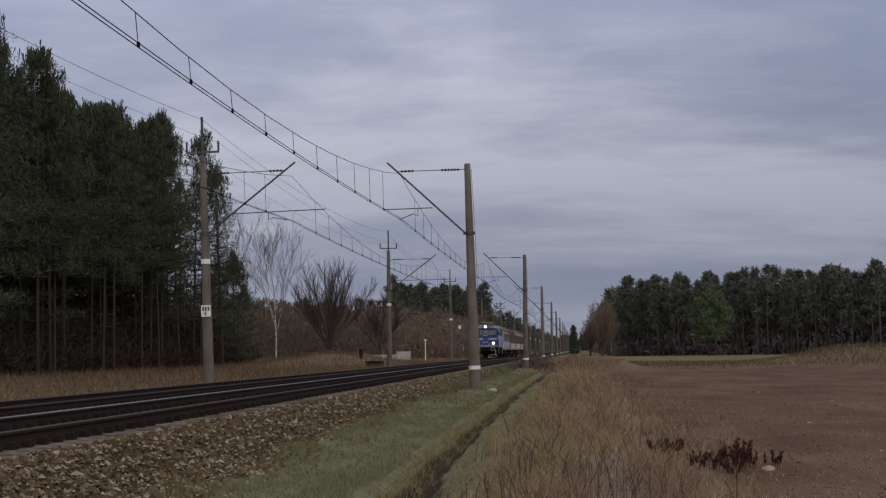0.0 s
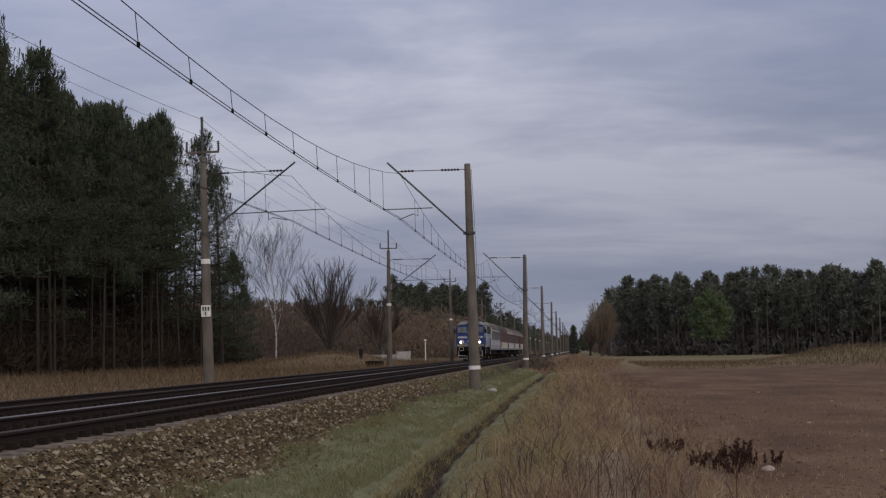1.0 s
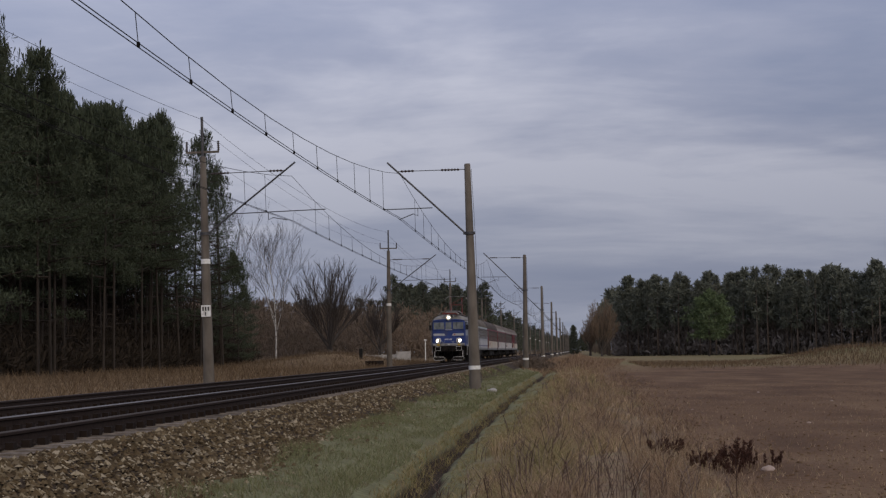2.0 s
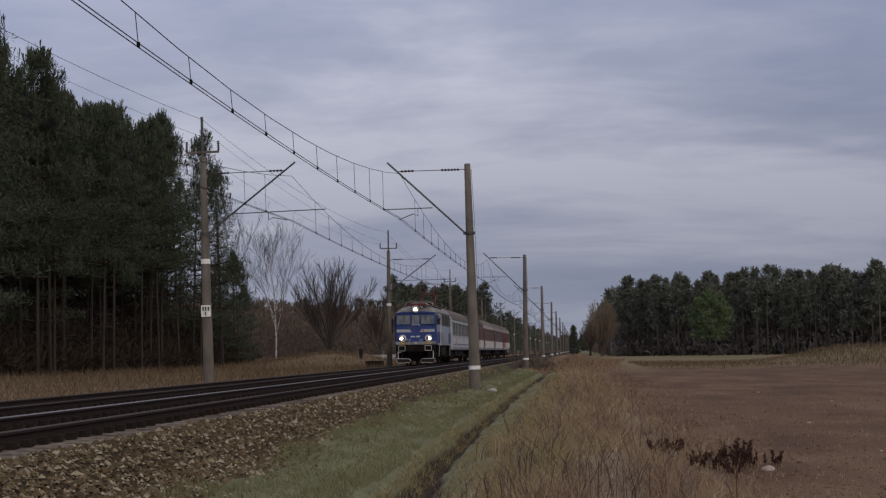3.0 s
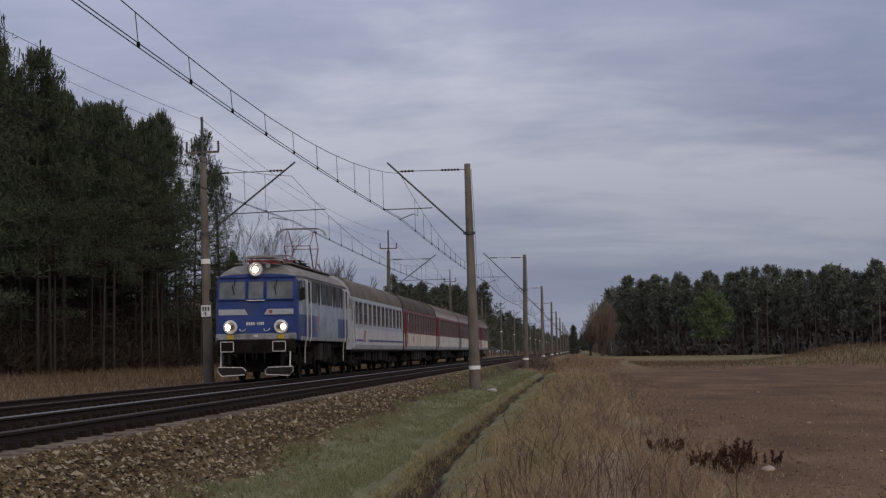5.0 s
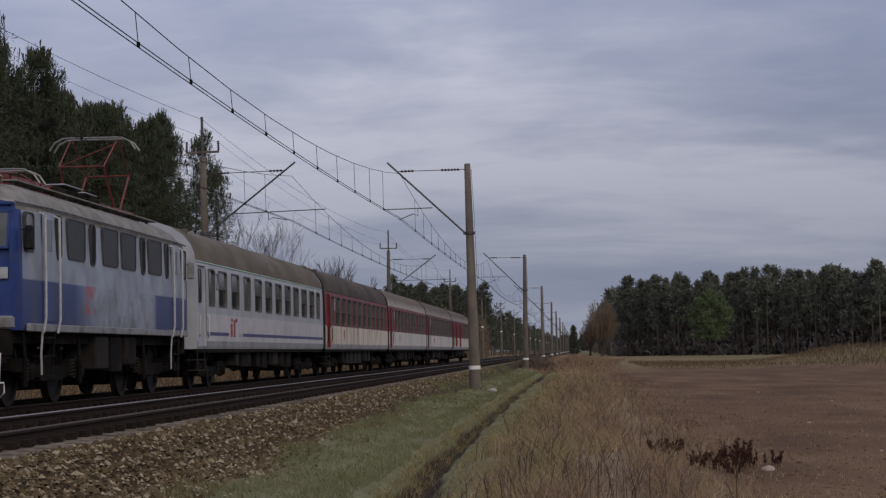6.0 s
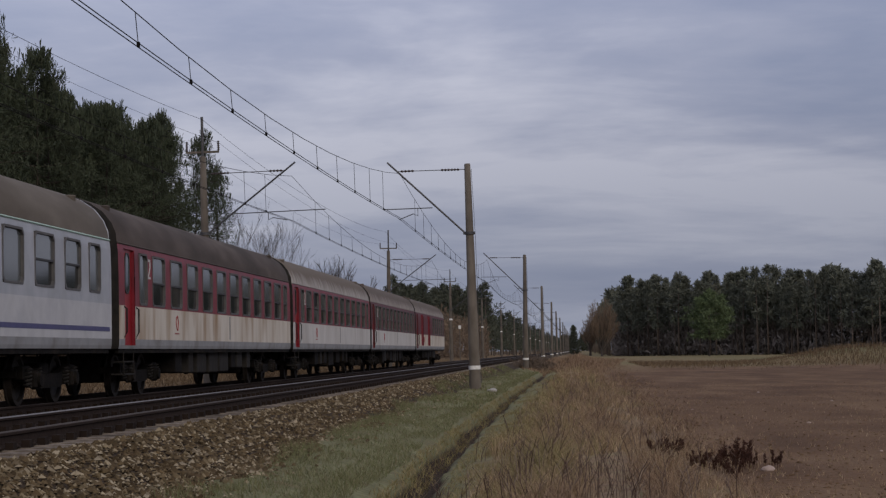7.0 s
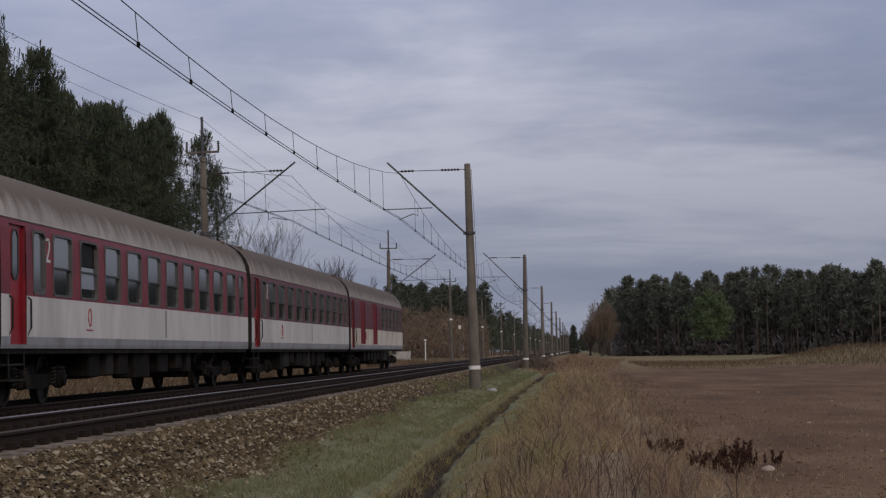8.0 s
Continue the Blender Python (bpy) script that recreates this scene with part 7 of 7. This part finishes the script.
def build_small_things():
    for i, (x, y, r) in enumerate(((2.62, 27.6, 0.095), (5.2, 45.0, 0.045), (7.9, 62, 0.05), (3.2, 56, 0.035), (4.4, 24.5, 0.03), (6.8, 75, 0.05), (2.6, 60, 0.03), (5.0, 33, 0.03))):
        stone(x, y, r, M_PEBBLE, "pale rounded stone lying on the ploughed soil", i + 1)
    stone(-3.2, 71.5, 0.15, M_PANELC, "broken concrete lump beside the mast's foot", 31, 0.8)
    # concrete fence panels past the second mast
    for i, (x, y, h) in enumerate(((-21.4, 238.0, 1.25), (-23.2, 238.2, 0.9), (-25.0, 238.4, 0.85), (-26.8, 238.6, 0.9), (-28.6, 238.8, 0.8))):
        t = thing("concrete_fence", "pale weathered concrete fence panel in dry grass", "fence", "concrete fence panels", m=pose(x, y, ground_z(x, y), 0, 0, 4))
        s = Shape()
        s.box(-0.82, 0.82, -0.04, 0.04, -0.1, h, 0.01)
        part("panel", s, M_PANELC, t)
        for k in range(2):
            s = Shape()
            s.box(0.82 * (2 * k - 1) - 0.06, 0.82 * (2 * k - 1) + 0.06, -0.08, 0.08, -0.2, h + 0.08, 0.012)
            part("post", s, M_PANELC, t)
    # slim white posts and a small signal on the far side
    for x, y, h, lab in ((-19.4, 247, 2.75, "slim white marker post in the grass"), (-15.9, 262, 4.4, "slim grey post with a small white lamp box"), (-14.7, 268, 1.7, "short white signal post beside the track")):
        t = thing("signal_post", lab, "signal post", m=pose(x, y, ground_z(x, y)))
        s = Shape()
        s.tube([(0, 0, -0.3), (0, 0, h)], [0.07, 0.06], 8)
        part("post", s, M_WHITE if h != 4.4 else M_CONC, t)
        s = Shape()
        s.box(-0.17, 0.17, -0.12, 0.12, h - 0.05, h + (0.42 if h > 4 else 0.12), 0.03)
        part("head", s, M_WHITE, t)
        s = Shape()
        s.box(-0.25, 0.25, -0.25, 0.25, -0.3, 0.08, 0.03)
        part("footing", s, M_PANELC, t)
    t = thing("sleeper_stack", "low stack of dark old timber sleepers by the track", "timber stack", m=pose(-17.6, 168, ground_z(-17.6, 168), 0, 0, 84))
    for k in range(3):
        for j in range(4):
            s = Shape()
            s.box(-1.3, 1.3, j * 0.28 - 0.5, j * 0.28 - 0.26, k * 0.17, k * 0.17 + 0.16, 0.012)
            part("timber", s, M_CLIP, t)
    t = thing("marker_stump", "short dark marker stump on the grassy hump", "marker post", m=pose(-20.6, 184, ground_z(-20.6, 184)))
    s = Shape()
    s.box(-0.16, 0.16, -0.12, 0.12, -0.2, 0.95, 0.03)
    part("stump", s, M_BLACK, t)
    s = Shape()
    s.box(-0.2, 0.2, -0.15, 0.15, 0.95, 1.02, 0.02)
    part("cap", s, M_CONC, t)


build_left_wood()
build_far_woods()
bare_tree("birch_tree", "slender leafless birch with white trunk by the thicket", -35.9, 230, 14.8, 0.52, M_BIRCH, 21, trunk_r=0.11, fork=0.28, droop=0.07, lean=0.25, dense=1.0, fine=0.008)
fan_tree("bare_tree", "broad leafless tree with a fan-shaped crown of fine twigs", -30.6, 240, 12.6, 5.6, M_BARKGREY, 4)
bare_tree("birch_tree", "tall thin leafless birch beside the pine wood", -39.2, 226, 16.0, 0.45, M_BARKGREY, 7, trunk_r=0.12, fork=0.34, lean=0.30, droop=0.0, dense=0.8, fine=0.008)
fan_tree("bare_tree", "small leafless tree with spreading limbs behind the masts", -26.6, 262, 8.6, 3.6, M_BARKGREY, 12, stems=7)
fan_tree("bare_tree", "leafless brown-grey tree at the corner of the far wood", 5.6, 470, 13.0, 3.8, M_BARKGREY, 15, stems=14, fine=0.03, twig=M_LARCH)
fan_tree("bare_tree", "leafless brown-grey tree at the corner of the far wood", 3.0, 500, 8.5, 2.6, M_BARKGREY, 16, stems=12, fine=0.03, twig=M_LARCH)
V_, F_, L_, B_ = pine_arrays(78, 10.6, 0.04, 2.6, 16, 7, 10, 0.7, 6, 0.13, 1.0)
spruce = thing("spruce_tree", "dark pointed spruce standing beside the far line of masts", "spruce tree", m=pose(-1.9, 780, ground_z(-1.9, 780)))
part("trunk", pine_trunk(78, 10.0, 0.14, B_, L_, 0.2), M_BARK, spruce)
part("crown", bulk("spruce_crown", V_, F_, M_MIDPINE), None, spruce)
V_, F_, L_, B_ = pine_arrays(77, 12.5, 0.30, 5.6, 13, 8, 22, 0.55, 6, 0.13)
young = thing("young_pine", "fresh green bushy pine standing before the far wood", "pine tree", m=pose(26.4, 398, ground_z(26.4, 398)))
part("trunk", pine_trunk(77, 11.5, 0.16, B_, L_, 0.3), M_BARK, young)
part("crown", bulk("young_crown", V_, F_, M_YOUNG), None, young)
build_grass()
build_weeds()
build_small_things()


# ---- the train's run ----
# seconds, and how far the train is from a steady run at that moment
RUN = [(0.0, 4.9), (0.5, 4.0), (1.0, 3.5), (1.5, 2.9), (2.0, 2.0), (2.5, 1.1), (3.0, 0.4), (3.5, 0.45), (4.0, -0.35), (4.5, 0.05), (5.0, -0.1), (5.5, -0.4),
       (6.0, -0.5), (6.5, 0.3), (7.0, -0.4), (7.5, 0.35), (8.0, 0.05)]


def motions():
    for car, off in CARS:
        walk(car, [(t, pose(FAR_X, 80.57 - 32.167 * (t - 4.5) - 0.164 * (t - 4.5) ** 2 + d + off, 0)) for t, d in RUN])


motions()
